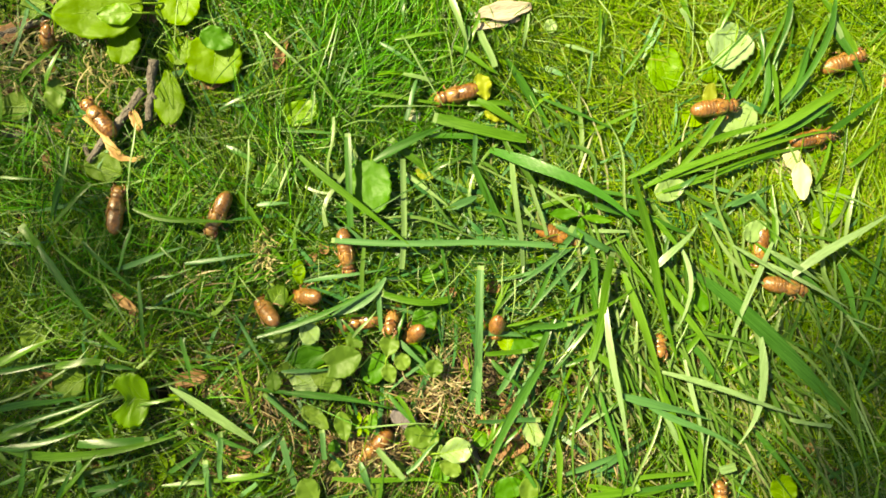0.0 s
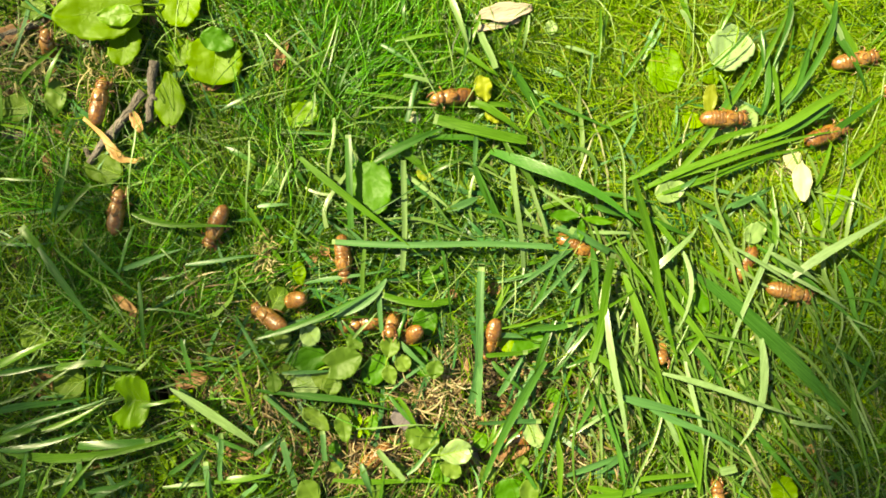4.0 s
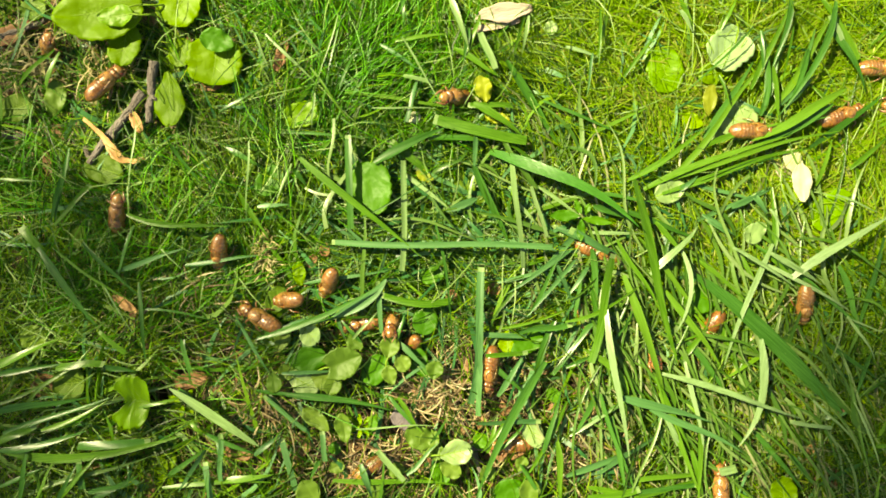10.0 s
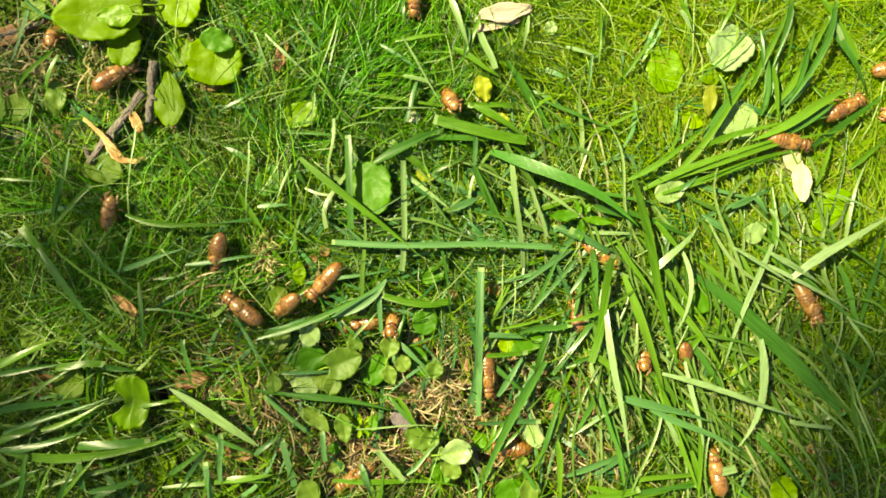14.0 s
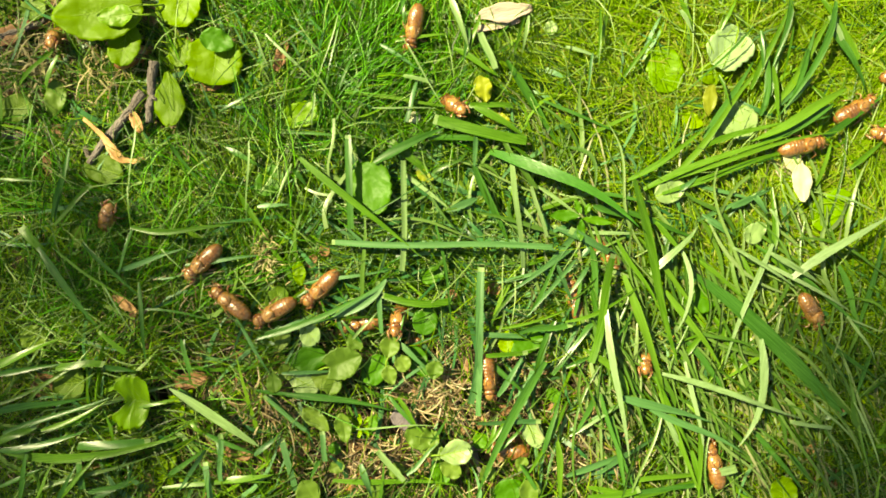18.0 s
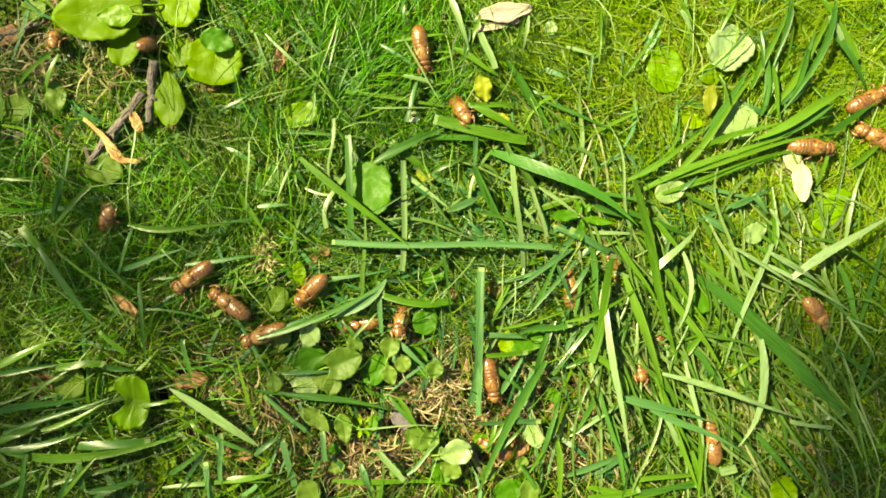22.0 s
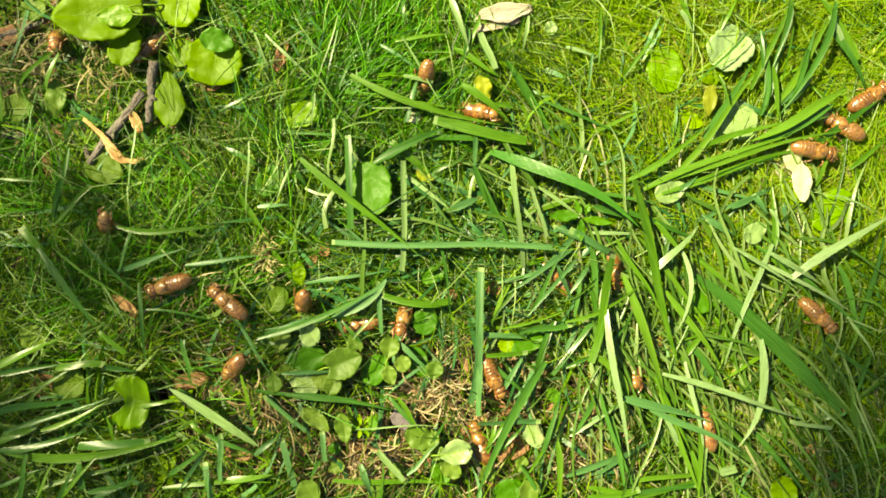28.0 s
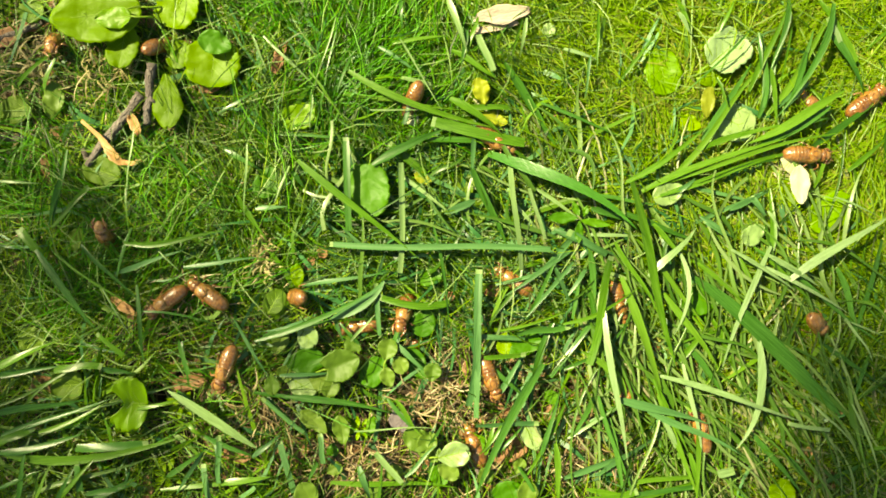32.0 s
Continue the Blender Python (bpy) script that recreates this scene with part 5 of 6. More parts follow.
def leaf_shape(length, width, kind, cup, fold, wave, seed):
    """The upper side of a weed's leaf: scalloped rim, quilted between its side veins, folded at the midrib."""
    scallop, teeth = dict(crenate=(0.05, 7), square=(0.05, 6), heart=(0.05, 7), oval=(0.03, 8), bilobed=(0.05, 5)).get(kind, (0.01, 5))
    hump = 0.35 if kind in ("lance", "bilobed", "clover") else 0.8

    def outline(s):
        if kind in ("round", "crenate"):
            return math.sqrt(max(0.0, 1 - abs(2 * s - 1) ** 2.3))
        if kind == "bilobed" and s > 0.5:
            return 1 - 0.35 * (2 * s - 1) ** 2
        if kind in ("square", "bilobed"):
            return math.sqrt(max(0.0, 1 - abs(2 * s - 1) ** 3.6))
        if kind == "clover":
            return math.sin(math.pi * min(1, 0.02 + 0.97 * s ** 1.25)) ** 0.62
        if kind == "heart":
            return math.sin(math.pi * min(1, 0.16 + 0.83 * s)) ** 0.7
        if kind == "lance":
            return math.sin(math.pi * min(1, 0.02 + 0.97 * s)) ** 0.95
        return math.sin(math.pi * min(1, 0.03 + 0.96 * s ** 0.85)) ** 0.62

    def f(s, v):
        u, o = abs(v), outline(s)
        half = 1.7 if v > 0 else 0.0
        jag = 1 + scallop * (2 * abs(math.sin(teeth * math.pi * s + half)) - 1) * u + 0.08 * noise.noise(Vector((s * 3, seed, v * 2)))
        w = o * width / 2 * jag
        x = length * (s - 0.5) * (1 + 0.06 * noise.noise(Vector((v * 2.2, seed, 7))))
        if kind == "heart":
            x -= length * 0.16 * u * max(0, 1 - 2.2 * s)
        elif kind == "clover":
            x -= length * 0.07 * (1 - u) * max(0, 3 * s - 2)
        elif kind == "bilobed":
            x -= length * (0.5 * (1 - u) ** 0.7 + 0.2 * max(0, u - 0.8) / 0.2) * max(0, s - 0.35) / 0.65
        z = fold * u * o * width / 2 + cup * ((2 * s - 1) ** 2) * length / 2
        z += wave * u * u * (math.sin(8 * s + seed + half) + 0.6 * math.sin(19 * s + 2 * seed - half))
        z += hump * 0.016 * width * (abs(math.sin(5 * math.pi * (s - 0.38 * u))) - 0.5) * (1 - u ** 4) * min(1, 3 * u)
        z += 0.05 * width * noise.noise(Vector((s * 2.2, v * 1.6, seed + 3)))
        return (x, v * w, z)

    return f


LEAF_WORDS = dict(silver="sheen-tinted pale green", lime="lime green", clover="soft green", bright="bright green", green="fresh green", dull="dull grey-green", pale="pale silvery-green", yellow="yellow", olive="olive-yellow", cream="cream-white")


def broad_leaf(x, y, z, length, width, turn, kind="oval", tone="green", tilt=0.0, roll=0.0, cup=0.1, fold=0.12, wave=0.6, stem=0.0, name="broad_leaf", label="", category="leaf"):
    """A weed's leaf; turn: the way that its tip points; stem: length of the stalk behind it, in mm."""
    seed = rng.uniform(0, 6)
    f = leaf_shape(length * MM, width * MM, kind, cup, fold, wave * MM, seed)
    ob = new(name, mesh_of(name, *sheet(f, 26, 16, 0.25 * MM), LEAF[tone]))
    ob.matrix_basis = pose(x * MM, y * MM, z * MM, roll, -tilt, turn)
    words = label or LEAF_WORDS[tone] + " " + dict(round="rounded", crenate="scalloped", square="broad scalloped", clover="clover-like", bilobed="two-lobed", heart="heart-shaped", lance="narrow", oval="oval")[kind] + " weed leaf among the grass"
    tagged(ob, words, category, "weed leaves in the lawn")
    COVER.append((x * MM, y * MM, 0.5 * math.sqrt(length * width) * MM, z * MM))
    if min(length, width) > 11 and tone not in ("yellow", "olive", "clover", "cream", "green"):
        pts = [Vector(f(s, 0)) + Vector((0, 0, -0.14 * MM)) for s in (0.0, 0.2, 0.4, 0.6, 0.8, 0.95)]
        midrib = part("midrib", mesh_of("midrib", *tube(pts, [0.36 * MM * (1.1 - s) + 0.05 * MM for s in (0, 0.2, 0.4, 0.6, 0.8, 1)], 6), RIB), ob, "pale midrib")
        for side in (-1, 1):
            for k in range(4):
                pts = [Vector(f(min(1, 0.2 * k + 0.38 * 0.85 * q), side * 0.85 * q)) + Vector((0, 0, -0.09 * MM)) for q in (0.02, 0.2, 0.4, 0.6, 0.8, 1.0)]
                part("vein", mesh_of("vein", *tube(pts, [0.2 * MM, 0.2 * MM, 0.18 * MM, 0.16 * MM, 0.13 * MM, 0.06 * MM], 6), RIB), midrib)
    if stem:
        a = Vector(f(0.03, 0))
        pts = [a, a + Vector((-0.35 * stem, 0.06 * stem, -0.1 * stem)) * MM, a + Vector((-0.7 * stem, 0.02 * stem, -0.35 * stem)) * MM, a + Vector((-stem, -0.06 * stem, -0.7 * stem)) * MM]
        part("stem", mesh_of("stem", *tube(pts, [0.5 * MM, 0.55 * MM, 0.6 * MM, 0.7 * MM], 7), RIB), ob)
    return ob


broad_leaf(-186.5, 128.5, 19, 48.0, 34.0, 190, "oval", "bright", stem=14, tilt=4, wave=1.2)
broad_leaf(-175.5, 125.0, 23, 20.0, 12.0, 184, "oval", "lime", tilt=-5, stem=10, wave=0.8)
broad_leaf(-174.0, 112.0, 15.5, 25.0, 17.5, 262, "crenate", "bright", wave=0.9)
broad_leaf(-125.8, 103.4, 11, 27.5, 29.5, 262, "square", "bright", wave=1.1)
broad_leaf(-123.0, 113.6, 16, 18.5, 13.0, -18, "oval", "green", tilt=-6, wave=0.9)
broad_leaf(-145.5, 109.0, 8, 16.5, 13.5, 250, "crenate", "bright", wave=0.8)
broad_leaf(-138.0, 75.0, 6, 8.5, 7.0, 250, "round", "dull")
broad_leaf(-228.0, 133.5, 7, 15.0, 12.0, 200, "crenate", "dull")
broad_leaf(-150.3, 82.0, 12, 30.5, 17.5, 272, "clover", "bright", roll=8, wave=1.0)
broad_leaf(-145.3, 134.0, 12, 24.5, 22.5, 240, "square", "bright", wave=1.1)
broad_leaf(-214.8, 83.4, 9, 20.0, 11.5, 262, "oval", "clover", roll=-15, wave=1.1)
broad_leaf(-236.9, 78.2, 8, 19.5, 15.1, 200, "round", "dull")
broad_leaf(-39.4, 32.9, 14.5, 31.0, 24.0, 268, "crenate", "green", stem=8, roll=8, wave=1.0)
broad_leaf(157.2, 110.3, 11, 26.5, 22.5, 40, "square", "silver", fold=0.3, tilt=-6, stem=10)
broad_leaf(151.5, 98.0, 9, 21.0, 12.6, 15, "oval", "bright", wave=1.1)
broad_leaf(122.8, 99.8, 8.5, 27.0, 19.5, 285, "square", "lime", wave=0.9)
broad_leaf(162.0, 71.0, 10, 23.5, 20.0, 330, "crenate", "pale")
broad_leaf(145.5, 81.1, 16, 17.3, 7.7, 262, "oval", "olive")
broad_leaf(124.7, 31.7, 14, 17.6, 12.5, 20, "oval", "pale")
broad_leaf(195.3, 35.9, 17, 20.6, 10.6, 275, "oval", "cream")
broad_leaf(192.3, 47.6, 14, 15.6, 10.0, 300, "oval", "cream")
broad_leaf(195.1, 31.7, 8, 18.8, 14.5, 265, "oval", "bright", wave=1.1)
broad_leaf(-172.0, -83.0, 15, 24.5, 30.0, 176, "bilobed", "lime", tilt=6, roll=-6, fold=0.22, stem=20, wave=0.8)
broad_leaf(-207.0, -74.5, 9, 18.0, 17.0, 184, "square", "dull")
broad_leaf(-72.9, -46.7, 15, 13.0, 12.0, 310, "clover", "pale", fold=0.35)
broad_leaf(-53.3, -61.6, 14, 18.6, 17.4, 20, "heart", "clover", stem=10, fold=0.35, wave=0.6)
broad_leaf(-74.6, -60.8, 11, 21.5, 14.5, 190, "oval", "green", roll=-8)
broad_leaf(-29.1, -53.6, 14, 12.4, 11.1, 80, "clover", "clover", stem=8, fold=0.3, wave=0.6)
broad_leaf(-4.6, -66.3, 14, 10.5, 9.9, 80, "clover", "clover", fold=0.3, wave=0.6)
broad_leaf(-92.6, -73.1, 14, 11.8, 8.7, 280, "clover", "clover", fold=0.3, wave=0.6)
broad_leaf(-54.6, -98.1, 13, 16.1, 9.3, 280, "oval", "clover", fold=0.3, wave=1.0)
broad_leaf(-29.3, -69.4, 12, 11.2, 8.7, 110, "clover", "clover", fold=0.3, wave=0.6)
broad_leaf(-37.6, -67.1, 9, 18.8, 13.8, 240, "round", "green")
broad_leaf(7.3, -111.0, 15, 17.8, 14.2, 12, "clover", "pale", fold=0.3, stem=10)
broad_leaf(4.0, -121.5, 11, 13.5, 9.5, 330, "clover", "clover", fold=0.3, wave=0.8)
broad_leaf(-60.0, -110.5, 9, 8.0, 7.0, 270, "clover", "green")
broad_leaf(-38.5, -96.0, 11, 10.5, 5.2, 80, "oval", "green")
broad_leaf(43.5, -119.0, 9, 9.0, 7.0, 60, "clover", "clover", fold=0.3)
broad_leaf(-10.0, -39.8, 9, 15.7, 13.8, 80, "round", "green")
broad_leaf(-13.8, -62.5, 8, 19.5, 11.3, 300, "oval", "green")
broad_leaf(-12.1, -103.9, 12, 18.7, 13.1, 330, "oval", "clover", fold=0.3, wave=1.0)
broad_leaf(-3.7, -111.4, 11, 11.2, 9.4, 280, "clover", "clover", fold=0.3, wave=0.6)
broad_leaf(-1.3, -124.1, 10, 12.5, 10.0, 300, "round", "green")
broad_leaf(-69.9, -93.9, 11, 18.7, 9.4, 320, "oval", "clover", fold=0.3, wave=1.0)
broad_leaf(-73.3, -133.8, 13, 15.5, 13.7, 120, "clover", "clover", fold=0.3, wave=0.6)
broad_leaf(186.5, -132.3, 14, 16.1, 14.2, 100, "round", "bright", stem=6, wave=1.1)
broad_leaf(49.9, -102.6, 11, 15.6, 11.2, 300, "oval", "pale")
broad_leaf(47.6, -50.5, 9, 16.9, 14.4, 10, "heart", "green")
broad_leaf(36.0, -51.3, 9, 12.6, 11.3, 90, "crenate", "bright")
broad_leaf(12.6, 36.1, 8, 14.5, 13.2, 60, "round", "dull")
broad_leaf(-111.7, 50.8, 6, 18.9, 12.6, 120, "oval", "dull")
broad_leaf(-78.3, 74.2, 10, 21.0, 14.0, 10, "square", "lime")
broad_leaf(-95.9, 37.6, 10, 18.9, 13.9, 50, "round", "green")
broad_leaf(142.7, -27.0, 12.5, 22.4, 16.2, 10, "oval", "green")
broad_leaf(171.5, 9.1, 13, 14.5, 10.7, 40, "oval", "pale")
broad_leaf(-76.5, -74.3, 10, 17.0, 12.0, 330, "oval", "pale", fold=0.3, wave=1.0)
broad_leaf(-66.1, -72.1, 11, 13.7, 11.2, 340, "clover", "clover", fold=0.3, wave=0.6)
broad_leaf(-92.1, -27.9, 9, 15.7, 11.9, 60, "round", "dull")
broad_leaf(-79.2, -13.7, 11, 13.7, 7.5, 280, "oval", "bright", wave=1.1)
broad_leaf(216.0, 21.1, 9, 28.4, 20.2, 30, "crenate", "lime")
broad_leaf(103.1, 68.3, 5, 25.3, 17.7, 60, "round", "dull")
broad_leaf(20.7, 22.9, 8, 17.0, 10.7, 70, "oval", "dull")
broad_leaf(-6.0, -14.7, 9, 13.8, 9.4, 20, "round", "green")
broad_leaf(-228.0, -50.1, 7, 15.7, 14.5, 60, "round", "dull")
broad_leaf(-209.6, -67.5, 6, 12.6, 9.5, 0, "oval", "dull")
broad_leaf(-188.1, 44.4, 9, 22.1, 15.8, 160, "round", "dull")
broad_leaf(194.9, -53.5, 5, 19.0, 13.9, 20, "round", "dull")
broad_leaf(63.0, 9.7, 9, 13.8, 7.5, 10, "oval", "pale")
broad_leaf(138.2, 70.8, 9, 12.5, 8.8, 340, "oval", "bright")
broad_leaf(149.5, 64.1, 10, 10.6, 8.1, 340, "round", "pale")
broad_leaf(59.7, 122.3, 10, 8.1, 7.5, 60, "round", "pale")
broad_leaf(-15.9, 72.7, 11, 7.5, 6.2, 30, "round", "cream")
broad_leaf(207.5, 13.0, 5, 22.1, 12.7, 330, "oval", "dull")
broad_leaf(-88.8, -49.7, 10, 14.4, 9.4, 250, "oval", "clover", fold=0.3, wave=1.0)
broad_leaf(-85.7, -67.8, 10, 11.3, 9.4, 200, "clover", "clover", fold=0.3, wave=0.6)
broad_leaf(36.4, -133.8, 9, 17.6, 12.5, 20, "round", "green")
broad_leaf(20.7, -106.5, 8, 9.4, 8.2, 70, "round", "green")
broad_leaf(-238.5, -69.3, 5, 13.9, 10.8, 30, "round", "dull")
broad_leaf(-60.4, -73.8, 12, 13.7, 10.0, 250, "clover", "clover", fold=0.3, wave=0.6)
broad_leaf(-8.1, -106.1, 12, 14.9, 11.2, 60, "clover", "clover", fold=0.3, wave=0.6)
broad_leaf(47.3, -134.1, 12, 15.6, 11.8, 80, "clover", "clover", fold=0.3, wave=0.6)
broad_leaf(-22.4, -62.5, 12, 10.6, 9.3, 300, "clover", "clover", fold=0.3, wave=0.6)
broad_leaf(-48.7, -51.5, 11, 11.2, 8.7, 140, "clover", "clover", fold=0.3, wave=0.6)
broad_leaf(-26.3, -122.3, 10, 10.6, 8.1, 200, "oval", "clover", fold=0.3, wave=1.0)
broad_leaf(-36.3, -134.8, 10, 11.3, 9.4, 120, "clover", "clover", fold=0.3, wave=0.6)
broad_leaf(24.4, -124.1, 10, 10.6, 8.8, 40, "clover", "clover", fold=0.3, wave=0.6)
broad_leaf(61.4, -81.2, 9, 9.4, 7.5, 320, "oval", "green")
broad_leaf(-58.8, -120.4, 10, 9.4, 7.5, 20, "clover", "clover", fold=0.3, wave=0.6)
broad_leaf(65.5, 18.1, 19, 17.1, 6.4, 178, "lance", "green")
broad_leaf(83.6, 15.3, 19, 17.1, 4.6, -9, "lance", "green")
broad_leaf(73.3, 23.0, 18, 8.6, 4.0, 112, "lance", "green")
broad_leaf(78.5, 21.8, 18, 6.7, 3.4, 70, "lance", "green")
broad_leaf(74.9, 10.1, 18, 12.3, 4.9, 268, "lance", "green")
broad_leaf(-201.4, 6.6, 10, 13.1, 8.1, 262, "oval", "dull")
broad_leaf(22.0, 87.2, 16, 15.0, 9.5, 285, "oval", "yellow", wave=2.2, name="flower_petal", label="crumpled yellow flower petal with brown spots", category="petal")
broad_leaf(29.9, 72.7, 11, 14.3, 7.5, 340, "oval", "yellow", wave=1.5, name="flower_petal", label="crumpled yellow flower petal under a blade", category="petal")
broad_leaf(-9.9, 40.0, 13, 10.6, 6.2, 330, "oval", "yellow", name="flower_petal", label="small yellow petal on a cut blade", category="petal")
broad_leaf(-138.8, -84.6, 9, 8.1, 3.1, 5, "lance", "bright")
broad_leaf(-140.7, -80.7, 10, 8.1, 3.1, 56, "lance", "bright")
broad_leaf(-144.7, -79.9, 11, 8.1, 3.1, 107, "lance", "bright")
broad_leaf(-148.6, -83.1, 9, 8.1, 3.1, 158, "lance", "bright")
broad_leaf(-147.9, -87.2, 10, 8.1, 3.1, 209, "lance", "bright")
broad_leaf(-144.1, -89.5, 11, 8.1, 3.1, 260, "lance", "bright")
broad_leaf(-140.7, -88.7, 9, 8.1, 3.1, 311, "lance", "bright")
broad_leaf(-146.4, -121.6, 9, 9.0, 3.4, 20, "lance", "bright")
broad_leaf(-149.5, -117.9, 10, 8.9, 3.4, 71, "lance", "bright")
broad_leaf(-153.8, -118.2, 11, 8.9, 3.4, 122, "lance", "bright")
broad_leaf(-157.0, -122.9, 9, 9.0, 3.4, 173, "lance", "bright")
broad_leaf(-155.4, -126.9, 10, 8.9, 3.4, 224, "lance", "bright")
broad_leaf(-150.4, -128.5, 11, 8.9, 3.4, 275, "lance", "bright")
broad_leaf(-147.0, -126.6, 9, 9.0, 3.4, 326, "lance", "bright")
broad_leaf(-41.1, -98.4, 9, 6.5, 2.5, 0, "lance", "bright")
broad_leaf(-42.5, -95.1, 10, 6.5, 2.5, 51, "lance", "bright")
broad_leaf(-45.9, -93.9, 11, 6.5, 2.5, 102, "lance", "bright")
broad_leaf(-48.6, -96.5, 9, 6.5, 2.5, 153, "lance", "bright")
broad_leaf(-48.8, -99.7, 10, 6.5, 2.5, 204, "lance", "bright")
broad_leaf(-45.9, -101.7, 11, 6.5, 2.5, 255, "lance", "bright")
broad_leaf(-42.6, -101.5, 9, 6.5, 2.5, 306, "lance", "bright")
broad_leaf(238.2, -77.1, 9, 7.3, 2.8, 10, "lance", "bright")
broad_leaf(235.4, -73.8, 10, 7.3, 2.8, 61, "lance", "bright")
broad_leaf(231.1, -73.6, 11, 7.3, 2.8, 112, "lance", "bright")
broad_leaf(229.4, -76.8, 9, 7.3, 2.8, 163, "lance", "bright")
broad_leaf(229.5, -80.4, 10, 7.3, 2.8, 214, "lance", "bright")
broad_leaf(232.4, -82.0, 11, 7.3, 2.8, 265, "lance", "bright")
broad_leaf(236.9, -81.2, 9, 7.3, 2.8, 316, "lance", "bright")


# ---- twigs, chips, dead leaves ----
def twig(x0, y0, x1, y1, thick, z=6.0, label="weathered grey-brown broken twig lying in the grass"):
    length = math.hypot(x1 - x0, y1 - y0)
    seed = rng.uniform(0, 9)
    pts, radii = [], []
    for i in range(31):
        s = i / 30
        pts.append((length * s * MM, 1.6 * noise.noise(Vector((s * 3, seed, 0))) * MM, 0.8 * noise.noise(Vector((s * 3, 0, seed))) * MM))
        radii.append(thick / 2 * (1 - 0.35 * s) * (1 + 0.35 * noise.noise(Vector((s * 9, seed, 2))) + 0.22 * noise.noise(Vector((s * 31, seed, 5)))) * MM)
    ob = new("twig", mesh_of("twig", *tube(pts, radii, 9), BARK))
    ob.matrix_basis = pose(x0 * MM, y0 * MM, z * MM, 0, 0, math.degrees(math.atan2(y1 - y0, x1 - x0)))
    tagged(ob, label, "twig", "twigs in the lawn")
    for k in range(6):
        COVER.append(((x0 + (x1 - x0) * (k + 0.5) / 6) * MM, (y0 + (y1 - y0) * (k + 0.5) / 6) * MM, thick * 1.3 * MM, z * MM))
    stub = tube([(0.55 * length * MM, 0, 0), ((0.55 * length + 2) * MM, 2.4 * MM, 0.6 * MM), ((0.55 * length + 3) * MM, 3.6 * MM, 0.8 * MM)], (thick * 0.3 * MM, thick * 0.22 * MM, thick * 0.12 * MM), 7)
    part("side_stub", mesh_of("side_stub", *stub, BARK), ob)
    return ob


def debris(x, y, z, length, width, turn, mat, name, label, curl=0.25, ragged=0.25, bow=0.0, tilt=0.0):
    """A dry scrap with a torn outline: a piece of dead leaf or a flake of bark."""
    seed = rng.uniform(0, 50)

    def f(s, v):
        w = width / 2 * (math.sin(math.pi * min(0.97, 0.06 + 0.9 * s)) ** 0.5) * (1 + ragged * noise.noise(Vector((s * 5, seed, v * 1.5))))
        px = length * (s - 0.5) + ragged * 2.0 * noise.noise(Vector((v * 3, seed, 4)))
        py = v * w + bow * 4 * (s * (1 - s) - 0.125)
        pz = curl * width * (v * v) * 0.6 + curl * length * 0.25 * noise.noise(Vector((s * 3, v, seed)))
        return (px * MM, py * MM, pz * MM)

    ob = new(name, mesh_of(name, *sheet(f, 16, 8, 0.4 * MM), mat))
    ob.matrix_basis = pose(x * MM, y * MM, z * MM, 0, -tilt, turn)
    for k in (-0.3, 0, 0.3) if z >= 10 else ():
        a = math.radians(turn)
        COVER.append(((x + k * length * math.cos(a)) * MM, (y + k * length * math.sin(a)) * MM, 0.55 * width * MM, z * MM))
    return tagged(ob, label, name.replace("_", " "))


def dry_strip(line, z, label):
    """A twisted strip of dry leaf along a line of (x, y, width) in mm."""
    def f(s, v):
        u = s * (len(line) - 1)
        k = min(int(u), len(line) - 2)
        q = u - k
        x, y, w = (a + (b - a) * q for a, b in zip(line[k], line[k + 1]))
        dx, dy = line[k + 1][0] - line[k][0], line[k + 1][1] - line[k][1]
        d = math.hypot(dx, dy)
        lean = 0.9 * math.sin(5.5 * s + 0.6)
        w *= 0.55 * (1 + 0.35 * noise.noise(Vector((s * 14, 3.3, v))))
        side = v * w * math.cos(lean)
        return ((x - line[0][0] - dy / d * side) * MM, (y - line[0][1] + dx / d * side) * MM, (1.6 * math.sin(3.1 * s) + v * w * math.sin(lean) + 0.35 * w * v * v) * MM)

    ob = new("dead_leaf", mesh_of("dead_leaf", *sheet(f, 42, 6, 0.35 * MM), ORANGE))
    ob.matrix_basis = pose(line[0][0] * MM, line[0][1] * MM, z * MM)
    COVER.extend((x * MM, y * MM, 0.004, z * MM) for x, y, _ in line)
    return tagged(ob, label, "dead leaf")


twig(-160.0, 103.5, -162.0, 70.0, 5.8, 11)
twig(-166.3, 86.9, -196.4, 47.7, 5.6, 10)
twig(-200.6, 56.6, -195.8, 47.8, 3.2, 5)
twig(-251.2, 116.7, -222.7, 127.5, 4.5, 5)
twig(17.1, -107.5, 20.9, -127.2, 3.8, 4)
twig(-251.2, 63.0, -225.9, 64.2, 3.8, 5)
twig(-26.6, -88.5, -19.7, -101.1, 4.5, 4)
debris(33.2, 129.6, 14, 31.4, 9.6, 9, CHIP, "bark_chip", "pale tan weathered bark chip lying in the grass", curl=0.12, ragged=0.5)
debris(29.4, 123.2, 12, 26.9, 4.5, 12, CHIP, "bark_chip", "narrow tan splinter of a bark chip", curl=0.15)
dry_strip([(-198, 72, 2), (-193, 67.5, 3.6), (-187, 62.5, 4.0), (-183.5, 57.5, 3.6), (-180.0, 52.5, 4.8), (-175.5, 48.8, 4.8), (-170, 48.2, 3.8), (-164.5, 49.8, 1.2)], 12, "curled orange dry leaf strip lying over a twig")
debris(-168.8, 69.6, 11, 12.2, 5.8, -65, ORANGE, "dead_leaf", "small orange dry leaf beside a twig", curl=0.4)
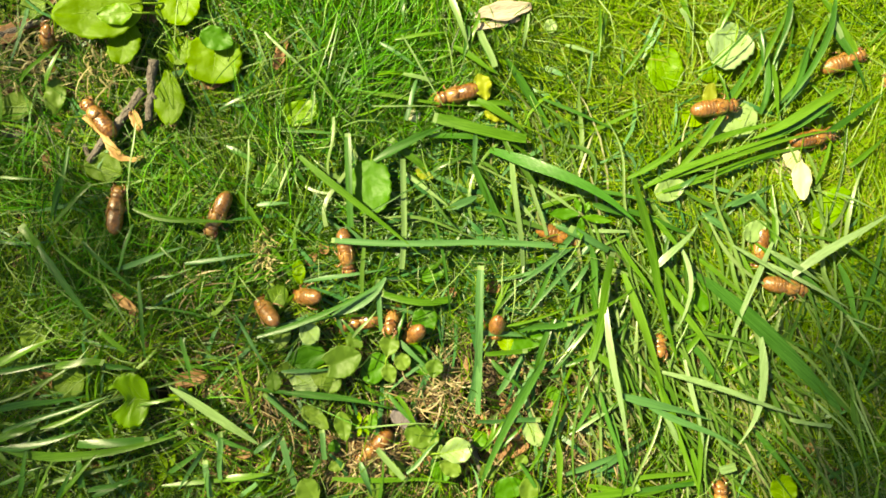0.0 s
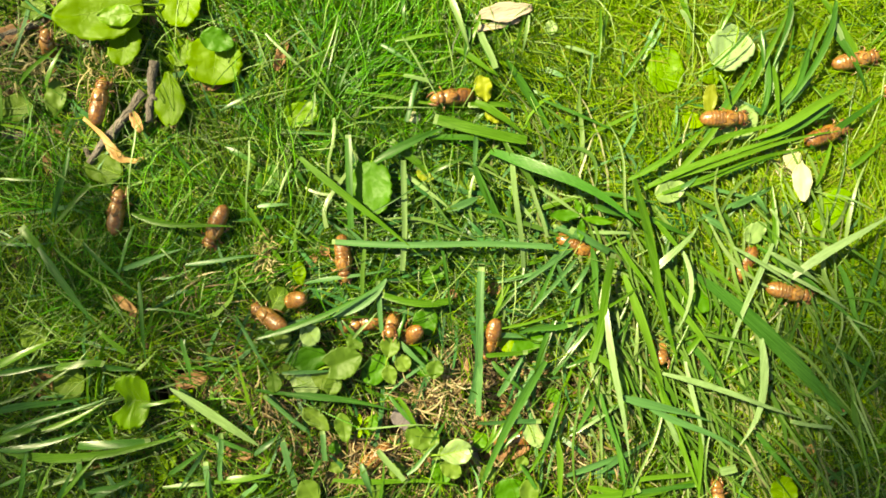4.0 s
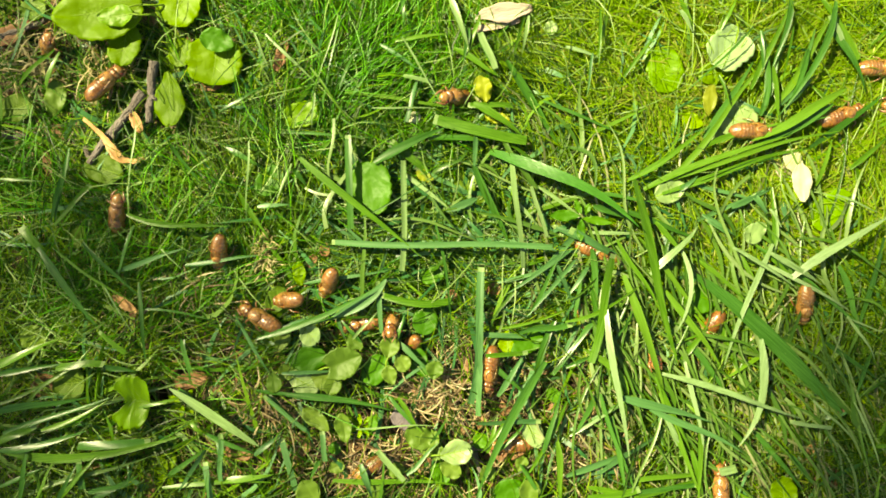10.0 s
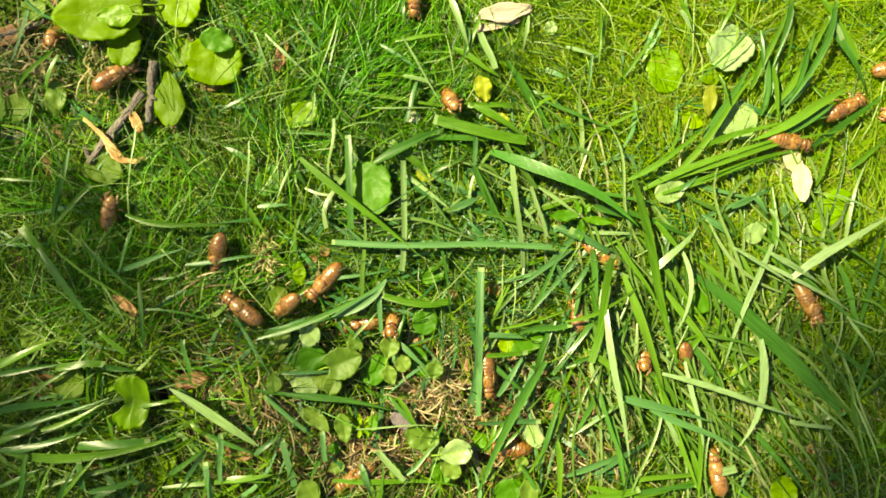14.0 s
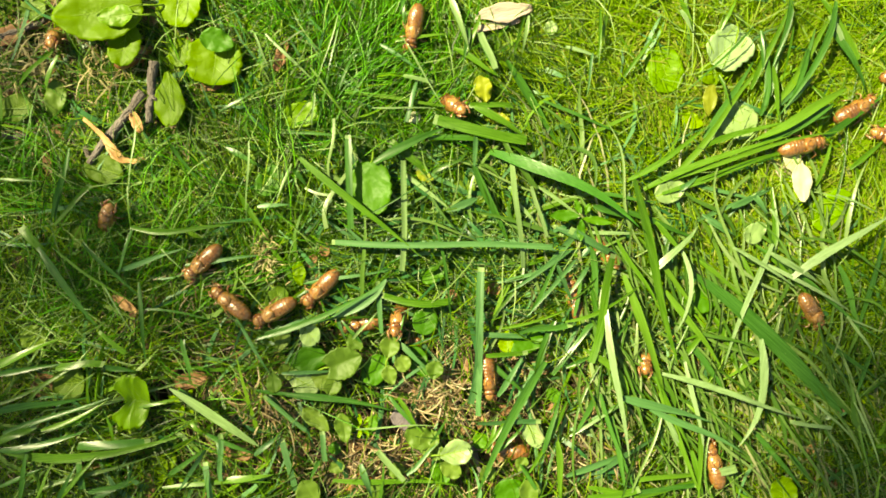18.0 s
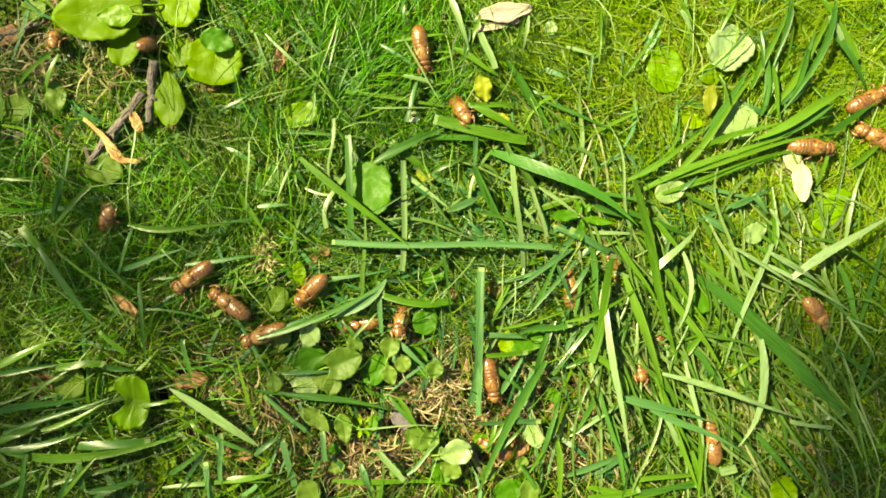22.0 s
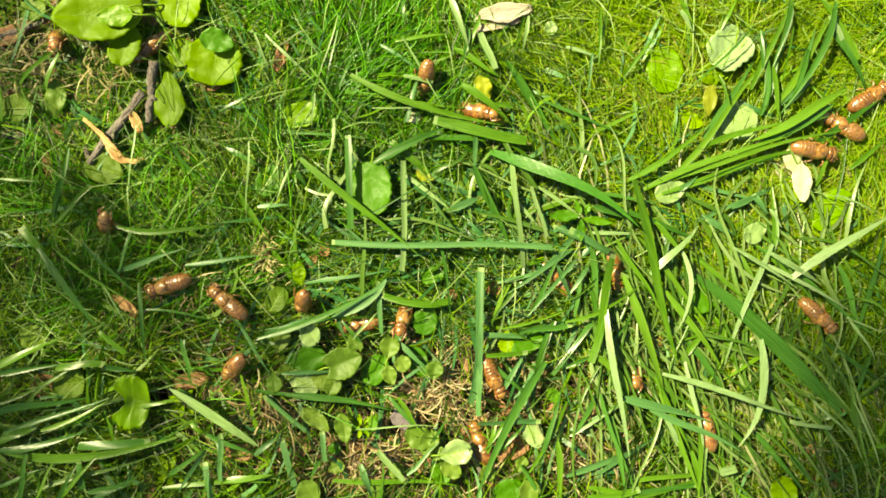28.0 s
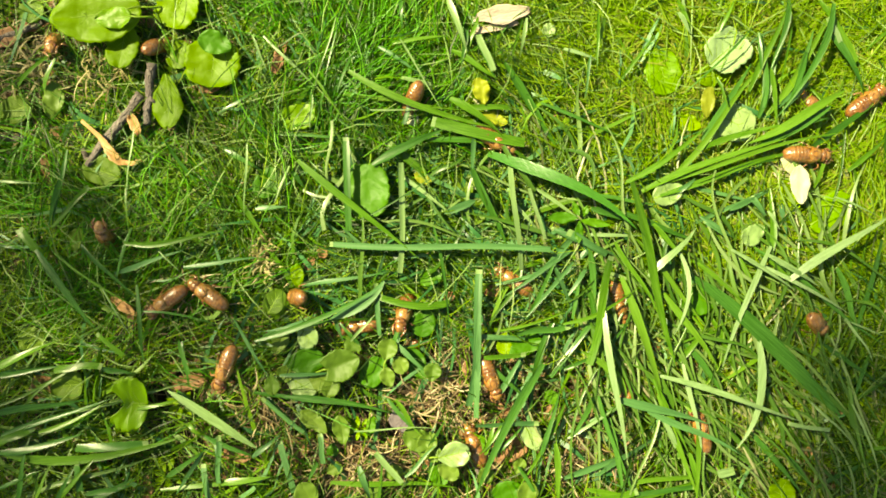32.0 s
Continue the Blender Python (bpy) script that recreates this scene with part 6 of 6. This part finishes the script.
debris(-174.7, -30.3, 11, 17.3, 5.1, -36, ORANGE, "dead_leaf", "rusty orange dry leaf strip in fine grass", curl=0.5)
debris(-171.5, -37.4, 8, 9.6, 3.8, -70, DEAD, "dead_leaf", "brown dry leaf scrap in fine grass", curl=0.5)
debris(-89.4, 106.6, 10, 17.3, 6.4, 70, DEAD, "dead_leaf", "reddish dry leaf scrap standing in grass", curl=0.5)
debris(-218.8, 46.7, 9, 15.4, 4.5, 100, DEAD, "dead_leaf", "brown dry leaf scrap in fine grass", curl=0.5)
debris(-243.0, 119.0, 6, 19.2, 10.9, 20, DEAD, "dead_leaf", "brown dead leaf on bare soil", curl=0.2)
debris(-228.9, 126.5, 4, 17.9, 6.4, 14, DEAD, "dead_leaf", "dark brown rotten leaf on bare soil", curl=0.2)
debris(-113.1, -112.8, 8, 16.0, 9.0, -10, DEAD, "dead_leaf", "reddish brown dead leaf between blades", curl=0.2)
debris(-45.9, -41.7, 2, 28.8, 14.7, 10, DEAD, "dead_leaf", "brown dead leaf at the edge of a hole", curl=0.3)
debris(-222.7, -75.6, 5, 16.0, 12.8, 60, DEAD, "dead_leaf", "brown dead leaf under long blades", curl=0.3)
debris(-167.0, -134.8, 6, 19.2, 12.8, 80, DEAD, "dead_leaf", "pinkish brown dead leaf in the grass", curl=0.2)
debris(-195.4, -121.5, 6, 14.1, 11.5, 120, DEAD, "dead_leaf", "brown dead leaf under long blades", curl=0.2)
debris(-83.7, -110.7, 4, 19.2, 14.1, 10, DEAD, "dead_leaf", "brown dead leaf among straw", curl=0.2)
debris(-21.7, -94.8, 7, 14.7, 11.5, -30, GREY, "dead_leaf", "purplish grey rotten leaf by straw", curl=0.2)
debris(136.0, -62.7, 7, 9.6, 12.8, 60, DEAD, "dead_leaf", "brown dead leaf under coarse blades", curl=0.3)
debris(220.0, -89.3, 9, 8.3, 5.1, 60, DEAD, "dead_leaf", "small rusty leaf scrap in coarse grass", curl=0.3)
debris(212.3, -125.6, 5, 19.2, 12.8, -20, DEAD, "dead_leaf", "reddish brown dead leaf in coarse grass", curl=0.3)
debris(-65.5, -0.3, 9, 7.0, 5.8, 90, DEAD, "dead_leaf", "small brown scrap beside a blade", curl=0.4)
debris(-72.9, -6.6, 8, 8.3, 5.1, 60, DEAD, "dead_leaf", "small brown scrap in the grass", curl=0.4)
debris(28.3, -22.3, 8, 8.3, 6.4, 30, DEAD, "dead_leaf", "small brown scrap in the grass", curl=0.4)
debris(5.0, -25.4, 8, 6.4, 5.1, 30, DEAD, "dead_leaf", "small brown scrap in the grass", curl=0.4)
debris(196.5, -5.4, 7, 8.3, 8.3, 60, DEAD, "dead_leaf", "brown scrap under pale stems", curl=0.4)
debris(66.8, 74.0, 7, 9.6, 7.7, 60, DEAD, "dead_leaf", "reddish scrap in bright grass", curl=0.4)
debris(38.5, -110.9, 3, 19.2, 14.1, 10, DEAD, "dead_leaf", "reddish brown dead leaf beside a blade", curl=0.3)
debris(-140.5, -73.1, 5, 19.2, 8.3, 10, DEAD, "dead_leaf", "brown dead leaf in fine grass", curl=0.3)
debris(191.9, 44.3, 8, 12.8, 14.1, 70, CHIP, "bark_chip", "pale tan bark flake under a cream petal", curl=0.15)
debris(-1.3, -79.3, 2, 28.8, 22.4, 40, DEAD, "dead_leaf", "tan dead leaf under a straw heap", curl=0.15)
debris(-128.8, 91.6, 7, 12.8, 7.7, 10, DEAD, "dead_leaf", "orange brown dead leaf under a round leaf", curl=0.2)
debris(-161.8, 129.4, 7, 12.8, 9.6, 10, DEAD, "dead_leaf", "reddish brown dead leaf between round leaves", curl=0.2)
debris(203.7, -113.1, 9, 10.9, 6.4, 80, ORANGE, "dead_leaf", "yellowish dry leaf scrap in coarse grass", curl=0.3)
debris(-101.1, -89.1, 4, 16.0, 12.8, 20, DEAD, "dead_leaf", "dark brown dead leaf under a ring of straw", curl=0.2)
debris(-158.0, -86.0, -24, 12.0, 10.0, 60, GREY, "dead_leaf", "dark rotten leaf in a hollow", curl=0.2)
debris(183.8, -75.6, 5, 16.0, 9.6, 10, DEAD, "dead_leaf", "brown dead leaf in coarse grass", curl=0.2)


# ---- the lawn itself ----
TRAILS = np.array(TRAIL)


def near_trail(x, y):
    """Distance from each place to the nearest trail."""
    out = np.full(len(x), 9.0)
    for k in range(0, len(TRAILS), 64):
        t = TRAILS[k:k + 64]
        out = np.minimum(out, np.sqrt((x[:, None] - t[None, :, 0]) ** 2 + (y[:, None] - t[None, :, 1]) ** 2).min(axis=1))
    return out


def lawn(name, count, box, width, length, height, heading, spread, mat, label, density=None, base=(0.0, 0.002), tip_drop=(0.3, 0.8), category="grass", over=0.1):
    """Many blades in one mesh. Sizes in mm; heading(x, y): the way that the blades lie, spread: how far they stray."""
    x = rng.uniform(box[0], box[1], count)
    y = rng.uniform(box[2], box[3], count)
    if density is not None:
        keep = rng.uniform(0, 1, count) < density(x, y)
        x, y = x[keep], y[keep]
    th = heading(x, y) + rng.normal(0, spread, len(x))
    L = rng.uniform(length[0], length[1], len(x)) * MM
    for hx, hy, r, _ in HOLES:
        keep = rng.uniform(0, 1, len(x)) < 0.12
        clear = np.ones(len(x), bool)
        for q in (0.0, 0.35, 0.65, 0.9):
            clear &= np.hypot(x + q * L * np.cos(th) - hx * MM, y + q * L * np.sin(th) - hy * MM) > r * MM * (1 if q == 0 else 0.75)
        keep |= clear
        x, y, th, L = x[keep], y[keep], th[keep], L[keep]
    n = len(x)
    W = rng.uniform(width[0], width[1], n) * MM
    H = rng.uniform(height[0], height[1], n) * MM
    drop = rng.uniform(tip_drop[0], tip_drop[1], n)
    bend = rng.normal(0, 0.12, n) * L
    z0 = rng.uniform(base[0], base[1], n)
    low = np.clip(near_trail(x + 0.5 * L * np.cos(th), y + 0.5 * L * np.sin(th)) / 0.012 - 0.45, 0.3, 1.0)
    low[rng.uniform(0, 1, n) < 0.14 + 0.3 * (over > 0.1)] = 1.0
    H = np.minimum(H, 0.009 + (H - 0.009) * low)
    free = rng.uniform(0, 1, n) < over
    for lx, ly, lr, lz in COVER:
        under = np.zeros(n, bool)
        for q in (0.1, 0.4, 0.7, 0.95):
            under |= np.hypot(x + q * L * np.cos(th) - lx, y + q * L * np.sin(th) - ly) < lr * 0.9
        cap = under & ~free
        H[cap] = np.minimum(H[cap], max(0.001, lz - z0[cap].max(initial=0) - 0.003))
    K = 6
    s = np.linspace(0, 1, K)[None, :]
    along = L[:, None] * s
    off = bend[:, None] * 4 * s * (1 - s)
    cx = x[:, None] + along * np.cos(th)[:, None] - off * np.sin(th)[:, None]
    cy = y[:, None] + along * np.sin(th)[:, None] + off * np.cos(th)[:, None]
    shape = np.sin(np.pi * np.minimum(1, s * 0.5 + 0.0) ** 0.9)
    cz = z0[:, None] + H[:, None] * (shape - drop[:, None] * np.clip(s - 0.55, 0, 1) ** 1.5 * 2.2)
    w = W[:, None] / 2 * (1 - s ** 2.2) ** 0.8 * np.minimum(1, 0.6 + 2 * s) + 0.00006
    tw = rng.normal(0, 0.5, n)[:, None]
    sx, sy, sz = -np.sin(th)[:, None] * np.cos(tw), np.cos(th)[:, None] * np.cos(tw), np.sin(tw) * np.ones_like(s)
    V = np.empty((n, K, 2, 3))
    for q, sg in enumerate((1, -1)):
        V[:, :, q, 0] = cx + sg * w * sx
        V[:, :, q, 1] = cy + sg * w * sy
        V[:, :, q, 2] = np.maximum(cz + sg * w * sz, -0.002)
    idx = (np.arange(n) * K * 2)[:, None] + (np.arange(K - 1) * 2)[None, :]
    F = np.stack([idx, idx + 1, idx + 3, idx + 2], axis=2).reshape(-1, 4)
    me = bpy.data.meshes.new(name)
    me.vertices.add(n * K * 2)
    me.vertices.foreach_set("co", V.reshape(-1))
    me.loops.add(len(F) * 4)
    me.loops.foreach_set("vertex_index", F.reshape(-1))
    me.polygons.add(len(F))
    me.polygons.foreach_set("loop_start", np.arange(len(F)) * 4)
    me.polygons.foreach_set("use_smooth", np.ones(len(F), bool))
    me.materials.append(mat)
    me.update(calc_edges=True)
    me.validate()
    return tagged(new(name, me), label, category, kind="stuff")


def step(v, a, b):
    return np.clip((v - a) / (b - a), 0, 1)


def any_way(x, y):
    return rng.uniform(0, 2 * np.pi, len(x))


def patches(size, seed):
    """Smooth random values from 0 to 1 over the lawn, of that size in metres."""
    n = int(1.0 / size)
    grid = np.random.default_rng(seed).uniform(0, 1, (n + 2, n + 2))

    def at(x, y):
        u, v = np.clip((x + 0.5) / size, 0, n), np.clip((y + 0.5) / size, 0, n)
        i, j = u.astype(int), v.astype(int)
        u, v = u - i, v - j
        u, v = u * u * (3 - 2 * u), v * v * (3 - 2 * v)
        return (grid[i, j] * (1 - u) + grid[i + 1, j] * u) * (1 - v) + (grid[i, j + 1] * (1 - u) + grid[i + 1, j + 1] * u) * v

    return at


small_patches, wide_patches, lean = patches(0.007, 21), patches(0.02, 22), patches(0.028, 23)


def clumps(x, y):
    """Turf grows in tufts, with gaps down to the soil between them."""
    return np.clip(1.5 * (0.6 * small_patches(x, y) + 0.4 * wide_patches(x, y)) - 0.18, 0.08, 1)


def sweep(x, y):
    """How the mown grass leans: up on the far side, out to the south-east in the east, to the east in the south-west."""
    a = np.radians(100) * np.ones(len(x)) + 0.5 * np.sin(x * 17) + 0.4 * np.cos(y * 23 + x * 9)
    se = step(x, 0.05, 0.13) * step(-y, -0.02, 0.06)
    sw = step(-x, 0.08, 0.15) * step(-y, 0.03, 0.08)
    a = a * (1 - se) + np.radians(125) * se
    return a * (1 - sw) + np.radians(12) * sw + 3.2 * (lean(x, y) - 0.5)


def bare(x, y):
    """Thin turf round the holes in the south."""
    d = np.hypot((x + 0.01) / 0.128, (y + 0.1) / 0.062)
    corner = np.hypot((x + 0.215) / 0.06, (y - 0.10) / 0.05)
    hollow = np.hypot((x + 0.143) / 0.020, (y + 0.076) / 0.014)
    verge = np.hypot((x + 0.125) / 0.045, (y + 0.118) / 0.032)
    d = np.minimum(np.minimum(d, corner + 0.25), np.minimum(hollow, verge + 0.2))
    return np.clip(0.14 + 0.86 * (d - 0.6), 0.14, 1)


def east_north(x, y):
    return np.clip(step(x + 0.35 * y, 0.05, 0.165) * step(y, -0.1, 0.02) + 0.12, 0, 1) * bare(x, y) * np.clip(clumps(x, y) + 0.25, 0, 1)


def fringe(x, y):
    return west(x, y) * step(-x, -0.05, 0.03)


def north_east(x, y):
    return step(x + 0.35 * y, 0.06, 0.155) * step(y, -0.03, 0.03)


def south_east_edge(x, y):
    return step(x, 0.19, 0.225) * step(-y, 0.0, 0.05)


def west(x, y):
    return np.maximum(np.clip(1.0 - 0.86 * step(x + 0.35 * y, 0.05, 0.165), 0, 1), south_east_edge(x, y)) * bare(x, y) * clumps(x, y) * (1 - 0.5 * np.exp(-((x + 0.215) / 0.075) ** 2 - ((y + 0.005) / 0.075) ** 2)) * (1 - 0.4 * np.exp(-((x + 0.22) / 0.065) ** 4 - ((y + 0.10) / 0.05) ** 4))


def coarse(x, y):
    """Broad blades: many in the middle and the south, few in the north."""
    return np.clip(1.0 - 0.75 * step(y, 0.03, 0.10) - 0.5 * step(-x, 0.10, 0.15) * step(y, -0.06, 0.0), 0.1, 1) * bare(x, y)


def tufts(x, y):
    a = np.exp(-((x + 0.055) / 0.05) ** 2 - ((y - 0.10) / 0.06) ** 2)
    return np.maximum(a, 0.45 * np.exp(-((x + 0.2) / 0.09) ** 2 - ((y + 0.0) / 0.07) ** 2))


def middle(x, y):
    return np.exp(-((x - 0.03) / 0.11) ** 4 - ((y - 0.01) / 0.075) ** 4) * bare(x, y) + 0.08


def scraps(x, y):
    return np.clip(np.exp(-((x - 0.04) / 0.13) ** 4 - ((y + 0.01) / 0.10) ** 4) + 0.6 * step(x, 0.05, 0.15) * step(-y, -0.04, 0.02), 0.06, 1) * np.clip(bare(x, y) + 0.3, 0, 1) * (1 - 0.8 * south_east_edge(x, y))


def south_east(x, y):
    return step(x + 0.3 * (y + 0.1), 0.05, 0.12) * step(-y, -0.05, 0.03) * bare(x, y) * (1 - 0.8 * south_east_edge(x, y))


def drift(x, y):
    """Long blades of the south-east: two ways across each other."""
    return np.where(rng.uniform(0, 1, len(x)) < 0.7, np.radians(103), np.radians(-40)) + 0.3 * np.sin(y * 30)


def worn(x, y):
    """Dry patches in the north and the east."""
    spots = np.zeros(len(x))
    for cx, cy, r in ((0.05, 0.11, 0.022), (0.135, 0.115, 0.016), (0.07, 0.07, 0.014), (-0.24, 0.10, 0.03), (0.20, -0.01, 0.02), (0.13, -0.11, 0.025), (-0.14, -0.03, 0.02)):
        spots = np.maximum(spots, 0.8 * np.exp(-((x - cx) ** 2 + (y - cy) ** 2) / r ** 2))
    return spots


def litter(x, y):
    return np.clip(1.15 - 1.1 * bare(x, y), 0, 1)


VIEW = (-0.30, 0.30, -0.19, 0.19)
AROUND = (-1.7, 1.7, -1.7, 1.7)


def outside(x, y):
    return ((np.abs(x) > 0.29) | (np.abs(y) > 0.18)) * np.exp(-((x * x + y * y) / 1.1) ** 2)


def straw_heap(x, y, w, h, count, label, mat=STRAW, high=10, long=24):
    lawn("straw_heap", count, (x - w, x + w, y - h, y + h), (0.4, 1.1), (long / 3, long), (4, high), any_way, 1.0, mat, label, base=(0.001, 0.006), category="straw")


lawn("thatch", 7500, VIEW, (0.35, 0.9), (12, 45), (0.5, 5), any_way, 1.0, STRAW, "tan dry straw and dead stems between the grass", base=(-0.001, 0.003), category="straw")
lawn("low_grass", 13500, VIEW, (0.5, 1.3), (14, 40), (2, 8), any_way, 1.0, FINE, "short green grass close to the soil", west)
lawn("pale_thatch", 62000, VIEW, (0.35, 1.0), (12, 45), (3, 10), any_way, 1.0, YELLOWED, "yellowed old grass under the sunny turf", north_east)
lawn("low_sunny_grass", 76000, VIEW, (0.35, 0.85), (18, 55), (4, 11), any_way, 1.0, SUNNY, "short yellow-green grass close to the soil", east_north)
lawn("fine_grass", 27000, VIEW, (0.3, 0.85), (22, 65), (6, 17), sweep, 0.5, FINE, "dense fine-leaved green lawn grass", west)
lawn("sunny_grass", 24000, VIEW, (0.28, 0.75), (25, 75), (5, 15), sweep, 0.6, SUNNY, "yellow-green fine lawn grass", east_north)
lawn("tuft_grass", 23000, VIEW, (0.28, 0.65), (35, 75), (9, 19), sweep, 0.5, TUFT, "hair-fine bright green grass in dense tufts", tufts)
lawn("broad_grass", 800, VIEW, (1.5, 3.3), (30, 85), (6, 16), sweep, 0.7, BROAD, "broader mown grass blades among the fine grass", coarse)
lawn("clippings", 6500, VIEW, (1.3, 3.4), (22, 60), (6, 13), any_way, 1.0, CLIPPED, "grey-green grass clippings lying every way", middle)
lawn("stray_grass", 2200, VIEW, (0.28, 0.6), (35, 85), (11, 21), sweep, 1.1, FINE, "single thin grass blades leaning over leaves", fringe, over=0.75)
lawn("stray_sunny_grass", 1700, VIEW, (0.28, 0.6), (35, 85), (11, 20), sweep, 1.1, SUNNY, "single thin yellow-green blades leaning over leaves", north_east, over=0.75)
lawn("dry_coarse_grass", 1300, VIEW, (0.8, 2.0), (35, 90), (4, 12), drift, 0.5, YELLOWED, "faded straw-green blades among coarse grass", south_east)
lawn("pale_clippings", 6000, VIEW, (0.35, 0.85), (8, 26), (5, 13), any_way, 1.0, FADED, "short faded scraps of cut grass", scraps)
lawn("coarse_grass", 4000, VIEW, (0.5, 1.9), (45, 110), (6, 15), drift, 0.35, COARSE, "long pale coarse grass lying over", south_east)
lawn("pale_stems", 1500, VIEW, (0.3, 0.65), (30, 80), (9, 19), any_way, 1.0, STEM, "thin pale grass stems over the lawn", bare, over=0.5)
lawn("dry_stems", 5200, VIEW, (0.4, 0.9), (15, 45), (3, 9), any_way, 1.0, STRAW, "yellowed dry stems in worn patches of the lawn", worn, category="straw")
lawn("leaf_litter", 3400, VIEW, (1.5, 4.2), (4, 12), (0.5, 3.5), any_way, 1.0, DEAD, "brown scraps of dead leaf on the bare soil", litter, base=(0.0, 0.003), category="leaf litter")
lawn("lawn_beyond", 70000, AROUND, (1.5, 4.0), (30, 80), (8, 22), any_way, 1.0, BROAD, "lawn grass round the patch", outside)
straw_heap(-0.005, -0.083, 0.014, 0.012, 130, "heap of tan straw beside clover leaves")
straw_heap(-0.042, -0.117, 0.020, 0.012, 190, "heap of tan straw round a hole")
straw_heap(0.088, -0.113, 0.015, 0.015, 120, "loose tan straw among coarse blades")
straw_heap(-0.099, -0.002, 0.004, 0.010, 170, "tuft of pale dry straw in fine grass", PALE_STRAW, 13, 11)
straw_heap(-0.230, 0.105, 0.012, 0.012, 60, "dry tan straw on worn soil by a round leaf", PALE_STRAW)
straw_heap(-0.185, 0.100, 0.012, 0.010, 50, "dry tan straw on worn soil by a twig", PALE_STRAW)
straw_heap(-0.245, 0.075, 0.010, 0.012, 40, "dry tan straw on worn soil", PALE_STRAW)
straw_heap(-0.102, -0.090, 0.010, 0.008, 70, "ring of tan straw on bare soil")
straw_heap(-0.140, -0.022, 0.012, 0.010, 30, "loose tan straw in fine grass")
straw_heap(-0.100, -0.088, 0.014, 0.010, 40, "loose tan straw on bare soil")


# ---- what moves ----
def motions():
    for k, (ob, path) in enumerate(nymphs):
        walk(ob, path)
        legs = [o for o in ob.children if o.name.split(".")[0].endswith("_leg")]
        for q, leg in enumerate(legs):
            hip = leg.matrix_basis.translation.copy()
            rows = []
            for n in range(41):
                t = 0.8 * n
                before = [m for s, m in path if s <= t][-1]
                after = [m for s, m in path if s >= min(t, 32)][0]
                gait = 13 if (after.translation - before.translation).length > 0.003 else 3
                rows.append((t, Matrix.Translation(hip) @ pose(0, 0, 0, 0, 0, gait * math.sin(2.1 * n + 2.2 * q + k))))
            walk(leg, rows)
    walk(bent_blade, [(0, pose(-167.3 * MM, 21.1 * MM, 20 * MM, 0, 0, -7.7)), (6, pose(-169.1 * MM, 18.6 * MM, 20 * MM, 0, 0, -6.9)), (13, pose(-171.6 * MM, 19.2 * MM, 20 * MM, 0, 0, -6.7)), (19, pose(-168.5 * MM, 11.3 * MM, 20 * MM, 0, 0, 2.5)), (25, pose(-174.0 * MM, 15.6 * MM, 20 * MM, 0, 0, -1.8)), (28, pose(-176.5 * MM, 12.5 * MM, 20 * MM, 0, 0, 0.0)), (32, pose(-171.6 * MM, 4.6 * MM, 20 * MM, 0, 0, 7.4))])
    walk(tipping_blade, [(0, pose(18.8 * MM, 80.5 * MM, 16 * MM, 0, 0, -35.9)), (9, pose(16.6 * MM, 79.8 * MM, 16 * MM, 0, 0, -35.3)), (19, pose(17.3 * MM, 77.4 * MM, 16 * MM, 0, 0, -32.1)), (25, pose(16.0 * MM, 79.6 * MM, 17 * MM, 0, 0, -32.1)), (28, pose(10.4 * MM, 89.1 * MM, 19 * MM, 0, 0, -39.4)), (32, pose(4.9 * MM, 82.9 * MM, 19 * MM, 0, 0, -35.8))])
    walk(lifting_blade, [(0, pose(-53.7 * MM, 87.7 * MM, 3 * MM, 0, 0, -8.4)), (13, pose(-45.8 * MM, 85.5 * MM, 3 * MM, 0, 0, -9.2)), (21, pose(-45.4 * MM, 79.2 * MM, 6 * MM, 0, 0, -7.5)), (25, pose(-48.2 * MM, 84.7 * MM, 10 * MM, 0, 0, -12.7)), (28, pose(-50.3 * MM, 94.8 * MM, 18 * MM, 0, 0, -18.4)), (32, pose(-50.3 * MM, 97.9 * MM, 18 * MM, 0, 0, -21.1))])


motions()
